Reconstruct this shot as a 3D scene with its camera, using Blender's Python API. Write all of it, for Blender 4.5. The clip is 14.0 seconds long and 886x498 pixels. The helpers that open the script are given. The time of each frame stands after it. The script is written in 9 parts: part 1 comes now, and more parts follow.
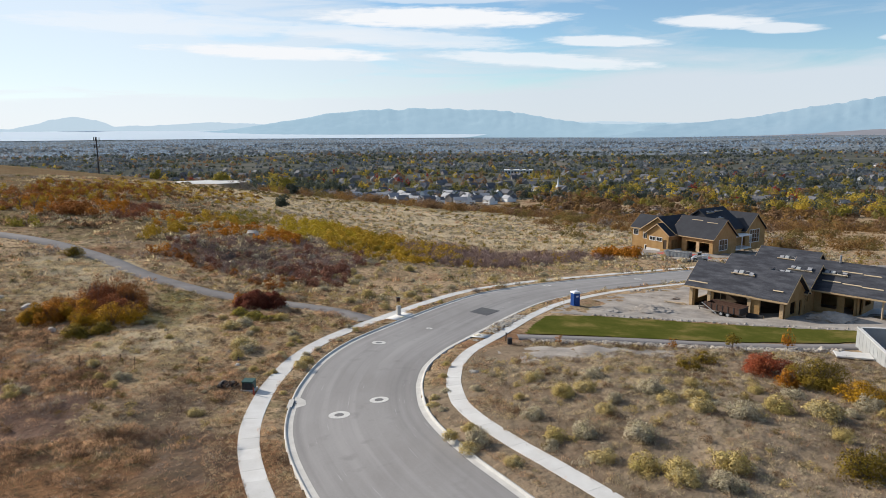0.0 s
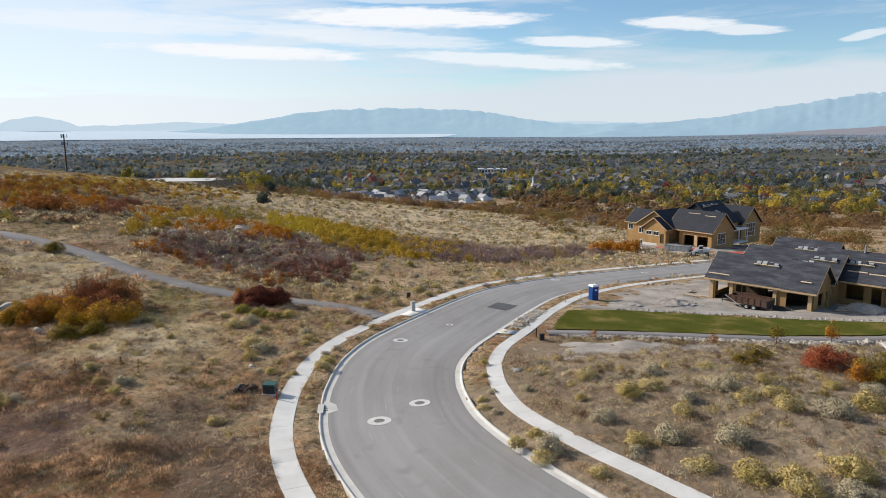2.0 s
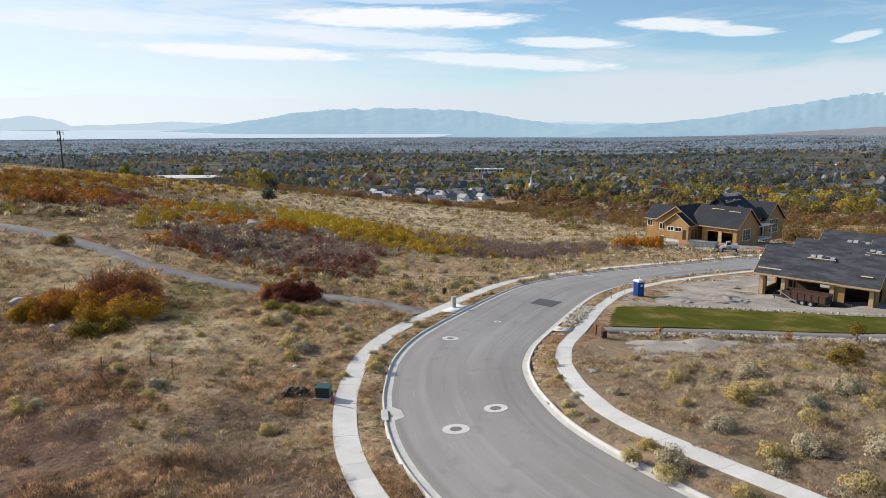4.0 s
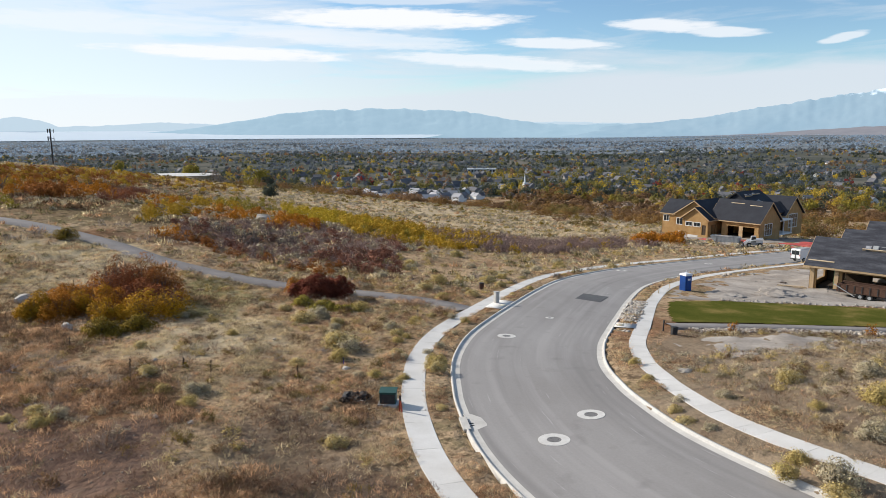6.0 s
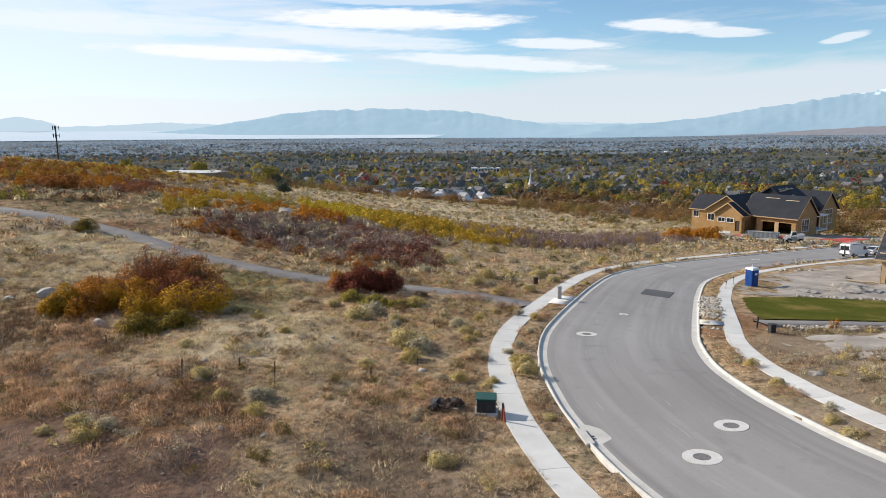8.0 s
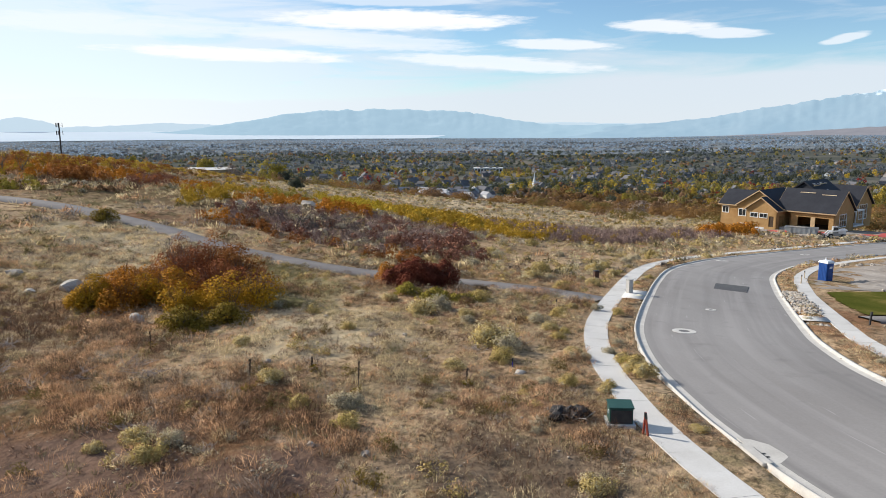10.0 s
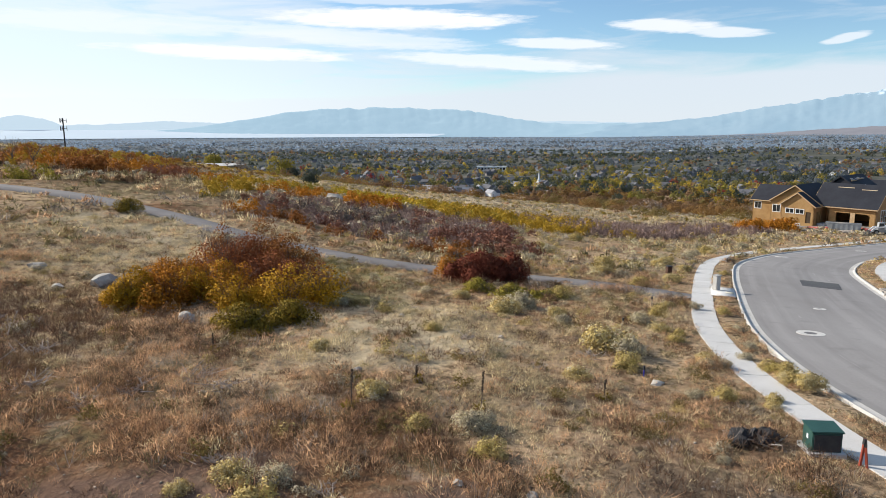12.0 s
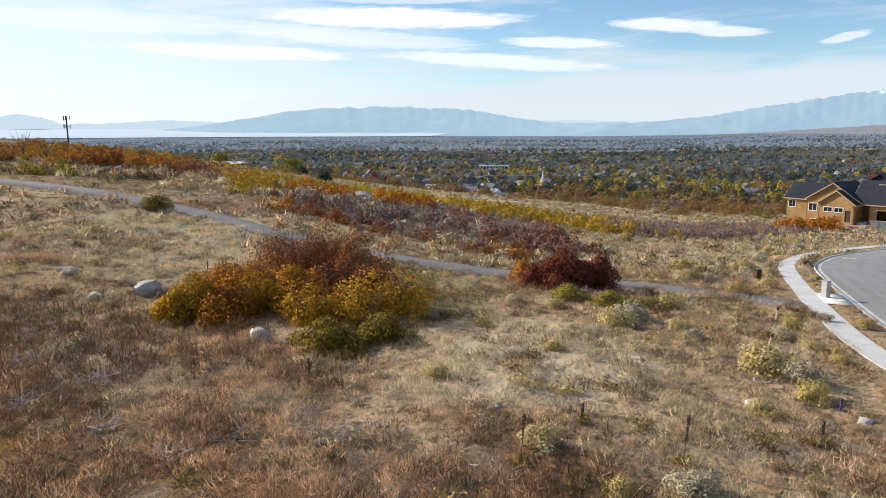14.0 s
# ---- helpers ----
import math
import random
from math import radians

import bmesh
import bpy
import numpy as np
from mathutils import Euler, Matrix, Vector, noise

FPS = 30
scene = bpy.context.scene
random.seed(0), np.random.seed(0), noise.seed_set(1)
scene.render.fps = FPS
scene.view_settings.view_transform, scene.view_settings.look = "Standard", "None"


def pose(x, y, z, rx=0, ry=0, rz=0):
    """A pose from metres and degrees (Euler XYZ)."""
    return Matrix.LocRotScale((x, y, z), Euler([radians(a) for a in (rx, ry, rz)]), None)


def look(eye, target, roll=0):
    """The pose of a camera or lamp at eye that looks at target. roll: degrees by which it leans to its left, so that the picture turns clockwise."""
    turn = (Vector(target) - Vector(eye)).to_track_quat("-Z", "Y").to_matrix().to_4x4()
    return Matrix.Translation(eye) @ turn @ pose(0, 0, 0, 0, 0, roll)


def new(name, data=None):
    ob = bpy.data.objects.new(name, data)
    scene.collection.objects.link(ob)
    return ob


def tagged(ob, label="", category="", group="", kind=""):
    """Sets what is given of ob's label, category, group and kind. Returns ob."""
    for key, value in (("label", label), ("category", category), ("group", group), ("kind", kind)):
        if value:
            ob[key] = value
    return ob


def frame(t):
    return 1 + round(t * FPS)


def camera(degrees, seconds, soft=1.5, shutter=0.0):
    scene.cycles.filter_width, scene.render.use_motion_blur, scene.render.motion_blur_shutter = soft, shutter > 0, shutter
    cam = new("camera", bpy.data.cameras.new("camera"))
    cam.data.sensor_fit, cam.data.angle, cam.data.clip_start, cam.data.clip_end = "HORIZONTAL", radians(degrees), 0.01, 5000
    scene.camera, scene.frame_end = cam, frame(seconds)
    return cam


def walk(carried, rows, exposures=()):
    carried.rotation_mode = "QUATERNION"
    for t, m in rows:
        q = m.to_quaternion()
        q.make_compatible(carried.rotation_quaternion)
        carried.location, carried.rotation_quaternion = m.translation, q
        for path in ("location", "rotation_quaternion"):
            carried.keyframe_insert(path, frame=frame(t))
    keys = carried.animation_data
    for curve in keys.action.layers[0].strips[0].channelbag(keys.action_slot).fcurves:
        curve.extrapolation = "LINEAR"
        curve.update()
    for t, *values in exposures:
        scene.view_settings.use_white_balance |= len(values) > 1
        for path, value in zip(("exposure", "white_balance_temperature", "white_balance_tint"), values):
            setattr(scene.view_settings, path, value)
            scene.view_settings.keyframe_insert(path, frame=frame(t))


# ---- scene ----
cam = camera(64.0, 14.0, soft=0.8)
PATH = [
    (0, (-0.203, -0.882, 19.978), (-0.2, 1.089, 19.635), -0.2),
    (0.5, (-1.521, 0.463, 19.485), (-1.497, 2.434, 19.142), -0.2),
    (1, (-2.829, 1.821, 18.99), (-2.784, 3.791, 18.647), -0.2),
    (1.5, (-4.132, 3.194, 18.516), (-4.066, 5.164, 18.172), -0.1),
    (2, (-5.414, 4.578, 18.023), (-5.331, 6.546, 17.68), -0.2),
    (2.5, (-6.692, 5.976, 17.545), (-6.601, 7.944, 17.201), -0.1),
    (3, (-7.939, 7.399, 17.079), (-7.847, 9.367, 16.736), -0.1),
    (3.5, (-9.17, 8.831, 16.61), (-9.076, 10.799, 16.267), -0.1),
    (4, (-10.394, 10.266, 16.135), (-10.294, 12.234, 15.793), -0.1),
    (4.5, (-11.61, 11.706, 15.656), (-11.504, 13.674, 15.315), -0.1),
    (5, (-12.821, 13.152, 15.175), (-12.706, 15.12, 14.834), -0.1),
    (5.5, (-14.027, 14.606, 14.692), (-13.904, 16.573, 14.351), -0.1),
    (6, (-15.226, 16.068, 14.213), (-15.098, 18.035, 13.873), -0.2),
    (6.5, (-16.411, 17.541, 13.754), (-16.285, 19.507, 13.414), -0.2),
    (7, (-17.576, 19.01, 13.301), (-17.451, 20.977, 12.961), -0.2),
    (7.5, (-18.743, 20.474, 12.842), (-18.618, 22.441, 12.502), -0.2),
    (8, (-19.895, 21.924, 12.39), (-19.771, 23.891, 12.051), -0.2),
    (8.5, (-21.043, 23.374, 11.926), (-20.919, 25.341, 11.588), -0.2),
    (9, (-22.189, 24.826, 11.454), (-22.065, 26.793, 11.116), -0.2),
    (9.5, (-23.333, 26.277, 10.985), (-23.209, 28.244, 10.647), -0.2),
    (10, (-24.473, 27.725, 10.53), (-24.349, 29.692, 10.193), -0.2),
    (10.5, (-25.608, 29.166, 10.101), (-25.484, 31.134, 9.764), -0.2),
    (11, (-26.744, 30.61, 9.708), (-26.62, 32.577, 9.37), -0.2),
    (11.5, (-27.904, 32.083, 9.362), (-27.78, 34.051, 9.023), -0.1),
    (12, (-29.065, 33.552, 9.079), (-28.942, 35.519, 8.739), -0.1),
    (12.5, (-30.24, 35.034, 8.836), (-30.117, 37.001, 8.495), -0.1),
    (13, (-31.427, 36.523, 8.632), (-31.303, 38.49, 8.291), -0.1),
    (13.5, (-32.612, 38.0, 8.45), (-32.488, 39.966, 8.109), -0.1),
    (14, (-33.799, 39.491, 8.318), (-33.675, 41.457, 7.976), -0.1),
]
walk(cam, [(t, look(eye, target, roll)) for t, eye, target, roll in PATH], [(0, 0.0), (3, 0.03), (7.5, 0.09), (14, 0.17)])

# ---- world, sun ----
SUN_AZ, SUN_EL = radians(-62.0), radians(29.0)      # azimuth from +y towards +x
world = bpy.data.worlds.new("sky")
scene.world = world
world.use_nodes = True


def sky_nodes():
    nt = world.node_tree
    nt.nodes.clear()
    N = nt.nodes.new

    def math_node(op, a, b=None, c=None):
        n = N("ShaderNodeMath")
        n.operation = op
        for k, v in enumerate((a, b, c)):
            if v is None:
                continue
            if isinstance(v, (int, float)):
                n.inputs[k].default_value = v
            else:
                nt.links.new(v, n.inputs[k])
        return n.outputs[0]

    sky = N("ShaderNodeTexSky")
    sky.sky_type = "NISHITA"
    sky.sun_disc = False
    sky.sun_elevation = SUN_EL
    sky.sun_rotation = SUN_AZ
    sky.altitude = 1500
    sky.air_density, sky.dust_density, sky.ozone_density = 1.0, 0.25, 2.0
    co = N("ShaderNodeTexCoord")
    sep = N("ShaderNodeSeparateXYZ")
    nt.links.new(co.outputs["Generated"], sep.inputs[0])
    az = math_node("ARCTAN2", sep.outputs[0], sep.outputs[1])
    el = math_node("ARCSINE", sep.outputs[2])
    # wisps: noise stretched along the horizon
    comb = N("ShaderNodeCombineXYZ")
    nt.links.new(az, comb.inputs[0])
    nt.links.new(math_node("MULTIPLY", el, 7.0), comb.inputs[1])
    wisp = N("ShaderNodeTexNoise")
    wisp.inputs["Scale"].default_value = 5.0
    wisp.inputs["Detail"].default_value = 7.0
    wisp.inputs["Roughness"].default_value = 0.58
    wisp.inputs["Distortion"].default_value = 0.6
    nt.links.new(comb.outputs[0], wisp.inputs["Vector"])
    fine = N("ShaderNodeTexNoise")
    fine.inputs["Scale"].default_value = 30.0
    fine.inputs["Detail"].default_value = 6.0
    fine.inputs["Roughness"].default_value = 0.6
    nt.links.new(comb.outputs[0], fine.inputs["Vector"])
    wob = math_node("MULTIPLY", math_node("SUBTRACT", fine.outputs["Fac"], 0.5), 1.5)
    wob2 = math_node("MULTIPLY", math_node("SUBTRACT", wisp.outputs["Fac"], 0.5), 1.5)
    total = None
    for a0, e0, w, h, slope, dense in CLOUDS:
        da = math_node("SUBTRACT", az, radians(a0))
        de = math_node("SUBTRACT", math_node("SUBTRACT", el, radians(e0)), math_node("MULTIPLY", da, slope))
        qa = math_node("POWER", math_node("ABSOLUTE", math_node("DIVIDE", da, radians(w))), 2.0)
        qe = math_node("POWER", math_node("ABSOLUTE", math_node("DIVIDE", de, radians(h))), 2.0)
        q = math_node("ADD", math_node("ADD", math_node("ADD", qa, qe), wob), wob2)
        m = N("ShaderNodeMapRange")
        m.interpolation_type = "SMOOTHSTEP"
        m.inputs["From Min"].default_value = 1.2
        m.inputs["From Max"].default_value = 0.35
        m.inputs["To Max"].default_value = dense
        nt.links.new(q, m.inputs["Value"])
        total = m.outputs[0] if total is None else math_node("MAXIMUM", total, m.outputs[0])
    # broad thin veil over the horizon, higher to the right
    veil = N("ShaderNodeMapRange")
    veil.interpolation_type = "SMOOTHSTEP"
    top = N("ShaderNodeMapRange")
    top.interpolation_type = "SMOOTHSTEP"
    nt.links.new(az, top.inputs["Value"])
    top.inputs["From Min"].default_value, top.inputs["From Max"].default_value = radians(-4), radians(22)
    top.inputs["To Min"].default_value, top.inputs["To Max"].default_value = radians(2.7), radians(4.3)
    v = math_node("ADD", math_node("MULTIPLY", math_node("SUBTRACT", top.outputs[0], el), 34.0), math_node("MULTIPLY", math_node("SUBTRACT", wisp.outputs["Fac"], 0.5), 1.6))
    nt.links.new(math_node("ADD", v, 0.5), veil.inputs["Value"])
    veil.inputs["From Max"].default_value = 1.0
    veil.inputs["To Max"].default_value = 0.92
    # milky streaks, thicker towards the sun
    left = N("ShaderNodeMapRange")
    left.interpolation_type = "SMOOTHSTEP"
    nt.links.new(math_node("COSINE", math_node("SUBTRACT", az, SUN_AZ)), left.inputs["Value"])
    left.inputs["From Min"].default_value, left.inputs["From Max"].default_value = 0.3, 0.85
    left.inputs["To Max"].default_value = 0.9
    streak = math_node("ADD", left.outputs[0], math_node("MULTIPLY", math_node("SUBTRACT", wisp.outputs["Fac"], 0.52), 2.6))
    low = N("ShaderNodeMapRange")
    low.interpolation_type = "SMOOTHSTEP"
    nt.links.new(el, low.inputs["Value"])
    low.inputs["From Min"].default_value, low.inputs["From Max"].default_value = radians(8), radians(2.5)
    low.inputs["To Max"].default_value = 0.5
    streak = math_node("ADD", streak, low.outputs[0])
    haze = N("ShaderNodeClamp")
    nt.links.new(streak, haze.inputs["Value"])
    haze.inputs["Max"].default_value = 0.72
    milky = math_node("MAXIMUM", veil.outputs[0], haze.outputs[0])
    above = N("ShaderNodeMapRange")
    above.inputs["From Min"].default_value = -0.1
    above.inputs["From Max"].default_value = -0.02
    nt.links.new(el, above.inputs["Value"])
    clear = N("ShaderNodeVectorMath")
    clear.operation = "MULTIPLY"
    nt.links.new(sky.outputs[0], clear.inputs[0])
    clear.inputs[1].default_value = (1.0, 1.12, 1.14)
    thin = N("ShaderNodeMixRGB")
    nt.links.new(math_node("MULTIPLY", milky, above.outputs[0]), thin.inputs[0])
    nt.links.new(clear.outputs[0], thin.inputs[1])
    glare = N("ShaderNodeMixRGB")
    nt.links.new(left.outputs[0], glare.inputs[0])
    glare.inputs[1].default_value = (6.1, 6.7, 7.4, 1)
    glare.inputs[2].default_value = (7.6, 8.05, 8.6, 1)
    nt.links.new(glare.outputs[0], thin.inputs[2])
    mix = N("ShaderNodeMixRGB")
    nt.links.new(math_node("MULTIPLY", total, above.outputs[0]), mix.inputs[0])
    nt.links.new(thin.outputs[0], mix.inputs[1])
    mix.inputs[2].default_value = (8.2, 8.4, 8.7, 1)
    bg = N("ShaderNodeBackground")
    bg.inputs["Strength"].default_value = 0.112
    nt.links.new(mix.outputs[0], bg.inputs["Color"])
    out = N("ShaderNodeOutputWorld")
    nt.links.new(bg.outputs[0], out.inputs[0])


# azimuth, elevation, half width, half height, slope, density (degrees)
CLOUDS = [
    (-0.5, 8.15, 10.5, 0.8, -0.012, 1.0),
    (-12.8, 5.5, 9.6, 0.55, -0.022, 1.0),
    (-3.8, 6.75, 10.5, 0.75, -0.06, 0.6),
    (8.0, 4.95, 9.5, 0.6, -0.062, 0.75),
    (20.6, 7.35, 4.0, 0.55, -0.05, 0.85),
    (24.6, 6.75, 2.8, 0.4, -0.06, 0.75),
    (12.8, 6.25, 4.8, 0.45, -0.05, 0.8),
    (32.4, 5.95, 1.5, 0.3, 0.17, 0.65),
    (1.0, 9.6, 8.0, 0.4, 0.0, 0.5),
    (-20.0, 7.3, 11.0, 0.8, 0.01, 0.45),
]
sky_nodes()
sun = new("sun", bpy.data.lights.new("sun", "SUN"))
sun.data.energy = 5.0
sun.data.angle = radians(0.6)
sun.data.color = (1.0, 0.93, 0.83)
to_sun = Vector((math.sin(SUN_AZ) * math.cos(SUN_EL), math.cos(SUN_AZ) * math.cos(SUN_EL), math.sin(SUN_EL)))
sun.matrix_world = Matrix.Translation((0, 0, 200)) @ to_sun.to_track_quat("Z", "Y").to_matrix().to_4x4()


# ---- materials ----
def material(name, colours, scale=1.0, rough=0.85, bump=0.0, fine=None, metal=0.0, island=0.0, glossy=0.3, per_object=0.0, detail=6.0, stretch=(1, 1, 1)):
    """colours: two or more base colours blended by noise of that scale (per metre); fine: (scale, amount) of a second, finer grain."""
    m = bpy.data.materials.new(name)
    m.use_nodes = True
    nt = m.node_tree
    bsdf = nt.nodes["Principled BSDF"]
    bsdf.inputs["Roughness"].default_value = rough
    bsdf.inputs["Metallic"].default_value = metal
    bsdf.inputs["Specular IOR Level"].default_value = glossy
    co = nt.nodes.new("ShaderNodeTexCoord")
    mp = nt.nodes.new("ShaderNodeMapping")
    mp.inputs["Scale"].default_value = stretch
    nt.links.new(co.outputs["Object"], mp.inputs[0])
    nz = nt.nodes.new("ShaderNodeTexNoise")
    nz.inputs["Scale"].default_value = scale
    nz.inputs["Detail"].default_value = detail
    nz.inputs["Roughness"].default_value = 0.62
    nt.links.new(mp.outputs[0], nz.inputs["Vector"])
    ramp = nt.nodes.new("ShaderNodeValToRGB")
    nt.links.new(nz.outputs["Fac"], ramp.inputs[0])
    el = ramp.color_ramp.elements
    el[0].position, el[1].position = 0.3, 0.7
    el[0].color = (*colours[0], 1)
    el[1].color = (*colours[-1], 1)
    for k, c in enumerate(colours[1:-1]):
        el.new(0.3 + 0.4 * (k + 1) / (len(colours) - 1)).color = (*c, 1)
    col = ramp.outputs[0]

    def vary(fac, lo, hi, col):
        mr = nt.nodes.new("ShaderNodeMapRange")
        mr.inputs["To Min"].default_value, mr.inputs["To Max"].default_value = lo, hi
        nt.links.new(fac, mr.inputs["Value"])
        mul = nt.nodes.new("ShaderNodeVectorMath")
        mul.operation = "SCALE"
        nt.links.new(col, mul.inputs[0])
        nt.links.new(mr.outputs[0], mul.inputs["Scale"])
        return mul.outputs[0]

    height = nz.outputs["Fac"]
    if fine:
        n2 = nt.nodes.new("ShaderNodeTexNoise")
        n2.inputs["Scale"].default_value = fine[0]
        n2.inputs["Detail"].default_value = 4
        nt.links.new(co.outputs["Object"], n2.inputs["Vector"])
        col = vary(n2.outputs["Fac"], 1 - fine[1], 1 + fine[1], col)
        height = n2.outputs["Fac"]
    if island:
        geo = nt.nodes.new("ShaderNodeNewGeometry")
        col = vary(geo.outputs["Random Per Island"], 1 - island, 1 + island, col)
    if per_object:
        info = nt.nodes.new("ShaderNodeObjectInfo")
        col = vary(info.outputs["Random"], 1 - per_object, 1 + per_object, col)
    nt.links.new(col, bsdf.inputs["Base Color"])
    if bump:
        b = nt.nodes.new("ShaderNodeBump")
        b.inputs["Strength"].default_value = bump
        b.inputs["Distance"].default_value = 0.02
        nt.links.new(height, b.inputs["Height"])
        nt.links.new(b.outputs[0], bsdf.inputs["Normal"])
    return m


def foliage(name, colours, scale=0.6, island=0.35, through_light=0.25):
    """Leaves: each leaf its own shade, a little light passes through."""
    m = material(name, colours, scale, 0.8, island=island, glossy=0.1)
    nt = m.node_tree
    bsdf = nt.nodes["Principled BSDF"]
    if through_light:
        tr = nt.nodes.new("ShaderNodeBsdfTranslucent")
        mix = nt.nodes.new("ShaderNodeMixShader")
        mix.inputs[0].default_value = through_light
        nt.links.new(bsdf.inputs["Base Color"].links[0].from_socket, tr.inputs[0])
        nt.links.new(bsdf.outputs[0], mix.inputs[1])
        nt.links.new(tr.outputs[0], mix.inputs[2])
        nt.links.new(mix.outputs[0], nt.nodes["Material Output"].inputs[0])
    return m


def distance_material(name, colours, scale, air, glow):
    """The hazy far distance: a backdrop whose air-coloured glow paints in the haze."""
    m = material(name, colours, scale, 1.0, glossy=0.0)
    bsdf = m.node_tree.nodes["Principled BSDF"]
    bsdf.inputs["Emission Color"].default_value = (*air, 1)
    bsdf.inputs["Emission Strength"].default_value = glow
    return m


ASPHALT = material("asphalt", [(0.225, 0.21, 0.2), (0.265, 0.25, 0.24), (0.30, 0.285, 0.275)], 0.16, 0.85, 0.25, (9.0, 0.1), stretch=(1, 0.35, 1))
def add_wear(m):
    """Pale tyre tracks and scuffs along the street."""
    nt = m.node_tree
    bsdf = nt.nodes["Principled BSDF"]
    col = bsdf.inputs["Base Color"].links[0].from_socket
    uv = nt.nodes.new("ShaderNodeUVMap")
    uv.uv_map = "way"
    for sx, sy, lo, hi, colour, amount in ((1.1, 0.035, 0.5, 0.68, (0.34, 0.32, 0.31), 0.55), (0.9, 0.02, 0.52, 0.7, (0.17, 0.16, 0.155), 0.5), (4.0, 0.25, 0.66, 0.74, (0.42, 0.40, 0.39), 0.5), (0.5, 0.5, 0.6, 0.72, (0.18, 0.17, 0.165), 0.5)):
        mp = nt.nodes.new("ShaderNodeMapping")
        mp.inputs["Scale"].default_value = (sx, sy, 1)
        mp.inputs["Location"].default_value = (sx * 7, sy * 13, 0)
        nt.links.new(uv.outputs[0], mp.inputs[0])
        n = nt.nodes.new("ShaderNodeTexNoise")
        n.inputs["Scale"].default_value = 1.0
        n.inputs["Detail"].default_value = 4
        nt.links.new(mp.outputs[0], n.inputs["Vector"])
        r = nt.nodes.new("ShaderNodeMapRange")
        r.inputs["From Min"].default_value, r.inputs["From Max"].default_value = lo, hi
        r.inputs["To Max"].default_value = amount
        nt.links.new(n.outputs["Fac"], r.inputs["Value"])
        mix = nt.nodes.new("ShaderNodeMixRGB")
        nt.links.new(r.outputs[0], mix.inputs[0])
        nt.links.new(col, mix.inputs[1])
        mix.inputs[2].default_value = (*colour, 1)
        col = mix.outputs[0]
    nt.links.new(col, bsdf.inputs["Base Color"])


add_wear(ASPHALT)
ASPHALT_DARK = material("asphalt_patch", [(0.075, 0.075, 0.08), (0.10, 0.10, 0.10)], 0.8, 0.85, 0.3, (25.0, 0.2))
TRAIL = material("trail_asphalt", [(0.165, 0.15, 0.145), (0.24, 0.22, 0.21)], 0.4, 0.9, 0.3, (18.0, 0.15))
CONCRETE = material("concrete", [(0.54, 0.52, 0.49), (0.63, 0.615, 0.59)], 0.7, 0.85, 0.2, (14.0, 0.1), per_object=0.06)
CURB = material("curb_concrete", [(0.46, 0.435, 0.40), (0.60, 0.575, 0.53)], 0.9, 0.85, 0.2, (12.0, 0.12))
DIRT = material("dirt", [(0.24, 0.21, 0.185), (0.33, 0.295, 0.26), (0.42, 0.38, 0.34)], 0.3, 0.95, 0.45, (3.5, 0.25), glossy=0.0)
LAWN = material("lawn", [(0.0595, 0.0697, 0.0136), (0.0892, 0.0918, 0.0204), (0.212, 0.162, 0.0553)], 0.22, 0.95, 0.7, (9.0, 0.4), glossy=0.0)


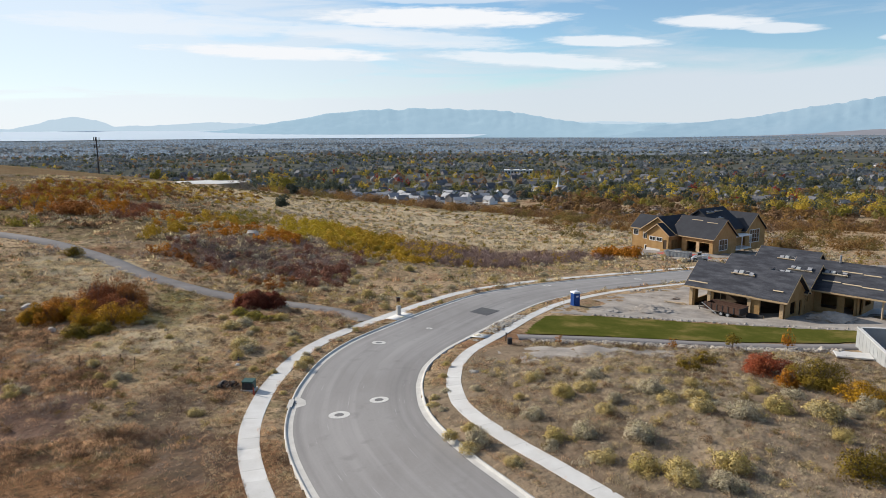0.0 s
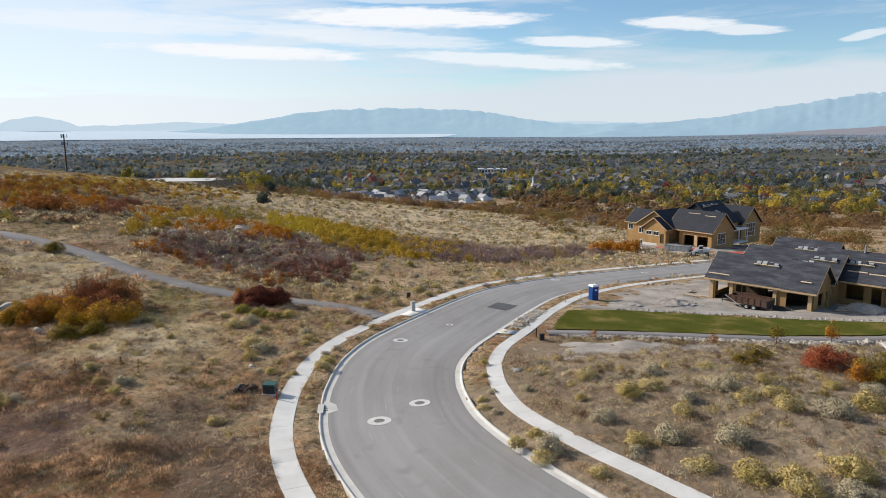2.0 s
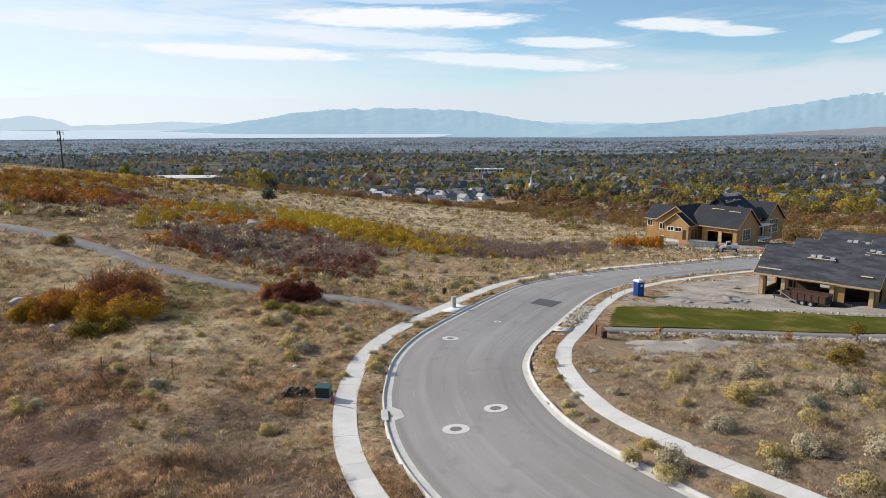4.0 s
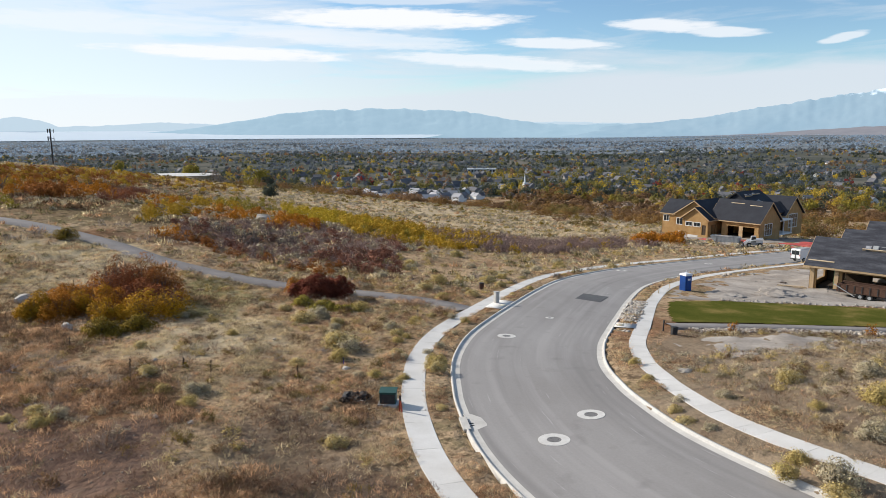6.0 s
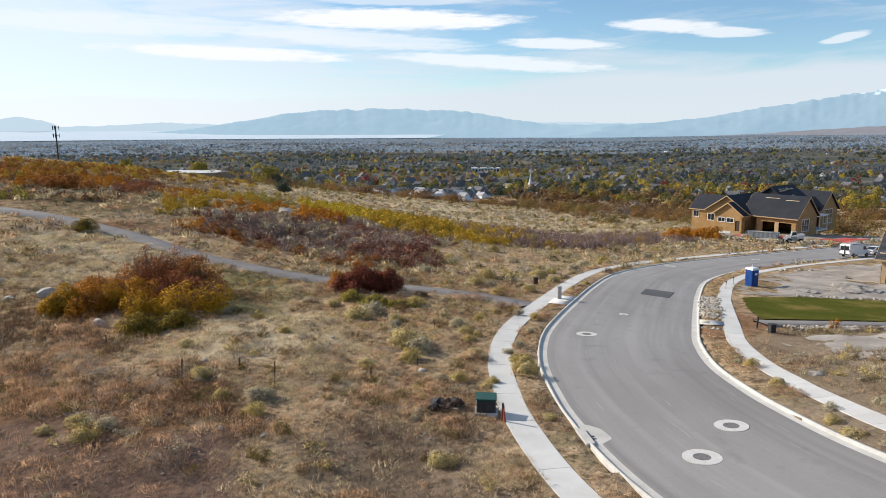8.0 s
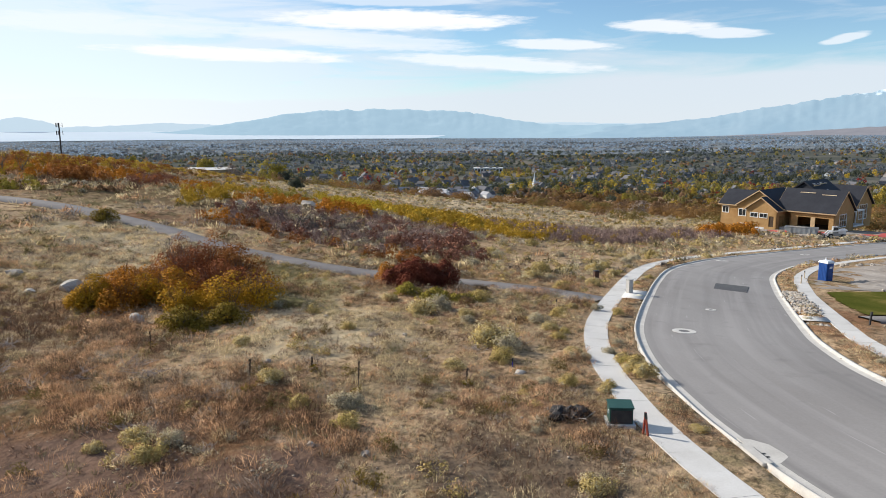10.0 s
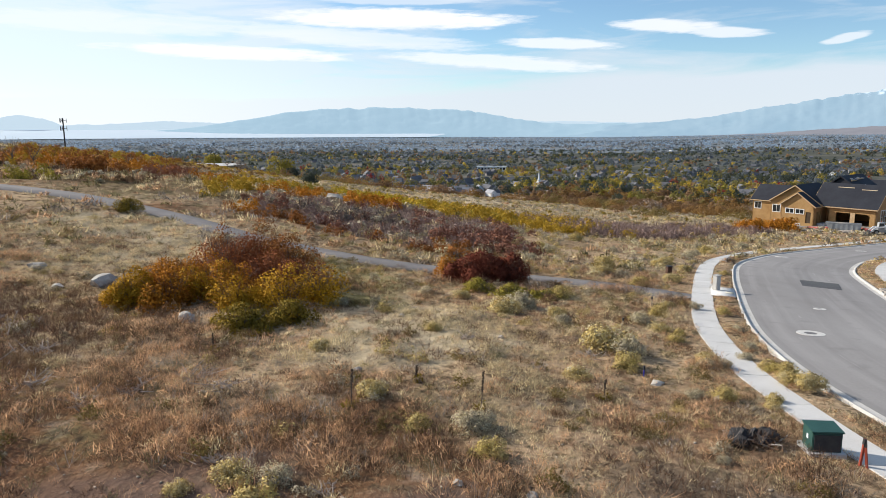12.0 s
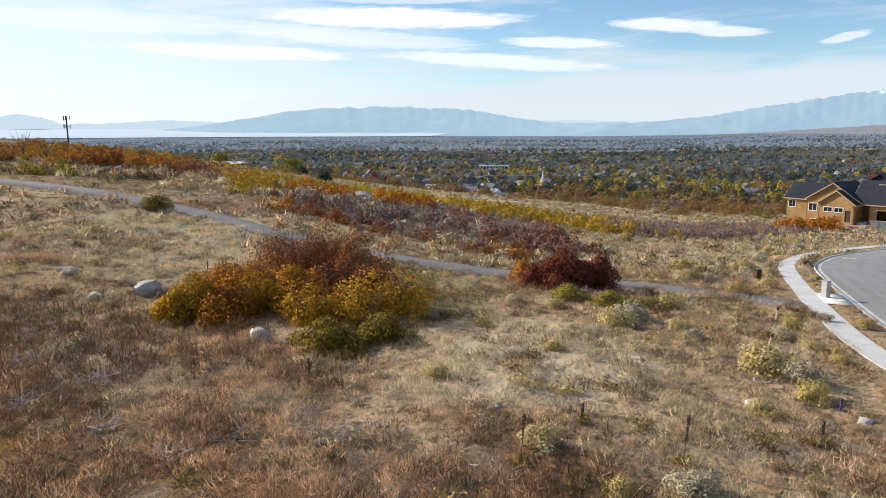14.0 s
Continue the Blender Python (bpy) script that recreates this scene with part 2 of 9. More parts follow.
def ground_material(name, colours, zones=()):
    m = material(name, colours, 0.09, 0.95, 0.9, (4.5, 0.55), glossy=0.0)
    nt = m.node_tree
    bsdf = nt.nodes["Principled BSDF"]
    col = bsdf.inputs["Base Color"].links[0].from_socket
    co = nt.nodes["Texture Coordinate"]
    grain = nt.nodes["Noise Texture"].outputs["Fac"]
    def tone(zone, tones, amount, col):
        ramp = nt.nodes.new("ShaderNodeValToRGB")
        nt.links.new(grain, ramp.inputs[0])
        el = ramp.color_ramp.elements
        el[0].position, el[1].position = 0.3, 0.7
        el[0].color, el[1].color = (*tones[0], 1), (*tones[-1], 1)
        at = nt.nodes.new("ShaderNodeAttribute")
        at.attribute_name = zone
        mix = nt.nodes.new("ShaderNodeMixRGB")
        share = nt.nodes.new("ShaderNodeMath")
        share.operation = "MULTIPLY"
        nt.links.new(at.outputs["Fac"], share.inputs[0])
        share.inputs[1].default_value = amount
        nt.links.new(share.outputs[0], mix.inputs[0])
        nt.links.new(col, mix.inputs[1])
        nt.links.new(ramp.outputs[0], mix.inputs[2])
        return mix.outputs[0]

    for zone, tones in zones[:2]:
        col = tone(zone, tones, 1.0, col)

    def patch(scale, lo, hi, colour, col, seed, amount=0.8):
        n = nt.nodes.new("ShaderNodeTexNoise")
        n.noise_dimensions = "4D"
        n.inputs["W"].default_value = seed
        n.inputs["Scale"].default_value = scale
        n.inputs["Detail"].default_value = 8
        n.inputs["Roughness"].default_value = 0.65
        nt.links.new(co.outputs["Object"], n.inputs["Vector"])
        r = nt.nodes.new("ShaderNodeMapRange")
        r.inputs["From Min"].default_value, r.inputs["From Max"].default_value = lo, hi
        r.inputs["To Max"].default_value = amount
        nt.links.new(n.outputs["Fac"], r.inputs["Value"])
        mix = nt.nodes.new("ShaderNodeMixRGB")
        mix.inputs[2].default_value = (*colour, 1)
        nt.links.new(r.outputs[0], mix.inputs[0])
        nt.links.new(col, mix.inputs[1])
        return mix.outputs[0]

    col = patch(0.06, 0.52, 0.62, (0.197, 0.09, 0.0496), col, 3.0, 0.75)
    col = patch(0.11, 0.54, 0.66, (0.118, 0.113, 0.054), col, 8.0, 0.7)
    col = patch(0.5, 0.56, 0.66, (0.374, 0.296, 0.226), col, 14.0, 0.6)
    col = patch(0.3, 0.54, 0.62, (0.148, 0.131, 0.0674), col, 17.0, 0.6)
    col = patch(1.1, 0.53, 0.60, (0.0836, 0.0558, 0.036), col, 21.0, 0.75)
    col = patch(0.8, 0.56, 0.64, (0.216, 0.108, 0.0586), col, 24.0, 0.6)
    col = patch(2.4, 0.54, 0.62, (0.0787, 0.063, 0.036), col, 26.0, 0.7)
    col = patch(7.0, 0.55, 0.65, (0.059, 0.0406, 0.027), col, 27.0, 0.55)
    col = patch(9.0, 0.57, 0.66, (0.413, 0.306, 0.18), col, 33.0, 0.6)
    for zone, tones in zones[2:]:
        col = tone(zone, tones, 0.7, col)
    nt.links.new(col, bsdf.inputs["Base Color"])
    # tussocks: a coarser relief under the fine one
    n = nt.nodes.new("ShaderNodeTexNoise")
    n.inputs["Scale"].default_value = 1.7
    n.inputs["Detail"].default_value = 5
    n.inputs["Roughness"].default_value = 0.6
    nt.links.new(co.outputs["Object"], n.inputs["Vector"])
    tussock = nt.nodes.new("ShaderNodeBump")
    tussock.inputs["Strength"].default_value = 1.0
    tussock.inputs["Distance"].default_value = 0.22
    nt.links.new(n.outputs["Fac"], tussock.inputs["Height"])
    nt.links.new(tussock.outputs[0], nt.nodes["Bump"].inputs["Normal"])
    return m


STONE = material("small_stone", [(0.22, 0.175, 0.132), (0.462, 0.38, 0.299)], 2.0, 0.9, island=0.35)
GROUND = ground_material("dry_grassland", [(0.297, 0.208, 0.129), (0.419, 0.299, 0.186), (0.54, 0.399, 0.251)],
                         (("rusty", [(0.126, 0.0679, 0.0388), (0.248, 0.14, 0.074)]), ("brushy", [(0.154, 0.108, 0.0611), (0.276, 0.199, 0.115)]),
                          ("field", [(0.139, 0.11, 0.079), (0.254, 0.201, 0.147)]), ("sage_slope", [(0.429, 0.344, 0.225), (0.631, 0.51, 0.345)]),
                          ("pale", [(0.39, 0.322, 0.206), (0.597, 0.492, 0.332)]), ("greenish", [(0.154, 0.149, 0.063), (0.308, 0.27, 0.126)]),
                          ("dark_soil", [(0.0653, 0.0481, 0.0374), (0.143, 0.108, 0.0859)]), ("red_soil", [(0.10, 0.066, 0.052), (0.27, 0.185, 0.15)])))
# Distance haze is mixed into this floor's pale blue-grey base colour.
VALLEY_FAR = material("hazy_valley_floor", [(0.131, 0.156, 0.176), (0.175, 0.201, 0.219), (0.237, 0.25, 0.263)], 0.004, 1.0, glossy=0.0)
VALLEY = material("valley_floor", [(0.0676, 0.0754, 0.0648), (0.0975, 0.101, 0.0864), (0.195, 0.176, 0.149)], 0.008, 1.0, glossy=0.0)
STRAW = foliage("straw", [(0.693, 0.547, 0.317), (0.89, 0.729, 0.452)], 0.3, through_light=0.22)
RUST = foliage("rust_grass", [(0.587, 0.342, 0.19), (0.827, 0.524, 0.308)], 0.3, through_light=0.22)
SAGE = foliage("sage_leaf", [(0.36, 0.308, 0.206), (0.529, 0.452, 0.319)], 0.5, 0.25, 0.1)
GREENISH = foliage("green_grass", [(0.18, 0.16, 0.068), (0.279, 0.235, 0.111)], 0.4, 0.35, 0.1)
RABBIT = foliage("rabbitbrush_leaf", [(0.41, 0.308, 0.109), (0.626, 0.479, 0.204)], 0.8, 0.25, 0.1)
OAK_ORANGE = foliage("oak_orange", [(0.36, 0.135, 0.015), (0.52, 0.225, 0.027)], 0.35, 0.3)
OAK_YELLOW = foliage("oak_yellow", [(0.42, 0.22, 0.016), (0.55, 0.31, 0.026)], 0.35, 0.3)
OAK_RED = foliage("oak_red", [(0.21, 0.065, 0.027), (0.33, 0.12, 0.045)], 0.5, 0.3)
OAK_GREEN = foliage("oak_green", [(0.176, 0.128, 0.0197), (0.3, 0.2, 0.0291)], 0.5, 0.3)
OAK_MAROON = foliage("oak_maroon", [(0.14, 0.035, 0.022), (0.22, 0.06, 0.03)], 0.5, 0.2, through_light=0.1)
OAK_CRIMSON = foliage("oak_crimson", [(0.30, 0.06, 0.03), (0.39, 0.12, 0.05)], 0.5, 0.25)
OAK_BARE = foliage("bare_twigs", [(0.246, 0.165, 0.138), (0.381, 0.275, 0.237)], 0.25, 0.2, through_light=0.0)
OAK_GOLD = foliage("oak_gold", [(0.36, 0.228, 0.025), (0.53, 0.339, 0.04)], 0.12, 0.25)
OAK_CHARTREUSE = foliage("oak_chartreuse", [(0.403, 0.292, 0.025), (0.551, 0.398, 0.04)], 0.12, 0.25)
OAK_MAUVE_RED = foliage("oak_faded_red", [(0.20, 0.085, 0.055), (0.30, 0.14, 0.09)], 0.3, 0.25, through_light=0.1)
DARK_WEED = foliage("dark_weed", [(0.134, 0.0766, 0.0488), (0.219, 0.132, 0.0835)], 0.5, through_light=0.1)
PALE_WEED = foliage("pale_weed", [(0.304, 0.255, 0.212), (0.437, 0.373, 0.322)], 0.5, through_light=0.2)
SEED_PALE = foliage("pale_seed", [(0.62, 0.54, 0.32), (0.78, 0.69, 0.45)], 1.0, 0.2, 0.45)
SEED_YELLOW = foliage("yellow_seed", [(0.54, 0.44, 0.13), (0.70, 0.58, 0.2)], 1.0, 0.25, 0.4)
BRUSH_RUST = foliage("brush_rust", [(0.225, 0.126, 0.046), (0.308, 0.178, 0.0643)], 0.06, 0.08, 0.35)
BRUSH_GOLD = foliage("brush_gold", [(0.468, 0.302, 0.048), (0.65, 0.441, 0.072)], 0.06, 0.08, 0.35)
BRUSH_BROWN = foliage("brush_brown", [(0.177, 0.105, 0.0583), (0.265, 0.16, 0.0826)], 0.06, 0.08, 0.35)
BRUSH_GREY = foliage("brush_grey", [(0.25, 0.19, 0.15), (0.35, 0.28, 0.215)], 0.06, 0.13, 0.0)
BRUSH_OLIVE = foliage("brush_olive", [(0.168, 0.124, 0.0475), (0.247, 0.181, 0.0605)], 0.06, 0.08, 0.35)
OAK_RUST = foliage("oak_rust", [(0.24, 0.09, 0.025), (0.38, 0.155, 0.04)], 0.4, 0.3)
OAK_LIME = foliage("oak_lime", [(0.248, 0.208, 0.0315), (0.386, 0.306, 0.063)], 0.5, 0.25)
WOOD_TWIG = material("twig_bark", [(0.10, 0.08, 0.07), (0.18, 0.15, 0.13)], 3.0, 0.9)
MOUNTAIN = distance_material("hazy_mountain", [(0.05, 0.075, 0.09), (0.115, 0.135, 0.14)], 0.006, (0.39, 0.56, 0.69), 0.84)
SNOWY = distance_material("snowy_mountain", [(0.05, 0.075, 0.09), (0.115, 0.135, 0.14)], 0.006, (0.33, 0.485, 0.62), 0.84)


def add_snow(m, low, high):
    nt = m.node_tree
    bsdf = nt.nodes["Principled BSDF"]
    sep = nt.nodes.new("ShaderNodeSeparateXYZ")
    nt.links.new(nt.nodes["Texture Coordinate"].outputs["Object"], sep.inputs[0])
    n = nt.nodes.new("ShaderNodeTexNoise")
    n.inputs["Scale"].default_value = 0.03
    n.inputs["Detail"].default_value = 6
    nt.links.new(nt.nodes["Texture Coordinate"].outputs["Object"], n.inputs["Vector"])
    a = nt.nodes.new("ShaderNodeMath")
    a.operation = "MULTIPLY_ADD"
    nt.links.new(n.outputs["Fac"], a.inputs[0])
    a.inputs[1].default_value = 90
    nt.links.new(sep.outputs[2], a.inputs[2])
    r = nt.nodes.new("ShaderNodeMapRange")
    r.inputs["From Min"].default_value, r.inputs["From Max"].default_value = low + 45, high + 45
    nt.links.new(a.outputs[0], r.inputs["Value"])
    mix = nt.nodes.new("ShaderNodeMixRGB")
    nt.links.new(r.outputs[0], mix.inputs[0])
    nt.links.new(bsdf.inputs["Base Color"].links[0].from_socket, mix.inputs[1])
    mix.inputs[2].default_value = (0.75, 0.77, 0.8, 1)
    nt.links.new(mix.outputs[0], bsdf.inputs["Base Color"])


add_snow(SNOWY, 185, 215)
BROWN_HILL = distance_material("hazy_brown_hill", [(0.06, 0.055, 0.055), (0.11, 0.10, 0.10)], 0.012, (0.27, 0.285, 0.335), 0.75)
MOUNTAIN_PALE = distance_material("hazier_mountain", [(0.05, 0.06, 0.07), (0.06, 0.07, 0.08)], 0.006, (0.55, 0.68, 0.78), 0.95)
# The bright sky's reflection is painted in as a pale matt base colour.
WATER = material("sky_toned_water", [(0.6, 0.696, 0.767), (0.672, 0.756, 0.814)], 0.002, 0.6, glossy=0.1)


# ---- geometry helpers ----
def mesh_object(name, verts, faces, mat, parent=None, smooth=False, soft=None):
    me = bpy.data.meshes.new(name)
    verts = np.asarray(verts, dtype=np.float32)
    if isinstance(faces, np.ndarray):
        n, k = faces.shape
        me.vertices.add(len(verts))
        me.vertices.foreach_set("co", verts.ravel())
        me.loops.add(n * k)
        me.loops.foreach_set("vertex_index", faces.astype(np.int32).ravel())
        me.polygons.add(n)
        me.polygons.foreach_set("loop_start", np.arange(0, n * k, k, dtype=np.int32))
        me.update(calc_edges=True)
    else:
        me.from_pydata(verts.tolist(), [], faces)
    if smooth:
        me.polygons.foreach_set("use_smooth", np.ones(len(me.polygons), dtype=bool))
    if soft is not None:                       # soft shading normals of foliage
        at = me.attributes.new("custom_normal", "FLOAT_VECTOR", "POINT")
        at.data.foreach_set("vector", np.asarray(soft, dtype=np.float32).ravel())
        me.update()
    for m in mat if isinstance(mat, (list, tuple)) else [mat]:
        me.materials.append(m)
    ob = new(name, me)
    if parent is not None:
        ob.parent = parent
    return ob


def value_noise(x, y, seed=0):
    """Smooth noise from -1 to 1, one bump per unit."""
    x, y = np.asarray(x, float), np.asarray(y, float)
    xi, yi = np.floor(x), np.floor(y)
    fx, fy = x - xi, y - yi
    fx, fy = fx * fx * (3 - 2 * fx), fy * fy * (3 - 2 * fy)

    def h(a, b):
        v = np.sin(a * 127.1 + b * 311.7 + seed * 74.7) * 43758.5453
        return (v - np.floor(v)) * 2 - 1

    return (h(xi, yi) * (1 - fx) + h(xi + 1, yi) * fx) * (1 - fy) + (h(xi, yi + 1) * (1 - fx) + h(xi + 1, yi + 1) * fx) * fy


def fractal(x, y, seed=0, octaves=4):
    return sum(value_noise(np.asarray(x) * 2**k, np.asarray(y) * 2**k, seed + k) * 0.5**k for k in range(octaves))


def smoothstep(a, b, x):
    t = np.clip((np.asarray(x, float) - a) / (b - a), 0, 1)
    return t * t * (3 - 2 * t)


def in_poly(pts):
    p = np.array(pts, float)

    def f(x, y):
        inside = np.zeros(np.shape(x), bool)
        dist = np.full(np.shape(x), 1e9)
        for a, b in zip(p, np.roll(p, -1, 0)):
            cross = ((a[1] > y) != (b[1] > y)) & (x < (b[0] - a[0]) * (y - a[1]) / (b[1] - a[1] + 1e-12) + a[0])
            inside ^= cross
            d = b - a
            t = np.clip(((x - a[0]) * d[0] + (y - a[1]) * d[1]) / (d @ d), 0, 1)
            dist = np.minimum(dist, np.hypot(x - a[0] - t * d[0], y - a[1] - t * d[1]))
        return np.where(inside, dist, -dist)

    return f


def patch_of(pts, seed, ragged=1.2, edge=1.2):
    """A ragged patch of land: one inside, nought outside."""
    inside = in_poly(pts)
    return lambda x, y: smoothstep(-edge, edge, inside(x, y) + ragged * 1.6 * fractal(np.asarray(x) / 3.1, np.asarray(y) / 3.1, seed, 4))


# ---- the lie of the land ----
POLY = [-6.285, -7.497, 1.854, -0.549, -2.52, -4.784, 0.779, 2.424, -0.353, 0.473]
KNOLLS = [  # x, y, radius, height
    (-110.0, 190, 70.0, 8.015),
    (14, 50, 13.0, 2.05),
    (-11, 51, 12.0, -0.256),
    (-62, 122, 28.0, 3.167),
    (-35, 215, 40.0, -2.177),
    (64, 172, 22.0, 1.87),
    (45, 95, 20.0, 0.599),
    (44, 74, 18.0, -0.481),
    (-16, 70, 14.0, 0.45),
    (-36, 62, 16.0, 1.108),
    (8, 90, 18.0, 0.773),
]


def base_height(x, y):
    """The hillside: a gentle cubic slope with knolls, running out into the valley floor."""
    x, y = np.asarray(x, float), np.asarray(y, float)
    cx, cy = np.clip(x, -230, 150), np.clip(y, -10, 460)
    u, v = cx / 100, (cy - 100) / 100
    z = 0 * u
    n = 0
    for i in range(4):
        for j in range(4 - i):
            z = z + POLY[n] * u**i * v**j
            n += 1
    for a, b, r, h in KNOLLS:
        z = z + h * np.exp(-((cx - a) ** 2 + (cy - b) ** 2) / (2 * r * r))
    z = z - 0.075 * np.maximum(y - 460, 0) - 0.02 * np.maximum(x - 150, 0) + 0.01 * np.maximum(-230 - x, 0)
    r = np.hypot(x + 10, y - 10)
    floor_z = np.interp(r, [0, 700, 1200, 2200, 4300, 4900], [-62, -70, -78, -74, -54, -54])
    floor_z = floor_z + smoothstep(0.25, 0.6, x / np.maximum(y, 1)) * smoothstep(900, 3500, r) * 22
    k = smoothstep(420, 900, r) * smoothstep(-200, 200, y)
    return z * (1 - k) + floor_z * k


def height(x, y):
    """One place."""
    return float(base_height(np.array([x]), np.array([y]))[0])


def catmull(points, step=0.75):
    p = np.array([2 * np.array(points[0]) - np.array(points[1]), *points, 2 * np.array(points[-1]) - np.array(points[-2])], float)
    out = []
    for k in range(1, len(p) - 2):
        n = max(2, int(np.linalg.norm(p[k + 1] - p[k]) / step))
        for t in np.linspace(0, 1, n, endpoint=False):
            a, b, c, d = p[k - 1 : k + 3]
            out.append(0.5 * (2 * b + (c - a) * t + (2 * a - 5 * b + 4 * c - d) * t**2 + (3 * b - a - 3 * c + d) * t**3))
    out.append(p[-2])
    return np.array(out)


def normals(line):
    d = np.gradient(line, axis=0)
    d /= np.linalg.norm(d, axis=1, keepdims=True)
    return np.stack([d[:, 1], -d[:, 0]], 1)      # to the right of the way


ROAD = catmull([(22, -2), (12, 11), (5.2, 22), (-1.2, 34.2), (-3.2, 38.4), (-5.1, 43.4), (-6.2, 47.9), (-6.7, 53), (-6.7, 56.5), (-6.3, 61.7), (-4.9, 67.6), (-2.6, 73.6),
                (0.7, 81.2), (4.6, 89.8), (9.5, 99.4), (15.0, 107.4), (22, 115.8), (31, 124), (41, 131.2), (53, 138), (68, 144.5), (86, 150), (110, 154), (150, 157)])
TRAIL_LINE = catmull([(-118, 128), (-98, 121), (-82, 116.5), (-72, 113.6), (-64, 111), (-57, 107.6), (-49.5, 103.2), (-43, 98.2), (-37.8, 95.0), (-32, 91.8), (-26.5, 89.4), (-21, 87.9), (-15.5, 85.9), (-12, 83.6), (-9.4, 80.6), (-8.95, 80.1)])
PARK_PATH = catmull([(8.0, 73.4), (14, 73.3), (22, 73.3), (33, 73.1), (46, 73.6), (60, 76)])
HALF = 4.8                      # half the asphalt's width
WALK_L = (6.98, 8.4)


def walk_r(y):
    """Inner edge of the walk on the right of the street."""
    return np.interp(y, [30, 36, 42, 48, 56, 64, 70, 76, 88, 100], [7.6, 7.3, 6.95, 6.75, 6.85, 7.0, 6.95, 7.05, 6.8, 7.0])


WALK_R_WIDE = 1.25


def edge_r(y):
    """The asphalt's right edge: the street is a little narrower in the near bend."""
    return HALF - np.interp(y, [30, 58, 66, 74], [0.42, 0.4, 0.12, 0.0])




def side_of(line, x, y):
    """Signed distance from a line (right of its way is positive)."""
    n = normals(line)
    best, side = np.full(len(x), 1e9), np.zeros(len(x))
    for k in range(0, len(x), 4000):
        dx = x[k : k + 4000, None] - line[None, :, 0]
        dy = y[k : k + 4000, None] - line[None, :, 1]
        d = dx * dx + dy * dy
        i = d.argmin(1)
        r = np.arange(len(i))
        best[k : k + 4000] = np.sqrt(d[r, i])
        side[k : k + 4000] = np.sign(dx[r, i] * n[i, 0] + dy[r, i] * n[i, 1])
    return best * side


def graded(lo, hi, a, b, fine, grow=1.07):
    """Steps that are fine between a and b and grow outside."""
    out = list(np.arange(a, b, fine))
    s, v = fine, out[-1]
    while v < hi:
        s *= grow
        v += s
        out.append(v)
    s, v, before = fine, a, []
    while v > lo:
        s *= grow
        v -= s
        before.append(v)
    return np.array(before[::-1] + out)


def relief(x, y):
    """Hummocks and ruts of the rough grassland."""
    near = 1 - smoothstep(250, 500, np.hypot(x, y))
    plot = smoothstep(5, 9, x) * smoothstep(60, 54, x) * smoothstep(68, 71, y) * smoothstep(91, 88, y)
    near = near * (1 - plot)
    return near * (0.2 * fractal(x / 7, y / 7, 5, 3) + 0.15 * fractal(x / 2.1, y / 2.1, 9, 2))


def rust_zone(x, y):
    """Where the near hillside is dark and rusty: above zero inside."""
    x, y = np.asarray(x, float), np.asarray(y, float)
    edge = np.interp(x, [-70, -52, -42, -34, -24, -16, -9], [72, 70, 64, 56, 50, 46, 44])
    return (edge - y) / 6 + 1.6 * fractal(x / 6, y / 6, 17, 3)


DARK_SOIL = patch_of([(-26, 50.7), (-21.6, 51.9), (-17.4, 50), (-14.9, 46), (-12.5, 37), (-16, 34), (-19.4, 41.5), (-23.8, 45)], 201)
RED_SOIL = patch_of([(-38, 51.5), (-33, 52), (-29.5, 51.2), (-26.1, 48.6), (-25, 44), (-29, 38), (-38, 44)], 202)
GREEN_PATCH = patch_of([(-37, 88), (-31, 88.3), (-27.5, 82), (-29, 75), (-32.1, 69), (-34, 72)], 203)
PALE_PATCH = patch_of([(-34, 68.5), (-29.8, 74.5), (-24.9, 72), (-24, 67), (-28.3, 61), (-33, 62)], 204)
PALE_SLOPE = patch_of([(-62, 100), (-50, 106.5), (-39, 95), (-43.5, 85), (-54, 83)], 205)
RUST_PATCH = patch_of([(-41, 60), (-29, 60.6), (-28.5, 54.6), (-35.6, 53.4), (-40, 55)], 206)
DARK_BRUSH = patch_of([(-58, 79), (-48, 77.5), (-42, 66), (-41, 62), (-44, 60.5), (-49, 63)], 207)
FIELD = patch_of([(-2, 26), (-2.5, 50), (2, 64), (8, 70.6), (44, 70.8), (52, 40), (40, 20)], 208, 0.5, 0.8)
SAGE_SLOPE = patch_of([(-70, 210), (-30, 200), (2, 170), (30, 160), (60, 215), (150, 300), (60, 420), (-60, 400), (-120, 300)], 209, 8, 12)


def bare_soil(x, y):
    return np.maximum(DARK_SOIL(x, y), RED_SOIL(x, y))


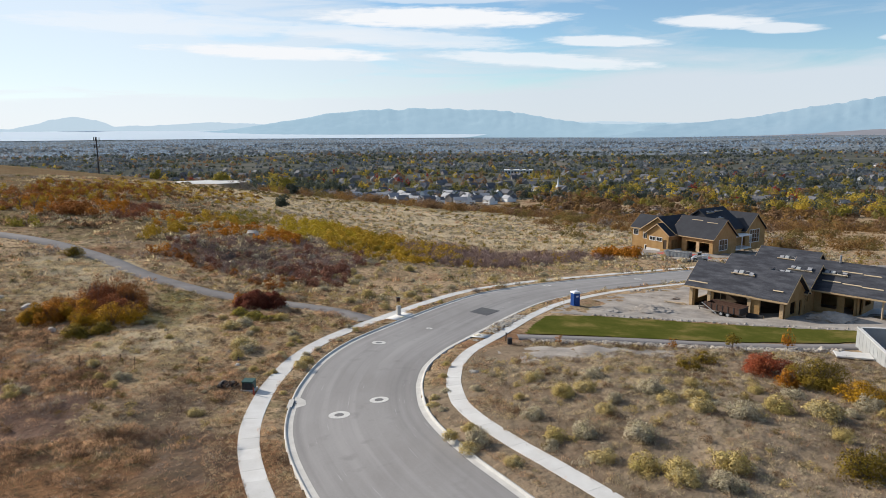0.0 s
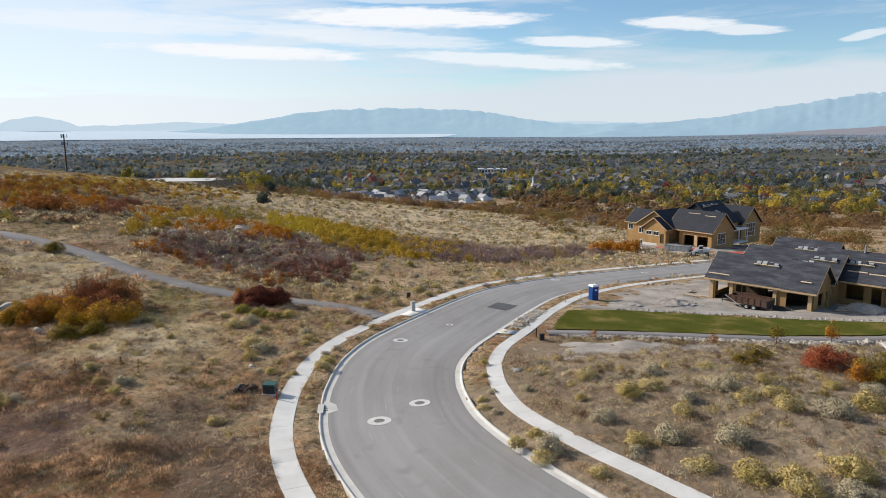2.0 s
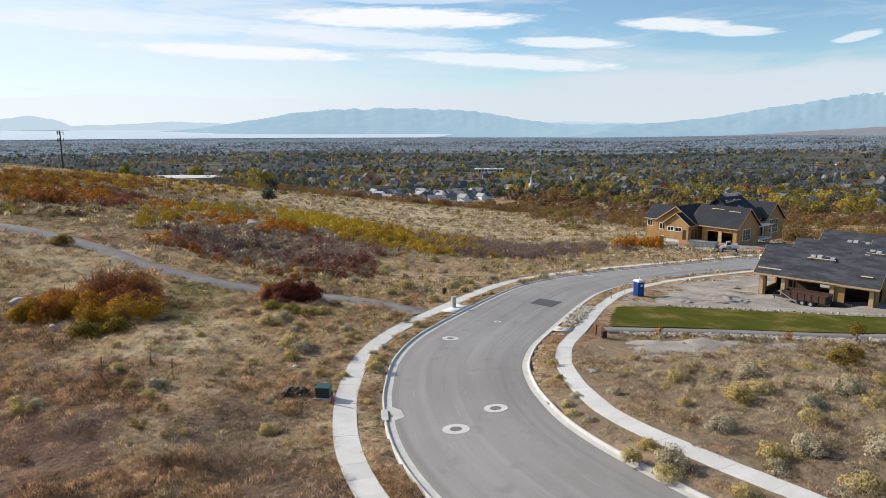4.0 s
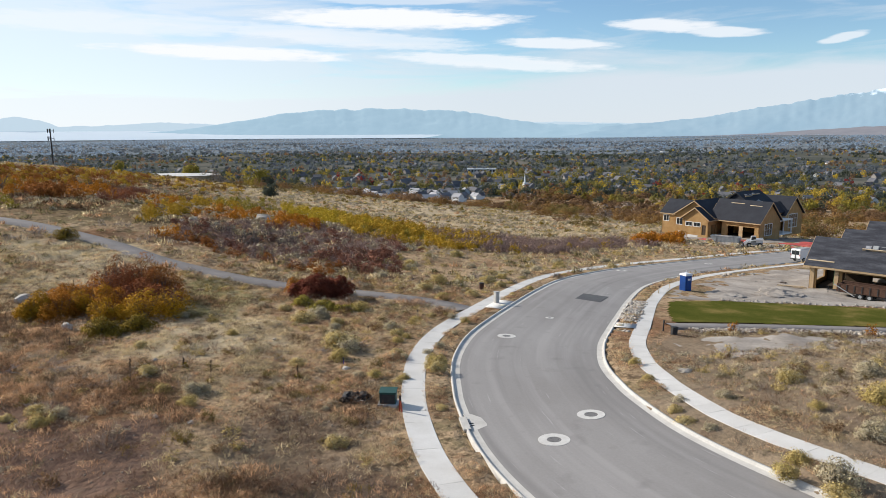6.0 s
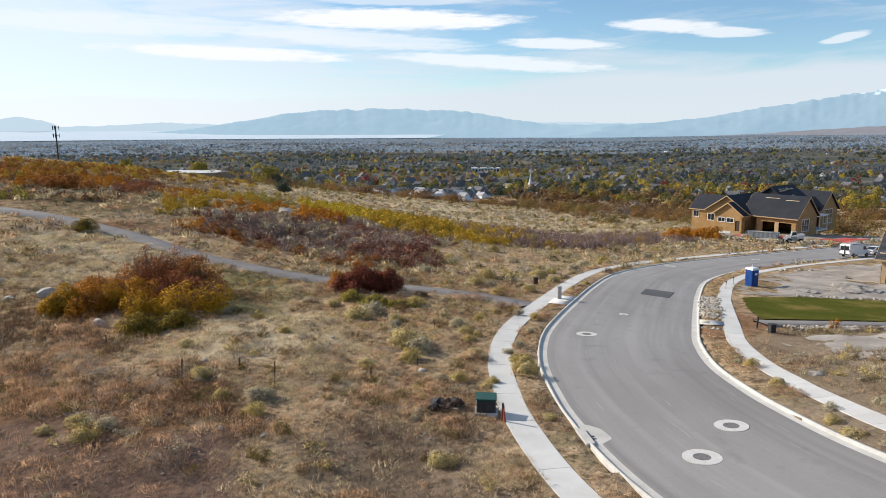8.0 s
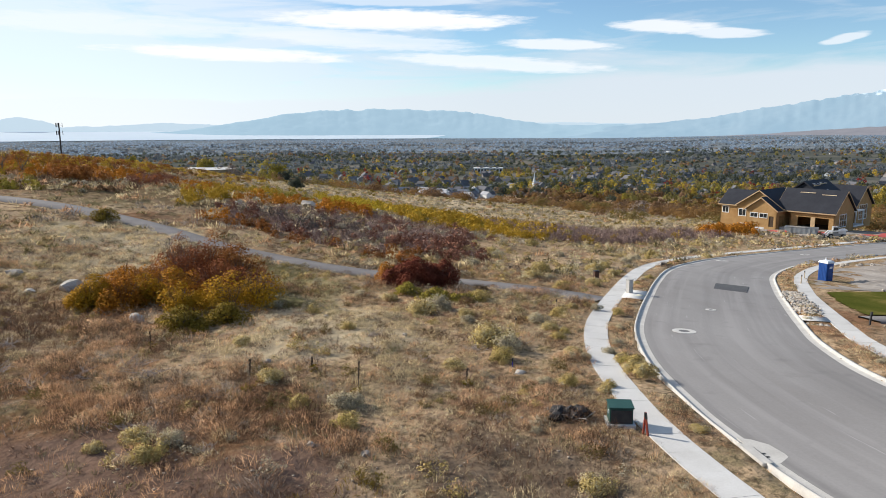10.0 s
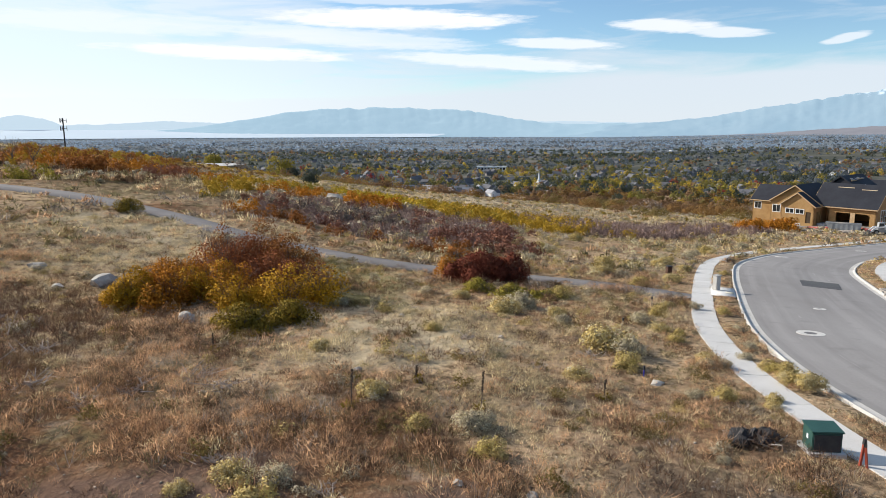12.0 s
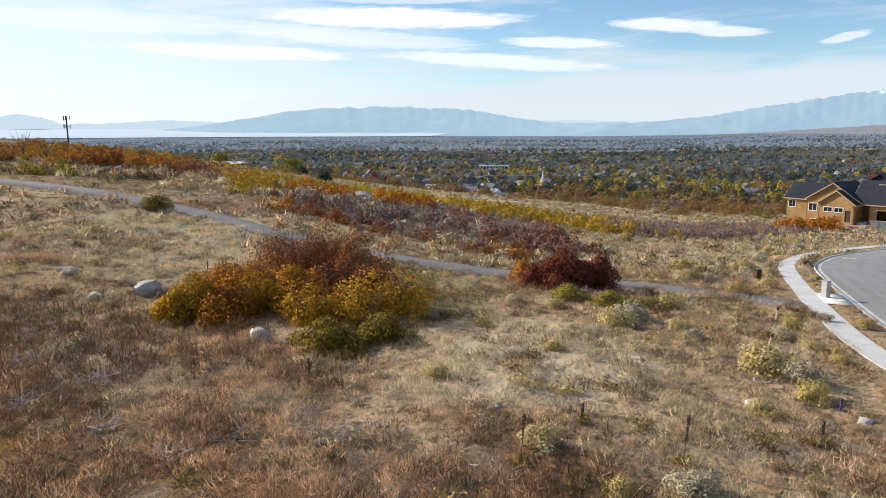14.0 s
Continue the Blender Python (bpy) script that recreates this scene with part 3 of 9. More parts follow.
def build_ground():
    xs = graded(-4900, 4900, -64, 48, 0.7, 1.085)
    ys = graded(-500, 4900, 24, 118, 0.7, 1.085)
    X, Y = np.meshgrid(xs, ys)
    x, y = X.ravel(), Y.ravel()
    z = base_height(x, y)
    near = (np.abs(x) < 170) & (y > -30) & (y < 200)
    lift = 0.07 + relief(x, y)
    off = np.full(len(x), 99.0)
    off[near] = side_of(ROAD, x[near], y[near])
    trail = np.full(len(x), 99.0)
    trail[near] = np.abs(side_of(TRAIL_LINE, x[near], y[near]))
    trail[near] = np.minimum(trail[near], np.abs(side_of(PARK_PATH, x[near], y[near])))
    verge = smoothstep(14, 9, np.abs(off))
    lift = lift * (1 - verge) + verge * (0.07 + 0.03 * value_noise(x * 1.1, y * 1.1, 2))
    lift = np.where((off > -5.28) & (off < edge_r(y) + 0.48), -0.35, lift)
    inner = walk_r(y)
    walk_band = ((off > -WALK_L[1]) & (off < -WALK_L[0])) | ((off > inner) & (off < inner + WALK_R_WIDE))
    lift = np.where(walk_band, 0.05, lift)
    lift = np.where(trail < 2.6, np.minimum(lift, 0.02), lift)
    lift = np.where(trail < 1.2, -0.05, lift)
    z = z + lift
    n, m = len(xs), len(ys)
    i = np.arange(n * m).reshape(m, n)
    faces = np.stack([i[:-1, :-1], i[:-1, 1:], i[1:, 1:], i[1:, :-1]], -1).reshape(-1, 4)
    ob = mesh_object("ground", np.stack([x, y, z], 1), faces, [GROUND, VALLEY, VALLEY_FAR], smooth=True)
    c = np.stack([x, y], 1)[faces].mean(1)
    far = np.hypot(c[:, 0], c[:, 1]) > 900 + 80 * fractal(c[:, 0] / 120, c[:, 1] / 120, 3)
    # beyond this distance faces take the floor coloured with haze
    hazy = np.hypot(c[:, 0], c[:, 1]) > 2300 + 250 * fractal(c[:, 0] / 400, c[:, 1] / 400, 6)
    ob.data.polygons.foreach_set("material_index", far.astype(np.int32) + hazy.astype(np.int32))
    rusty = smoothstep(-0.5, 0.5, rust_zone(x, y)) * smoothstep(-6, -11, x) * smoothstep(-100, -80, x) * smoothstep(10, 25, y)
    brushy = smoothstep(112, 124, y) * smoothstep(-22, -38, x + 0.3 * (y - 100) + 14 * fractal(x / 9, y / 9, 23, 3))
    near = (np.abs(x) < 260) & (y > 0) & (y < 460)
    made = [("rusty", rusty), ("brushy", brushy)]
    for zone, patch in (("field", FIELD), ("sage_slope", SAGE_SLOPE), ("pale", lambda a, b: np.maximum(PALE_PATCH(a, b), PALE_SLOPE(a, b))), ("greenish", GREEN_PATCH), ("dark_soil", DARK_SOIL), ("red_soil", RED_SOIL)):
        share = np.zeros(len(x))
        share[near] = patch(x[near], y[near])
        made.append((zone, share))
    for zone, share in made:
        ob.data.attributes.new(zone, "FLOAT", "POINT").data.foreach_set("value", share.astype(np.float32))
    return tagged(ob, "dry autumn grassland hillside falling to a wide valley", "ground", kind="structure")


build_ground()


def ribbon(name, line, offsets, lifts, mat, parent=None):
    """A strip along a line: offsets across it (right positive), each lifted over the land."""
    n = normals(line)
    rows = []
    for o, h in zip(offsets, lifts):
        p = line + n * np.broadcast_to(np.asarray(o, float), len(line))[:, None]
        rows.append(np.column_stack([p, base_height(p[:, 0], p[:, 1]) + h]))
    v = np.stack(rows, 1)
    k, w = v.shape[:2]
    i = np.arange(k * w).reshape(k, w)
    faces = np.stack([i[:-1, :-1], i[:-1, 1:], i[1:, 1:], i[1:, :-1]], -1).reshape(-1, 4)
    ob = mesh_object(name, v.reshape(-1, 3), faces, mat, parent, smooth=False)
    along = np.r_[0, np.cumsum(np.linalg.norm(np.diff(line, axis=0), axis=1))]
    across = np.stack([np.broadcast_to(np.asarray(o, float), k) for o in offsets], 1)
    uv = np.stack([across, np.tile(along[:, None], (1, w))], -1).reshape(-1, 2)
    layer = ob.data.uv_layers.new(name="way")
    layer.data.foreach_set("uv", uv[faces.ravel()].astype(np.float32).ravel())
    return ob


def draped(name, inside, box, res, lift, mat, ragged=0.5):
    """A patch that lies on the land where inside(x, y) is above zero; lift keeps it clear of the ground."""
    xs, ys = np.arange(box[0], box[2], res), np.arange(box[1], box[3], res)
    X, Y = np.meshgrid(xs, ys)
    i = np.arange(X.size).reshape(X.shape)
    cx, cy = X[:-1, :-1] + res / 2, Y[:-1, :-1] + res / 2
    keep = inside(cx, cy) + ragged * fractal(cx / 2.3, cy / 2.3, 31, 3) > 0
    faces = np.stack([i[:-1, :-1], i[:-1, 1:], i[1:, 1:], i[1:, :-1]], -1)[keep]
    used, back = np.unique(faces, return_inverse=True)
    x, y = X.ravel()[used], Y.ravel()[used]
    z = base_height(x, y) + 0.07 + relief(x, y) + lift
    return mesh_object(name, np.column_stack([x, y, z]), back.reshape(-1, 4), mat, smooth=True)


# ---- road, kerbs, walks ----
road = ribbon("road", ROAD, [-HALF, -HALF / 2, 0, HALF / 2, edge_r(ROAD[:, 1])], [-0.02, 0.04, 0.06, 0.04, -0.02], ASPHALT)
tagged(road, "curving grey asphalt residential street, empty and unmarked", "road", kind="structure")
for name, s in (("curb", -1), ("curb", 1)):
    e0 = edge_r(ROAD[:, 1]) if s > 0 else HALF
    o = [s * (e0 + v) for v in (-0.02, 0.34, 0.38, 0.44, 0.56, 0.6)]
    h = [-0.016, -0.03, -0.02, 0.085, 0.1, -0.2]
    if s > 0:
        c = ribbon(name, ROAD, o, h, CURB)
    else:
        c = ribbon(name, ROAD, o[::-1], h[::-1], CURB)
    tagged(c, "pale concrete kerb and gutter along the street", "curb", kind="structure")
trail = ribbon("trail", TRAIL_LINE, [-1.55, -1.5, 0, 1.5, 1.55], [-0.1, 0.075, 0.095, 0.075, -0.1], TRAIL)
tagged(trail, "grey asphalt walking trail winding through the brush", "trail", kind="structure")
park = ribbon("path", PARK_PATH, [-1.25, -1.2, 0, 1.2, 1.25], [-0.1, 0.12, 0.13, 0.12, -0.1], TRAIL)
tagged(park, "grey paved footpath beside the lawn", "path", kind="structure")

# ---- far distance: mountains, lake ----
def mountain_range(name, crest, r_base, r_top, z_base, mat, label, seed, rough=0.09):
    """A ridge seen over the valley. crest: azimuth in degrees and crest height in metres."""
    az = np.radians(np.arange(crest[0][0], crest[-1][0], 0.16))
    top = np.interp(np.degrees(az), [c[0] for c in crest], [c[1] for c in crest])
    rows = 16
    V = []
    for j in range(rows + 3):
        s = min(j / rows, 1.0) if j <= rows else 1.0
        back = max(0, j - rows)
        r = r_base + (r_top - r_base) * s + back * 40
        rg = 1 - np.abs(fractal(az * 52 + 2.6 * s, np.full_like(az, s * 8.0), seed, 4))
        gully = (rg - 0.6) * rough * 0.6 * math.sin(math.pi * min(s, 0.97)) ** 0.8
        z = z_base + (top - z_base) * (s**0.85 + gully) - back * 35
        z = z + (top - z_base) * 0.03 * fractal(az * 110, 0 * az, seed + 9, 3) * s
        V.append(np.stack([np.sin(az) * r, np.cos(az) * r, z], 1))
    V = np.stack(V)
    m, n = V.shape[:2]
    i = np.arange(m * n).reshape(m, n)
    faces = np.stack([i[:-1, :-1], i[:-1, 1:], i[1:, 1:], i[1:, :-1]], -1).reshape(-1, 4)
    ob = mesh_object(name, V.reshape(-1, 3), faces, mat, smooth=True)
    return tagged(ob, label, "mountain", kind="structure")


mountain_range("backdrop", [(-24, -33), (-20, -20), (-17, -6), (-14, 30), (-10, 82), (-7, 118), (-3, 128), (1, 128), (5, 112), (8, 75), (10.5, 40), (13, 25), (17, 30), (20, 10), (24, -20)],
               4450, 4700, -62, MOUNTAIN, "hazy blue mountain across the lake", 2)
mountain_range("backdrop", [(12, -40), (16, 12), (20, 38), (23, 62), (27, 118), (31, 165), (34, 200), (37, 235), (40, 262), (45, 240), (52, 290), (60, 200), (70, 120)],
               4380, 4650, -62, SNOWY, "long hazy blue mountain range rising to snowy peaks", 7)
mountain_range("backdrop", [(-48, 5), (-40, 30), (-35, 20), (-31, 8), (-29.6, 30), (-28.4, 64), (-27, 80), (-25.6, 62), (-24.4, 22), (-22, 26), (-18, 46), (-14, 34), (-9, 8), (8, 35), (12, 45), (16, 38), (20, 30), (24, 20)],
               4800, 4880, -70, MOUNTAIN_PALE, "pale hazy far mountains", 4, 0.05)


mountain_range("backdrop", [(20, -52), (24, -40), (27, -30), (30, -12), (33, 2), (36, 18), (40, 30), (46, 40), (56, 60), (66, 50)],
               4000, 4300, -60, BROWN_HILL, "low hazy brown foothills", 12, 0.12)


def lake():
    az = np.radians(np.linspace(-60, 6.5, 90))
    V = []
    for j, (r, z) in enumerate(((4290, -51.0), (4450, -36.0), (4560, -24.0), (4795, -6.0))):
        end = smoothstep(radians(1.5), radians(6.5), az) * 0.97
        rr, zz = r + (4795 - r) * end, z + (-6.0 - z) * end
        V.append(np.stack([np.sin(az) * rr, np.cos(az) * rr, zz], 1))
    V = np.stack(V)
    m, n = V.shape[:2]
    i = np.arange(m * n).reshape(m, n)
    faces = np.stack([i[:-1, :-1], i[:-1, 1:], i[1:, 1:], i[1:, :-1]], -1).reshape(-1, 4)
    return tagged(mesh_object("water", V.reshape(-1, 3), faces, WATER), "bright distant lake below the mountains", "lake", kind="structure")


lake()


# ---- walks of single slabs ----
def slabs(parent, line, a, b, side, length, skip=None):
    """Concrete slabs along a line between the offsets a and b, each its own piece with open joints."""
    seg = np.r_[0, np.cumsum(np.linalg.norm(np.diff(line, axis=0), axis=1))]
    n = normals(line)
    k = 0
    s = 0.0
    while s + length < seg[-1]:
        mid = s + length / 2
        p = np.array([np.interp(mid, seg, line[:, 0]), np.interp(mid, seg, line[:, 1])])
        if -40 < p[0] < 75 and 14 < p[1] < 152 and not (skip and skip(*p)):
            vs = []
            for t in (s + 0.005, mid, s + length - 0.005):
                c = np.array([np.interp(t, seg, line[:, 0]), np.interp(t, seg, line[:, 1])])
                nn = np.array([np.interp(t, seg, n[:, 0]), np.interp(t, seg, n[:, 1])]) * side
                a1, b1 = (a, b) if b else (float(a(c[1])), float(a(c[1])) + WALK_R_WIDE)
                for o, dz in ((a1, -0.1), (a1, 0.08), (a1 + 0.015, 0.09), (b1 - 0.015, 0.09), (b1, 0.08), (b1, -0.1)):
                    q = c + nn * o
                    tip = 0.005 * math.sin(k * 2.4 + o)
                    vs.append((*q, height(*q) + dz + tip))
            fs = []
            for r in (0, 6):
                for j in range(5):
                    fs.append((r + j, r + j + 1, r + j + 7, r + j + 6))
            fs += [(0, 1, 2, 3, 4, 5), (17, 16, 15, 14, 13, 12)]
            mesh_object("slab", vs, fs, CONCRETE, parent)
            k += 1
        s += length


pavement_l = tagged(new("pavement"), "pale concrete sidewalk slabs along the street, edged by dry weeds", "sidewalk", kind="structure")
pavement_r = tagged(new("pavement"), "narrow pale concrete sidewalk slabs between dry verges", "sidewalk", kind="structure")

# ---- plants ----
def leaf_cloud(rng, r, h, n, leaf, lumps=7, floor=0.08, flat=0.55):
    """Small leaves round several lumps of a crown. Returns vertices and triangles."""
    c = rng.normal(0, 1, (lumps, 3))
    c /= np.linalg.norm(c, axis=1, keepdims=True)
    c[:, 2] = np.abs(c[:, 2]) * 0.9
    c *= rng.uniform(0.25, 0.72, (lumps, 1))
    size = rng.uniform(0.32, 0.55, lumps)
    which = rng.integers(0, lumps, n)
    d = rng.normal(0, 1, (n, 3))
    d /= np.linalg.norm(d, axis=1, keepdims=True)
    p = c[which] + d * (size[which] * rng.uniform(0.55, 1.0, n) ** 0.5)[:, None]
    p[:, 2] = np.abs(p[:, 2])
    p = p * [r, r, h] + [0, 0, floor * h]
    a = rng.normal(0, 1, (n, 3, 3)) * leaf * rng.uniform(0.5, 1.2, (n, 1, 1))
    a[:, :, 2] *= flat
    v = (p[:, None] + a).reshape(-1, 3)
    return v, np.arange(3 * n).reshape(-1, 3)


def crown(rng, r, h, lumps, leaves, leaf, floor=0.0, tilt=0.45, inner=0.12):
    """A ragged crown: leaves lie over many small lumps, some hang loose within."""
    c = rng.normal(0, 1, (lumps, 3))
    c /= np.linalg.norm(c, axis=1, keepdims=True)
    c[:, 2] = np.abs(c[:, 2])
    c *= rng.uniform(0.35, 0.85, (lumps, 1)) if lumps > 2 else rng.uniform(0.1, 0.3, (lumps, 1))
    size = rng.uniform(0.2, 0.42, lumps) * (1.25 if lumps < 8 else 1.0) * (1.35 if lumps < 5 else 1.0)
    which = rng.choice(lumps, leaves, p=size**2 / (size**2).sum())
    d = rng.normal(0, 1, (leaves, 3)) + 0.7 * c[which] + [0, 0, 0.25]
    d /= np.linalg.norm(d, axis=1, keepdims=True)
    p = c[which] + d * (size[which] * rng.uniform(0.72, 1.12, leaves))[:, None]
    k = rng.uniform(0, 1, leaves) < inner
    p[k] *= rng.uniform(0.3, 0.9, (k.sum(), 1))
    p[:, 2] = np.abs(p[:, 2])
    p = p * [r, r, h] + [0, 0, floor * h]
    n = d / [r, r, h]
    n /= np.linalg.norm(n, axis=1, keepdims=True)
    soft = n + rng.normal(0, tilt * 0.45, (leaves, 3)) + 0.3 * p / [r, r, h]
    soft /= np.linalg.norm(soft, axis=1, keepdims=True)
    n = n + rng.normal(0, tilt, (leaves, 3))
    u = np.cross(n, rng.normal(0, 1, (leaves, 3)))
    u /= np.linalg.norm(u, axis=1, keepdims=True)
    w = np.cross(n, u)
    w /= np.linalg.norm(w, axis=1, keepdims=True)
    a = np.array([0.0, 2.1, 4.2]) + rng.normal(0, 0.35, (leaves, 3))
    q = leaf * rng.uniform(0.6, 1.35, (leaves, 3))
    v = p[:, None] + u[:, None] * (np.cos(a) * q)[..., None] + w[:, None] * (np.sin(a) * q)[..., None]
    v[..., 2] = np.maximum(v[..., 2], -0.03)
    return v.reshape(-1, 3), np.arange(3 * leaves).reshape(-1, 3), np.repeat(soft, 3, 0)


def flat_normals(v, f):
    """The plain normals of loose triangles."""
    t = v[f]
    n = np.cross(t[:, 1] - t[:, 0], t[:, 2] - t[:, 0])
    n /= np.linalg.norm(n, axis=1, keepdims=True) + 1e-9
    return np.repeat(n, 3, 0)


def stems(rng, r, h, n, width, spread=0.8, lean=0.15):
    """Thin twigs that rise from the base and fork once."""
    out = []
    for _ in range(n):
        a = rng.uniform(0, 2 * math.pi)
        q = r * spread * rng.uniform(0.1, 1) ** 0.7
        base = np.array([math.cos(a) * r * lean * rng.uniform(0, 1), math.sin(a) * r * lean * rng.uniform(0, 1), 0])
        tip = np.array([math.cos(a) * q, math.sin(a) * q, h * rng.uniform(0.55, 1.0)])
        side = np.cross(tip - base, rng.normal(0, 1, 3))
        side = side / (np.linalg.norm(side) + 1e-6) * width
        out += [base - side, base + side, tip]
        fork = base + (tip - base) * rng.uniform(0.4, 0.7)
        end = tip + rng.normal(0, 0.16, 3) * [r, r, h * 0.5]
        out += [fork - side * 0.7, fork + side * 0.7, end]
    v = np.array(out)
    v[:, 2] = np.maximum(v[:, 2], 0)
    return v, np.arange(len(v)).reshape(-1, 3)


def tuft(rng, n, h, width, spread):
    """Grass blades."""
    out = []
    for _ in range(n):
        a = rng.uniform(0, 2 * math.pi)
        b = np.array([rng.normal(0, spread * 0.4), rng.normal(0, spread * 0.4), -0.02])
        tip = b + [math.cos(a) * spread * rng.uniform(0.3, 1.2), math.sin(a) * spread * rng.uniform(0.3, 1.2), h * rng.uniform(0.5, 1.1)]
        c = rng.uniform(0, math.pi)
        side = np.array([math.cos(c), math.sin(c), 0]) * width
        out += [b - side, b + side, tip]
    return np.array(out), np.arange(len(out)).reshape(-1, 3)


def tussock(rng, n, r, h, width, hair=0.13):
    """A fluffy dome of fine dry hairs, shaded as one tuft."""
    a = rng.uniform(0, 2 * math.pi, n)
    q = np.sqrt(rng.uniform(0, 1, n))
    lump = 1 + 0.25 * np.sin(a * 3 + rng.uniform(0, 6)) + 0.15 * np.sin(a * 5 + rng.uniform(0, 6))
    out = np.stack([np.cos(a), np.sin(a)], 1)
    top = h * (1 - q**2) ** 0.6
    mid = np.column_stack([out * (r * q * lump)[:, None], top * rng.uniform(0.45, 1.0, n) ** 0.6])
    way = np.column_stack([out * (0.5 * q)[:, None], np.full(n, 0.75)]) + rng.normal(0, 0.42, (n, 3))
    way *= (hair * rng.uniform(0.6, 1.5, n) / np.linalg.norm(way, axis=1))[:, None]
    side = np.cross(way, rng.normal(0, 1, (n, 3)))
    side *= width / np.linalg.norm(side, axis=1, keepdims=True)
    root = mid - way * 0.6
    root[:, 2] = np.maximum(root[:, 2], -0.02)
    v = np.stack([root - side, root + side, mid + way], 1).reshape(-1, 3)
    soft = np.column_stack([out * q[:, None], 0.85 - 0.35 * q]) + rng.normal(0, 0.25, (n, 3))
    soft /= np.linalg.norm(soft, axis=1, keepdims=True)
    return v, np.arange(3 * n).reshape(-1, 3), np.repeat(soft, 3, 0)


def scatter(name, templates, x, y, scale, mat, label, category, rng, z=None, squash=None):
    """Many plants of one kind, past counting, as one piece."""
    V, F, S, n = [], [], [], 0
    pick = rng.integers(0, len(templates), len(x))
    if z is None:
        z = base_height(x, y) + 0.07 + relief(x, y)
    for k, (tv, tf, *soft) in enumerate(templates):
        m = np.flatnonzero(pick == k)
        if not len(m):
            continue
        a = rng.uniform(0, 2 * math.pi, len(m))
        c, s = np.cos(a), np.sin(a)
        sc = scale[m]
        sz = sc * (rng.uniform(0.8, 1.25, len(m)) if squash is None else squash[m])
        px = (tv[None, :, 0] * c[:, None] - tv[None, :, 1] * s[:, None]) * sc[:, None] + x[m][:, None]
        py = (tv[None, :, 0] * s[:, None] + tv[None, :, 1] * c[:, None]) * sc[:, None] + y[m][:, None]
        pz = tv[None, :, 2] * sz[:, None] + z[m][:, None]
        V.append(np.stack([px, py, pz], -1).reshape(-1, 3))
        if soft:
            q = soft[0]
            nx, ny = q[None, :, 0] * c[:, None] - q[None, :, 1] * s[:, None], q[None, :, 0] * s[:, None] + q[None, :, 1] * c[:, None]
            S.append(np.stack([nx, ny, np.tile(q[:, 2], (len(m), 1))], -1).reshape(-1, 3))
        F.append((tf[None] + (np.arange(len(m)) * len(tv))[:, None, None]).reshape(-1, 3) + n)
        n += len(m) * len(tv)
    ob = mesh_object(name, np.concatenate(V), np.concatenate(F), mat, soft=np.concatenate(S) if S else None)
    return tagged(ob, label, category, kind="stuff")




def open_land(x, y, verge=False):
    """Where wild plants may stand: off the road, walks, trail, lawn and building plots."""
    off = side_of(ROAD, x, y)
    ok = (np.abs(off) > HALF + 0.75) & (y > 12)
    ok &= ~((off > -WALK_L[1] + 0.04) & (off < -WALK_L[0] - 0.04) & (y < 150)) & ~((off > walk_r(y) + 0.04) & (off < walk_r(y) + WALK_R_WIDE - 0.04))
    ok &= np.abs(side_of(TRAIL_LINE, x, y)) > 1.75
    ok &= ~((y > 70.8) & (y < 88) & (off > 8) & (off < 80) & (x < 75))
    ok &= ~((off > 8.2) & (y > 86) & (y < 135) & (x < 85))                       # building plot
    ok &= ~((np.abs((x - 68) * UA[0] + (y - 176) * UA[1]) < 19) & (np.abs((x - 68) * VA[0] + (y - 176) * VA[1] - 3) < 20))
    ok &= ~((y > 62 + 0.3 * np.maximum(x - 8, 0) + 1.2 * fractal(x / 2, y / 2, 29, 3)) & (y < 68.3) & (x > 4) & (x < 25) & (off > 8))
    if not verge:
        ok &= (np.abs(off) > 8.8) | (y > 100)
    return ok


UA, VA = (-0.574, 0.819), (0.819, 0.574)        # axes of the farther house
UB, VB = (0.672, -0.74), (0.74, 0.672)          # axes of the nearer house


def spread(rng, n, x0, y0, x1, y1, keep=None, verge=False):
    x, y = rng.uniform(x0, x1, n), rng.uniform(y0, y1, n)
    ok = open_land(x, y, verge) & (rng.uniform(0, 1, n) > 0.68 * bare_soil(x, y))
    if keep is not None:
        ok &= keep(x, y) > rng.uniform(0, 1, n)
    return x[ok], y[ok]


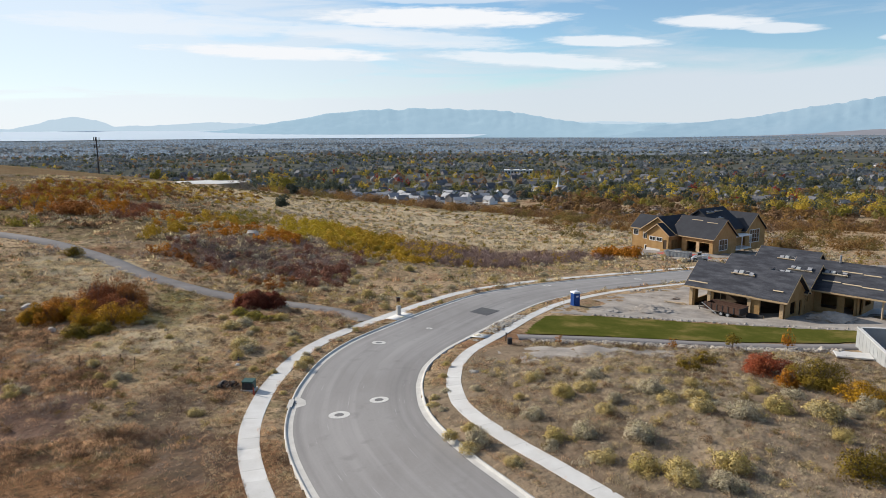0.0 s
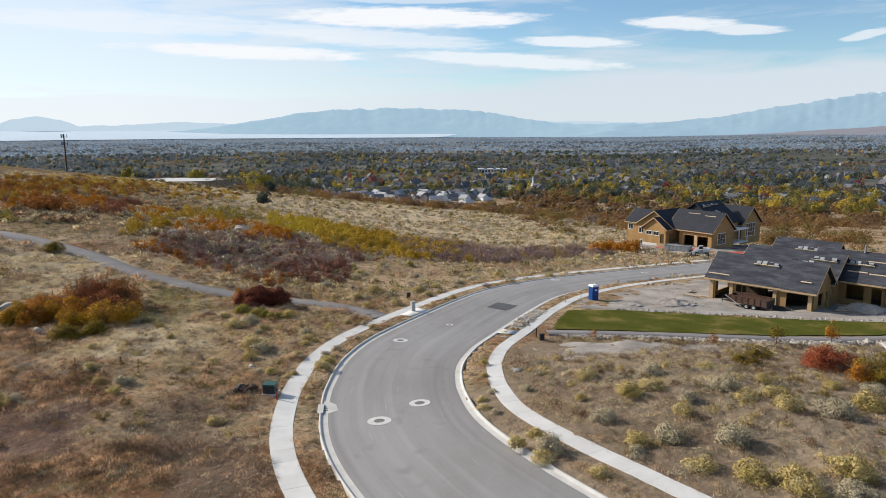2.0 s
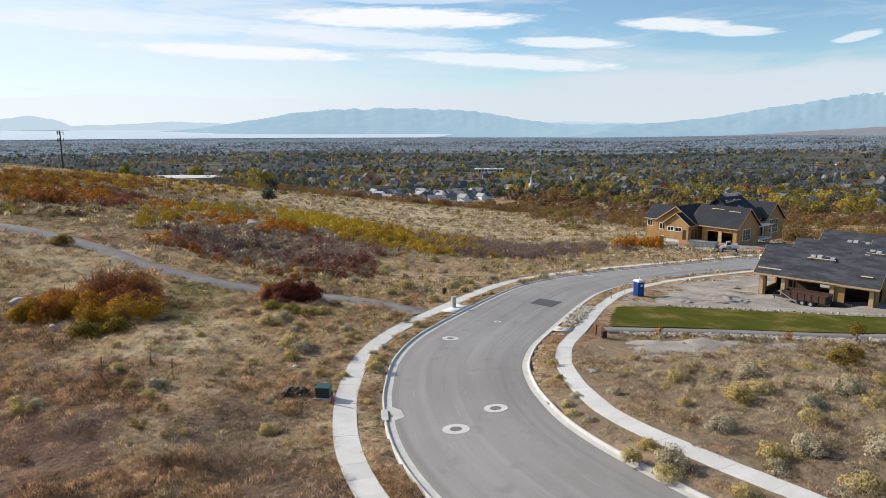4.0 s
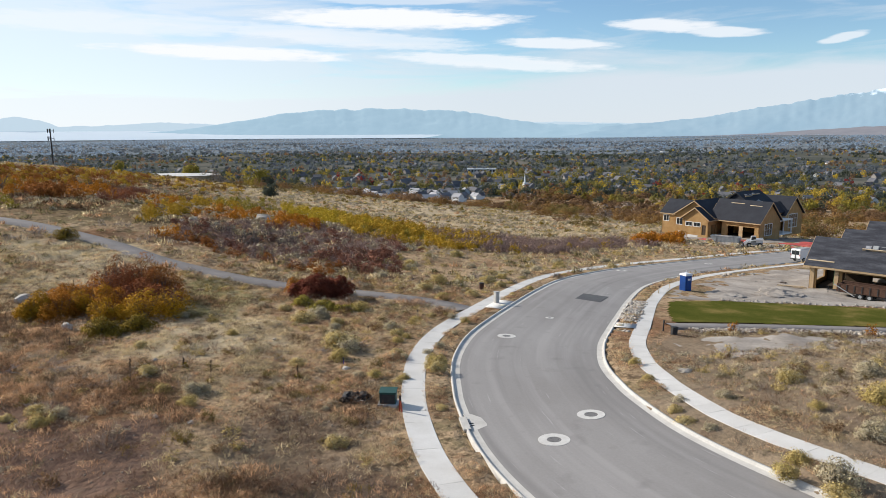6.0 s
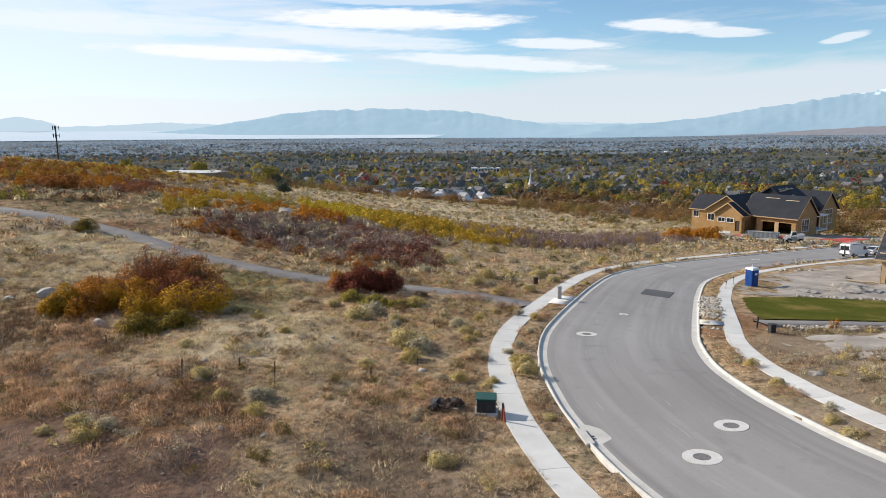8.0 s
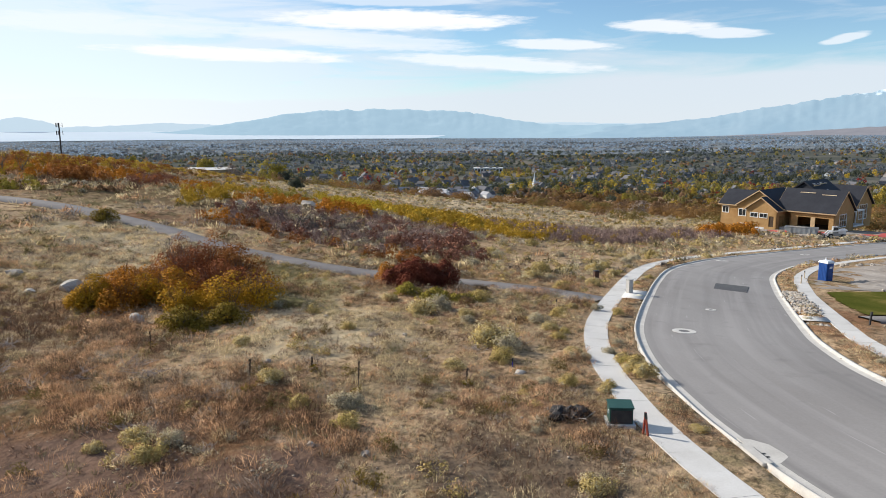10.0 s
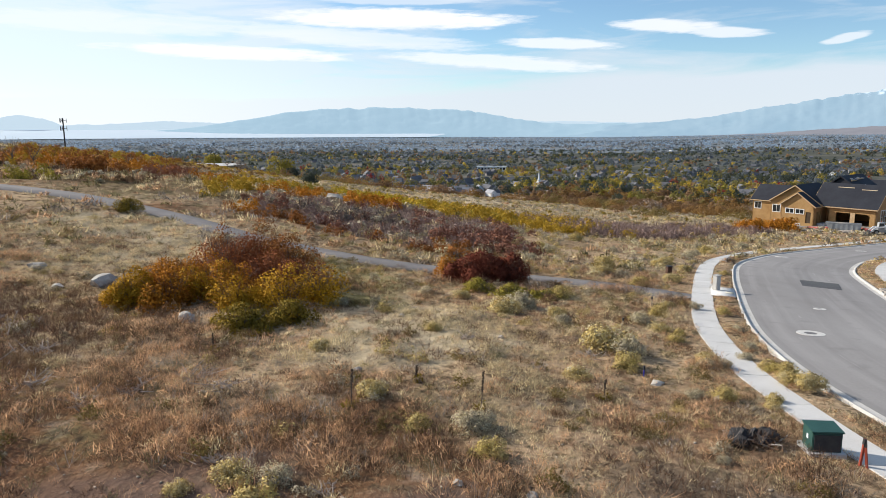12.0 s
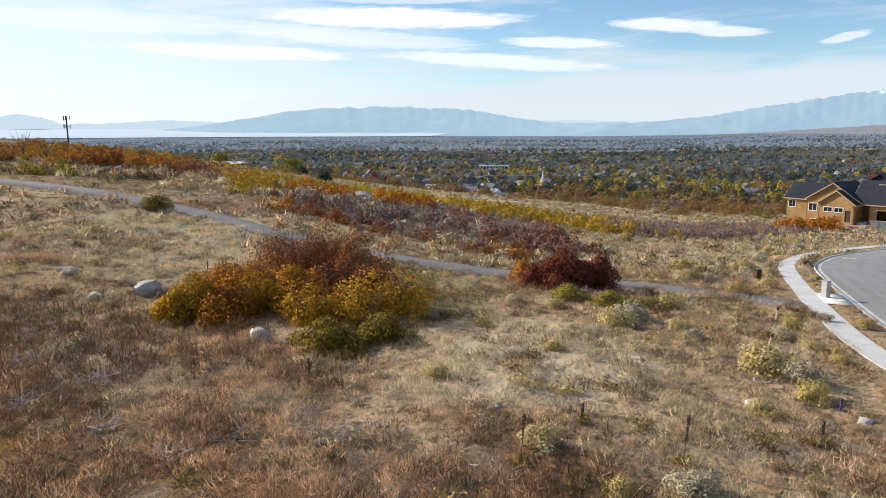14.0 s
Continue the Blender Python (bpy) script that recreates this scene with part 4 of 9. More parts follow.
def grasses():
    rng = np.random.default_rng(11)
    blades = [tuft(rng, 7, 0.12, 0.0065, 0.15) for _ in range(10)]
    rust = [tuft(rng, 8, 0.13, 0.0065, 0.16) for _ in range(10)]
    far = [tuft(rng, 6, 0.34, 0.035, 0.3) for _ in range(8)]

    def rusty(x, y):
        return np.clip(0.75 * smoothstep(-0.6, 0.8, rust_zone(x, y)) * (x < 0) + np.where(x < -3, 0.5, 0.12) * smoothstep(-0.1, 0.4, fractal(x / 9, y / 9, 41, 4)), 0, 1)

    def strawy(x, y):
        return (0.3 + 0.7 * smoothstep(-0.3, 0.3, fractal(x / 11, y / 11, 47, 4))) * (1 - 0.75 * smoothstep(-0.6, 0.8, rust_zone(x, y)) * (x < 0)) * (1 - 0.8 * GREEN_PATCH(x, y))

    def greeny(x, y):
        return np.maximum(smoothstep(0.05, 0.5, fractal(x / 13, y / 13, 53, 4)), GREEN_PATCH(x, y))

    def mottled(x, y):
        return smoothstep(0.0, 0.35, fractal(x / 2.5, y / 2.5, 57, 4)) * (0.35 + 0.65 * smoothstep(-0.6, 0.8, rust_zone(x, y)) * (x < 0))

    fields = ((-62, 30, -9, 92, 1.0), (-3, 28, 42, 71, 0.6))
    for name, mat, tmpl, keep, label, per in (
        ("dry_grass", STRAW, blades, strawy, "pale straw-coloured dry grass tufts", 13),
        ("cheatgrass", RUST, rust, rusty, "reddish-brown dead cheatgrass", 8),
        ("green_grass", GREENISH, blades, greeny, "dull green low grass tufts", 6),
        ("dark_grass", DARK_WEED, rust, mottled, "dark brown dead grass tufts", 4),
    ):
        X, Y = [], []
        for x0, y0, x1, y1, dens in fields:
            x, y = spread(rng, int((x1 - x0) * (y1 - y0) * per * dens), x0, y0, x1, y1, keep)
            X.append(x), Y.append(y)
        x, y = np.concatenate(X), np.concatenate(Y)
        scatter(name, tmpl, x, y, rng.uniform(0.6, 1.5, len(x)), mat, label, "grass", rng)
    for name, mat, keep, label in (("dry_grass", STRAW, strawy, "pale straw-coloured dry grass on the slope"), ("cheatgrass", RUST, rusty, "reddish-brown dead grass on the slope"), ("green_grass", GREENISH, greeny, "dull green grass on the slope")):
        x, y = spread(rng, 8000, -120, 84, 80, 230, keep)
        scatter(name, far, x, y, rng.uniform(0.6, 1.5, len(x)), mat, label, "grass", rng)
    # weeds on the verges
    for name, mat, per in (("dry_grass", STRAW, 9000), ("cheatgrass", RUST, 9000), ("dark_grass", DARK_WEED, 8000)):
        x, y = rng.uniform(-17, 30, 90000), rng.uniform(30, 116, 90000)
        off = np.abs(side_of(ROAD, x, y))
        k = (off > 5.5) & (off < 10.5) & open_land(x, y, True) & (fractal(x / 3, y / 3, 61, 3) > -0.25)
        x, y = x[k][:per], y[k][:per]
        scatter(name, blades, x, y, rng.uniform(0.5, 1.2, len(x)), mat, "dry weeds on the street verge", "weeds", rng)


grasses()

TEMPLATE = {}


def shrub_templates():
    rng = np.random.default_rng(5)
    TEMPLATE["rabbit_low"] = [crown(rng, 0.62, 0.55, 14, 230, 0.052, tilt=0.4) for _ in range(8)]
    TEMPLATE["rabbit_mid"] = [crown(rng, 0.62, 0.5, 12, 90, 0.07, tilt=0.4) for _ in range(8)]
    TEMPLATE["sage"] = [crown(rng, 0.62, 0.5, 7, 40, 0.135, tilt=0.3) for _ in range(10)]
    TEMPLATE["weed"] = [stems(rng, 0.5, 0.4, 11, 0.007, 1.0, 0.5) for _ in range(8)]
    TEMPLATE["oak"] = [crown(rng, 1.35, 1.7, 16, 170, 0.18, tilt=0.3) for _ in range(12)]
    TEMPLATE["oak_far"] = [crown(rng, 1.9, 1.5, 14, 96, 0.33, tilt=0.08, inner=0.0) for _ in range(12)]
    TEMPLATE["brush"] = [crown(rng, 1.9, 1.5, 26, 430, 0.13, tilt=0.15, inner=0.0) for _ in range(12)]
    TEMPLATE["fluff"] = [tussock(rng, 130, 0.5, 0.36, 0.0055, 0.11) for _ in range(8)]
    TEMPLATE["twiggy"] = [tussock(rng, 110, 0.55, 0.36, 0.006, 0.11) for _ in range(8)]
    TEMPLATE["bunch"] = [tuft(rng, 13, 0.19, 0.008, 0.2) for _ in range(14)]
    TEMPLATE["tussock"] = [tussock(rng, 90, 0.42, 0.27, 0.0065, 0.11) for _ in range(14)]
    TEMPLATE["tussock_far"] = [tussock(rng, 26, 0.8, 0.4, 0.05, 0.3) for _ in range(10)]
    TEMPLATE["bare"] = []
    for _ in range(10):
        (v, f), (v2, f2, s2) = stems(rng, 1.1, 1.35, 22, 0.02, 1.0, 0.6), crown(rng, 1.2, 1.25, 14, 110, 0.1, tilt=0.6, inner=0.25)
        TEMPLATE["bare"].append((np.concatenate([v, v2]), np.concatenate([f, f2 + len(v)]), np.concatenate([flat_normals(v, f), s2])))


shrub_templates()


def weeds():
    rng = np.random.default_rng(21)

    def brown(a, b):
        return np.clip(0.9 * smoothstep(-0.6, 0.6, rust_zone(a, b)) * (a < 0) + smoothstep(0.0, 0.4, fractal(a / 8, b / 8, 41, 3)), 0.04, 1) * smoothstep(-0.35, 0.25, fractal(a / 2.2, b / 2.2, 44, 3))

    for n, mat, what in ((4200, RUST, "reddish-brown wispy dead weeds"), (2600, DARK_WEED, "dark brown dead weed stalks"), (1300, PALE_WEED, "grey bleached dead weed stalks"), (1500, GREENISH, "dull green low weeds")):
        x, y = spread(rng, n, -64, 40, -9, 96, brown)
        scatter("tumbleweed", TEMPLATE["weed"], x, y, rng.uniform(0.6, 1.5, len(x)), mat, what, "weeds", rng)
    for n, mat, what in ((350, RUST, "wispy dead weeds in the field"), (1100, DARK_WEED, "dark dead weeds in the field"), (1300, PALE_WEED, "grey bleached weeds in the field"), (500, GREENISH, "dull green weeds in the field")):
        x, y = spread(rng, n, -3, 30, 42, 71)
        scatter("tumbleweed", TEMPLATE["weed"], x, y, rng.uniform(0.5, 1.1, len(x)), mat, what, "weeds", rng)
    for n, mat, what in ((1500, RUST, "reddish dead weeds on the verge"), (1300, DARK_WEED, "dark dead weeds on the verge"), (700, GREENISH, "greenish weeds on the verge")):
        x, y = spread(rng, n * 2, -16, 28, 22, 110, verge=True)
        k = np.abs(side_of(ROAD, x, y)) < 10.5
        scatter("tumbleweed", TEMPLATE["weed"], x[k], y[k], rng.uniform(0.35, 0.85, k.sum()), mat, what, "weeds", rng)
    # bunch grass in tussocks
    def tussocks(seed, size, bias):
        return lambda a, b: smoothstep(0.06, 0.18, fractal(a / size, b / size, seed, 4)) * np.clip(1 + bias * (smoothstep(-0.6, 0.6, rust_zone(a, b)) * (a < 0)), 0.15, 1)

    for n, mat, keep, what in ((18000, STRAW, tussocks(61, 3.5, -0.55), "pale straw bunch grass"), (11000, RUST, tussocks(62, 3, 0.0), "rust-brown bunch grass"), (5000, GREENISH, tussocks(63, 4, -0.5), "dull olive bunch grass"), (8000, DARK_WEED, tussocks(64, 2.2, 0.0), "dark brown dead bunch grass")):
        X, Y = [], []
        for x0, y0, x1, y1, share in ((-64, 34, -9, 100, 0.72), (-3, 30, 42, 71, 0.28)):
            x, y = spread(rng, int(n * share * (0.35 if mat is RUST and x1 > 0 else 1.0)), x0, y0, x1, y1, keep)
            X.append(x), Y.append(y)
        x, y = np.concatenate(X), np.concatenate(Y)
        scatter("bunch_grass", TEMPLATE["bunch"], x, y, rng.uniform(0.6, 1.5, len(x)), mat, what, "grass", rng)
    for n, mat, seed, what in ((7000, STRAW, 65, "pale bunch grass on the slope"), (6000, GREENISH, 66, "olive bunch grass on the slope"), (5000, RUST, 67, "rust-brown bunch grass on the slope"), (3500, DARK_WEED, 68, "dark bunch grass on the slope")):
        x, y = spread(rng, n, -130, 84, 90, 250, tussocks(seed, 9, 0.0))
        scatter("bunch_grass", TEMPLATE["bunch"], x, y, rng.uniform(1.0, 2.2, len(x)), mat, what, "grass", rng)
    # tussocks: tufts as wide as an arm, each with a lit and a shaded side
    def clumped(seed, size, share):
        return lambda a, b: np.clip(share(a, b), 0, 1) * smoothstep(-0.12, 0.25, fractal(a / size, b / size, seed, 4))

    west = lambda a, b: smoothstep(-0.6, 0.8, rust_zone(a, b)) * (a < 0)
    for n, mat, keep, lo, hi, what in (
        (9500, RUST, clumped(301, 3.2, lambda a, b: 0.16 + 0.5 * west(a, b) + 0.6 * RUST_PATCH(a, b) - 0.5 * PALE_PATCH(a, b) - 0.14 * (a > -3)), 0.6, 1.5, "rust-brown dry tussocks"),
        (10500, STRAW, clumped(302, 3.6, lambda a, b: 0.34 - 0.2 * west(a, b) - 0.3 * GREEN_PATCH(a, b) + 0.4 * np.maximum(PALE_PATCH(a, b), PALE_SLOPE(a, b))), 0.6, 1.4, "pale straw tussocks"),
        (7000, GREENISH, clumped(303, 4.2, lambda a, b: 0.16 + 0.8 * GREEN_PATCH(a, b)), 0.6, 1.3, "dull olive tussocks"),
        (8000, DARK_WEED, clumped(304, 2.6, lambda a, b: 0.2 + 0.2 * west(a, b) + 0.6 * DARK_BRUSH(a, b)), 0.6, 1.4, "dark brown dead tussocks"),
        (2600, PALE_WEED, clumped(305, 3.0, lambda a, b: 0.25 + 0.2 * FIELD(a, b)), 0.5, 1.1, "grey bleached tussocks"),
    ):
        X, Y = [], []
        for x0, y0, x1, y1, share in ((-64, 40, -9, 104, 0.74), (-3, 28, 42, 71, 0.26)):
            x, y = spread(rng, int(n * share), x0, y0, x1, y1, keep)
            X.append(x), Y.append(y)
        x, y = np.concatenate(X), np.concatenate(Y)
        scatter("tussocks", TEMPLATE["tussock"], x, y, rng.uniform(lo, hi, len(x)), mat, what, "grass", rng)
    for n, mat, seed, what in ((5200, STRAW, 311, "pale tussocks on the slope"), (2200, GREENISH, 312, "olive tussocks on the slope"), (2200, RUST, 313, "rust-brown tussocks on the slope"), (2600, PALE_WEED, 314, "grey tussocks on the slope")):
        x, y = spread(rng, n, -130, 90, 100, 330, tussocks(seed, 9, 0.0))
        scatter("tussocks", TEMPLATE["tussock_far"], x, y, rng.uniform(0.7, 1.4, len(x)), mat, what, "grass", rng)
    # verges: low red-brown weeds on the left, straw and olive on the right
    for n, mat, side, what in ((2600, RUST, -1, "reddish-brown weeds between kerb and sidewalk"), (1300, DARK_WEED, -1, "dark brown weeds between kerb and sidewalk"), (900, STRAW, -1, "straw tufts between kerb and sidewalk"), (1500, STRAW, 1, "straw tufts between kerb and sidewalk"), (900, GREENISH, 1, "olive weeds between kerb and sidewalk"), (700, RUST, 1, "reddish weeds between kerb and sidewalk")):
        x, y = spread(rng, n * 8, -17, 32, 16, 112, lambda a, b: smoothstep(-0.2, 0.2, fractal(a / 2.5, b / 2.5, 320, 3)), verge=True)
        o = side_of(ROAD, x, y) * side
        k = np.flatnonzero((o > 5.75) & (o < 6.9))[:n]
        scatter("verge_weeds", TEMPLATE["tussock"], x[k], y[k], rng.uniform(0.3, 0.75, len(k)), mat, what, "weeds", rng)
    # small stones on the bare ground
    cube = np.array([(a, b, c) for a in (-1, 1) for b in (-1, 1) for c in (-1, 1)], float)
    six = np.array([(0, 1, 3), (0, 3, 2), (4, 6, 7), (4, 7, 5), (0, 4, 5), (0, 5, 1), (2, 3, 7), (2, 7, 6), (0, 2, 6), (0, 6, 4), (1, 5, 7), (1, 7, 3)])
    stones = [(cube * rng.uniform(0.45, 1.0, (8, 3)) * [1, 0.8, 0.6], six) for _ in range(8)]
    for n, x0, y0, x1, y1, where in ((1700, -40, 38, -11, 54, bare_soil), (1500, -2, 30, 42, 70, lambda a, b: 0.5 * FIELD(a, b)), (900, -40, 50, -12, 75, lambda a, b: 0.3 + 0 * a)):
        x, y = rng.uniform(x0, x1, n), rng.uniform(y0, y1, n)
        k = open_land(x, y) & (where(x, y) > rng.uniform(0, 1, n))
        scatter("stones", stones, x[k], y[k], 0.016 + 0.055 * rng.uniform(0, 1, k.sum()) ** 3, STONE, "small pale stones on bare soil", "stones", rng)
    # knee-high shrubs all over the open ground
    for n, mat, lo, hi, what in ((420, RABBIT, 0.45, 1.05, "tan rabbitbrush in the dry grass"), (380, SAGE, 0.4, 0.9, "grey-green sagebrush in the dry grass"), (360, BRUSH_OLIVE, 0.45, 1.0, "dark olive shrubs in the dry grass"), (300, BRUSH_BROWN, 0.45, 1.0, "dark brown dead shrubs in the dry grass")):
        X, Y = [], []
        for x0, y0, x1, y1, share in ((-64, 44, -9, 104, 0.62), (-3, 30, 42, 70, 0.38)):
            x, y = spread(rng, int(n * share), x0, y0, x1, y1, lambda a, b: (0.25 + 0.75 * smoothstep(-0.1, 0.3, fractal(a / 6, b / 6, 331, 3))) * (1 - 0.8 * PALE_SLOPE(a, b)))
            X.append(x), Y.append(y)
        x, y = np.concatenate(X), np.concatenate(Y)
        scatter("low_shrubs", TEMPLATE["rabbit_low"], x, y, rng.uniform(lo, hi, len(x)), mat, what, "shrubs", rng)
    # low scrub of the rise past the trail
    for n, kind, mat, lo, hi, what in ((700, "sage", SAGE, 0.7, 1.5, "grey sagebrush on the rise"), (900, "tussock_far", RUST, 0.8, 1.6, "rust-brown weeds on the rise"), (900, "tussock_far", DARK_WEED, 0.8, 1.6, "dark weeds on the rise"), (260, "oak_far", BRUSH_BROWN, 0.25, 0.55, "red-brown low scrub on the rise"), (220, "oak_far", BRUSH_OLIVE, 0.25, 0.5, "olive low scrub on the rise")):
        x, y = spread(rng, n, -115, 122, -40, 225, lambda a, b: (a < -52 + 0.1 * (b - 120)) * smoothstep(-0.2, 0.2, fractal(a / 11, b / 11, 341, 3)))
        scatter("low_scrub", TEMPLATE[kind], x, y, rng.uniform(lo, hi, len(x)), mat, what, "scrub", rng)
    # dark twiggy clumps among the grass
    for n, mat, keep, what in ((1500, DARK_WEED, tussocks(69, 3, 0.0), "dark twiggy dead clumps in the grass"), (700, BRUSH_BROWN, tussocks(70, 4, 0.0), "red-brown dead clumps in the grass"), (420, OAK_GREEN, tussocks(71, 5, 0.0), "dark olive low clumps in the grass")):
        X, Y = [], []
        for x0, y0, x1, y1, share in ((-64, 38, -9, 100, 0.68), (-3, 30, 42, 71, 0.32)):
            x, y = spread(rng, int(n * share), x0, y0, x1, y1, keep)
            X.append(x), Y.append(y)
        x, y = np.concatenate(X), np.concatenate(Y)
        scatter("dead_brush", TEMPLATE["twiggy"], x, y, rng.uniform(0.6, 1.5, len(x)), mat, what, "weeds", rng)
    # fluffy round tumbleweeds
    for n, mat, what in ((2600, RUST, "fluffy rust-brown tumbleweeds in the grass"), (700, PALE_WEED, "fluffy bleached tumbleweeds in the grass"), (2000, DARK_WEED, "fluffy dark tumbleweeds in the grass")):
        x, y = spread(rng, n, -64, 36, -9, 92, brown)
        scatter("tumbleweed", TEMPLATE["fluff"], x, y, rng.uniform(0.6, 1.7, len(x)), mat, what, "weeds", rng)
    # a row of dead weeds beside the footpath's cobbles
    x = rng.uniform(7, 40, 46)
    y = 69.6 + rng.normal(0, 0.5, 46)
    scatter("dead_brush", TEMPLATE["twiggy"], x, y, rng.uniform(0.6, 1.3, 46), DARK_WEED, "brown dead weeds along the cobble strip", "weeds", rng)
    # dark grey weeds on the bare patch near the sidewalk
    for cx, cy, rx, ry, n in ((-18.5, 50.5, 4.5, 4.0, 230), (-21, 44, 5, 3, 120)):
        x, y = cx + rng.normal(0, rx * 0.5, n), cy + rng.normal(0, ry * 0.5, n)
        k = open_land(x, y)
        scatter("dead_brush", TEMPLATE["weed"], x[k], y[k], rng.uniform(0.6, 1.2, k.sum()), DARK_WEED, "dark grey dead weeds near the sidewalk", "weeds", rng)
    # dark red-brown weeds west of the oak clump
    for cx, cy, rx, ry, n in ((-49, 71, 6, 6, 240), (-43.5, 66, 5, 4, 150), (-47, 62, 5, 5, 120)):
        x, y = cx + rng.normal(0, rx * 0.5, n), cy + rng.normal(0, ry * 0.5, n)
        scatter("dead_brush", TEMPLATE["weed"], x, y, rng.uniform(0.9, 1.9, n), DARK_WEED, "dark red-brown dead weeds on the hillside", "weeds", rng)
        scatter("dead_brush", TEMPLATE["twiggy"], x[::3], y[::3], rng.uniform(0.5, 1.2, len(x[::3])), BRUSH_BROWN, "red-brown dead clumps on the hillside", "weeds", rng)
    # sagebrush of the middle slope and the fields
    slope_keep = lambda a, b: 0.25 + 0.75 * smoothstep(-0.3, 0.3, fractal(a / 25, b / 25, 77, 3))
    for n, mat, what in ((5200, SAGE, "grey-green sagebrush scattered over the slope"), (2000, RABBIT, "straw-coloured brush scattered over the slope"), (1300, OAK_GREEN, "dark olive brush scattered over the slope")):
        x, y = spread(rng, n, -75, 140, 140, 420, slope_keep)
        scatter("sagebrush", TEMPLATE["sage"], x, y, rng.uniform(0.6, 1.7, len(x)), mat, what, "sagebrush", rng)
    x, y = spread(rng, 700, -60, 50, 42, 95, lambda a, b: smoothstep(-0.1, 0.4, fractal(a / 10, b / 10, 79, 3)))
    scatter("sagebrush", TEMPLATE["rabbit_low"], x, y, rng.uniform(0.3, 0.75, len(x)), SAGE, "small grey-green sagebrush", "sagebrush", rng)
    for n, mat, what in ((190, RABBIT, "straw-coloured rabbitbrush in the field"), (240, SAGE, "grey-green sagebrush in the field")):
        x, y = spread(rng, n, -4, 31, 44, 70, lambda a, b: 0.15 + 0.85 * smoothstep(-0.2, 0.3, fractal(a / 9, b / 9, 83, 3)))
        scatter("sagebrush", TEMPLATE["rabbit_low"], x, y, rng.uniform(0.4, 1.05, len(x)), mat, what, "rabbitbrush", rng)
    for n, mat, what in ((620, RABBIT, "straw-coloured rabbitbrush past the trail"), (700, SAGE, "grey-green sagebrush past the trail"), (120, SEED_PALE, "pale seeding rabbitbrush past the trail")):
        x, y = spread(rng, n, -34, 84, 50, 150, lambda a, b: 0.2 + 0.8 * smoothstep(-0.3, 0.2, fractal(a / 7, b / 7, 87, 3)))
        scatter("sagebrush", TEMPLATE["rabbit_mid"], x, y, rng.uniform(0.6, 1.5, len(x)), mat, what, "rabbitbrush", rng)


weeds()


def thicket(rng, name, pts, per, kind, lo, hi, mat, label, ragged=2.0):
    """Scrub filling a ragged plot of land, per square metre."""
    p = np.array(pts, float)
    x0, y0, x1, y1 = p[:, 0].min() - 4, p[:, 1].min() - 4, p[:, 0].max() + 4, p[:, 1].max() + 4
    n = int((x1 - x0) * (y1 - y0) * per)
    x, y = rng.uniform(x0, x1, n), rng.uniform(y0, y1, n)
    k = open_land(x, y) & (in_poly(pts)(x, y) + ragged * fractal(x / 6, y / 6, len(label) + 90, 3) > 0)
    x, y = x[k], y[k]
    scatter(name, TEMPLATE[kind], x, y, rng.uniform(lo, hi, len(x)), mat, label, "thicket", rng)


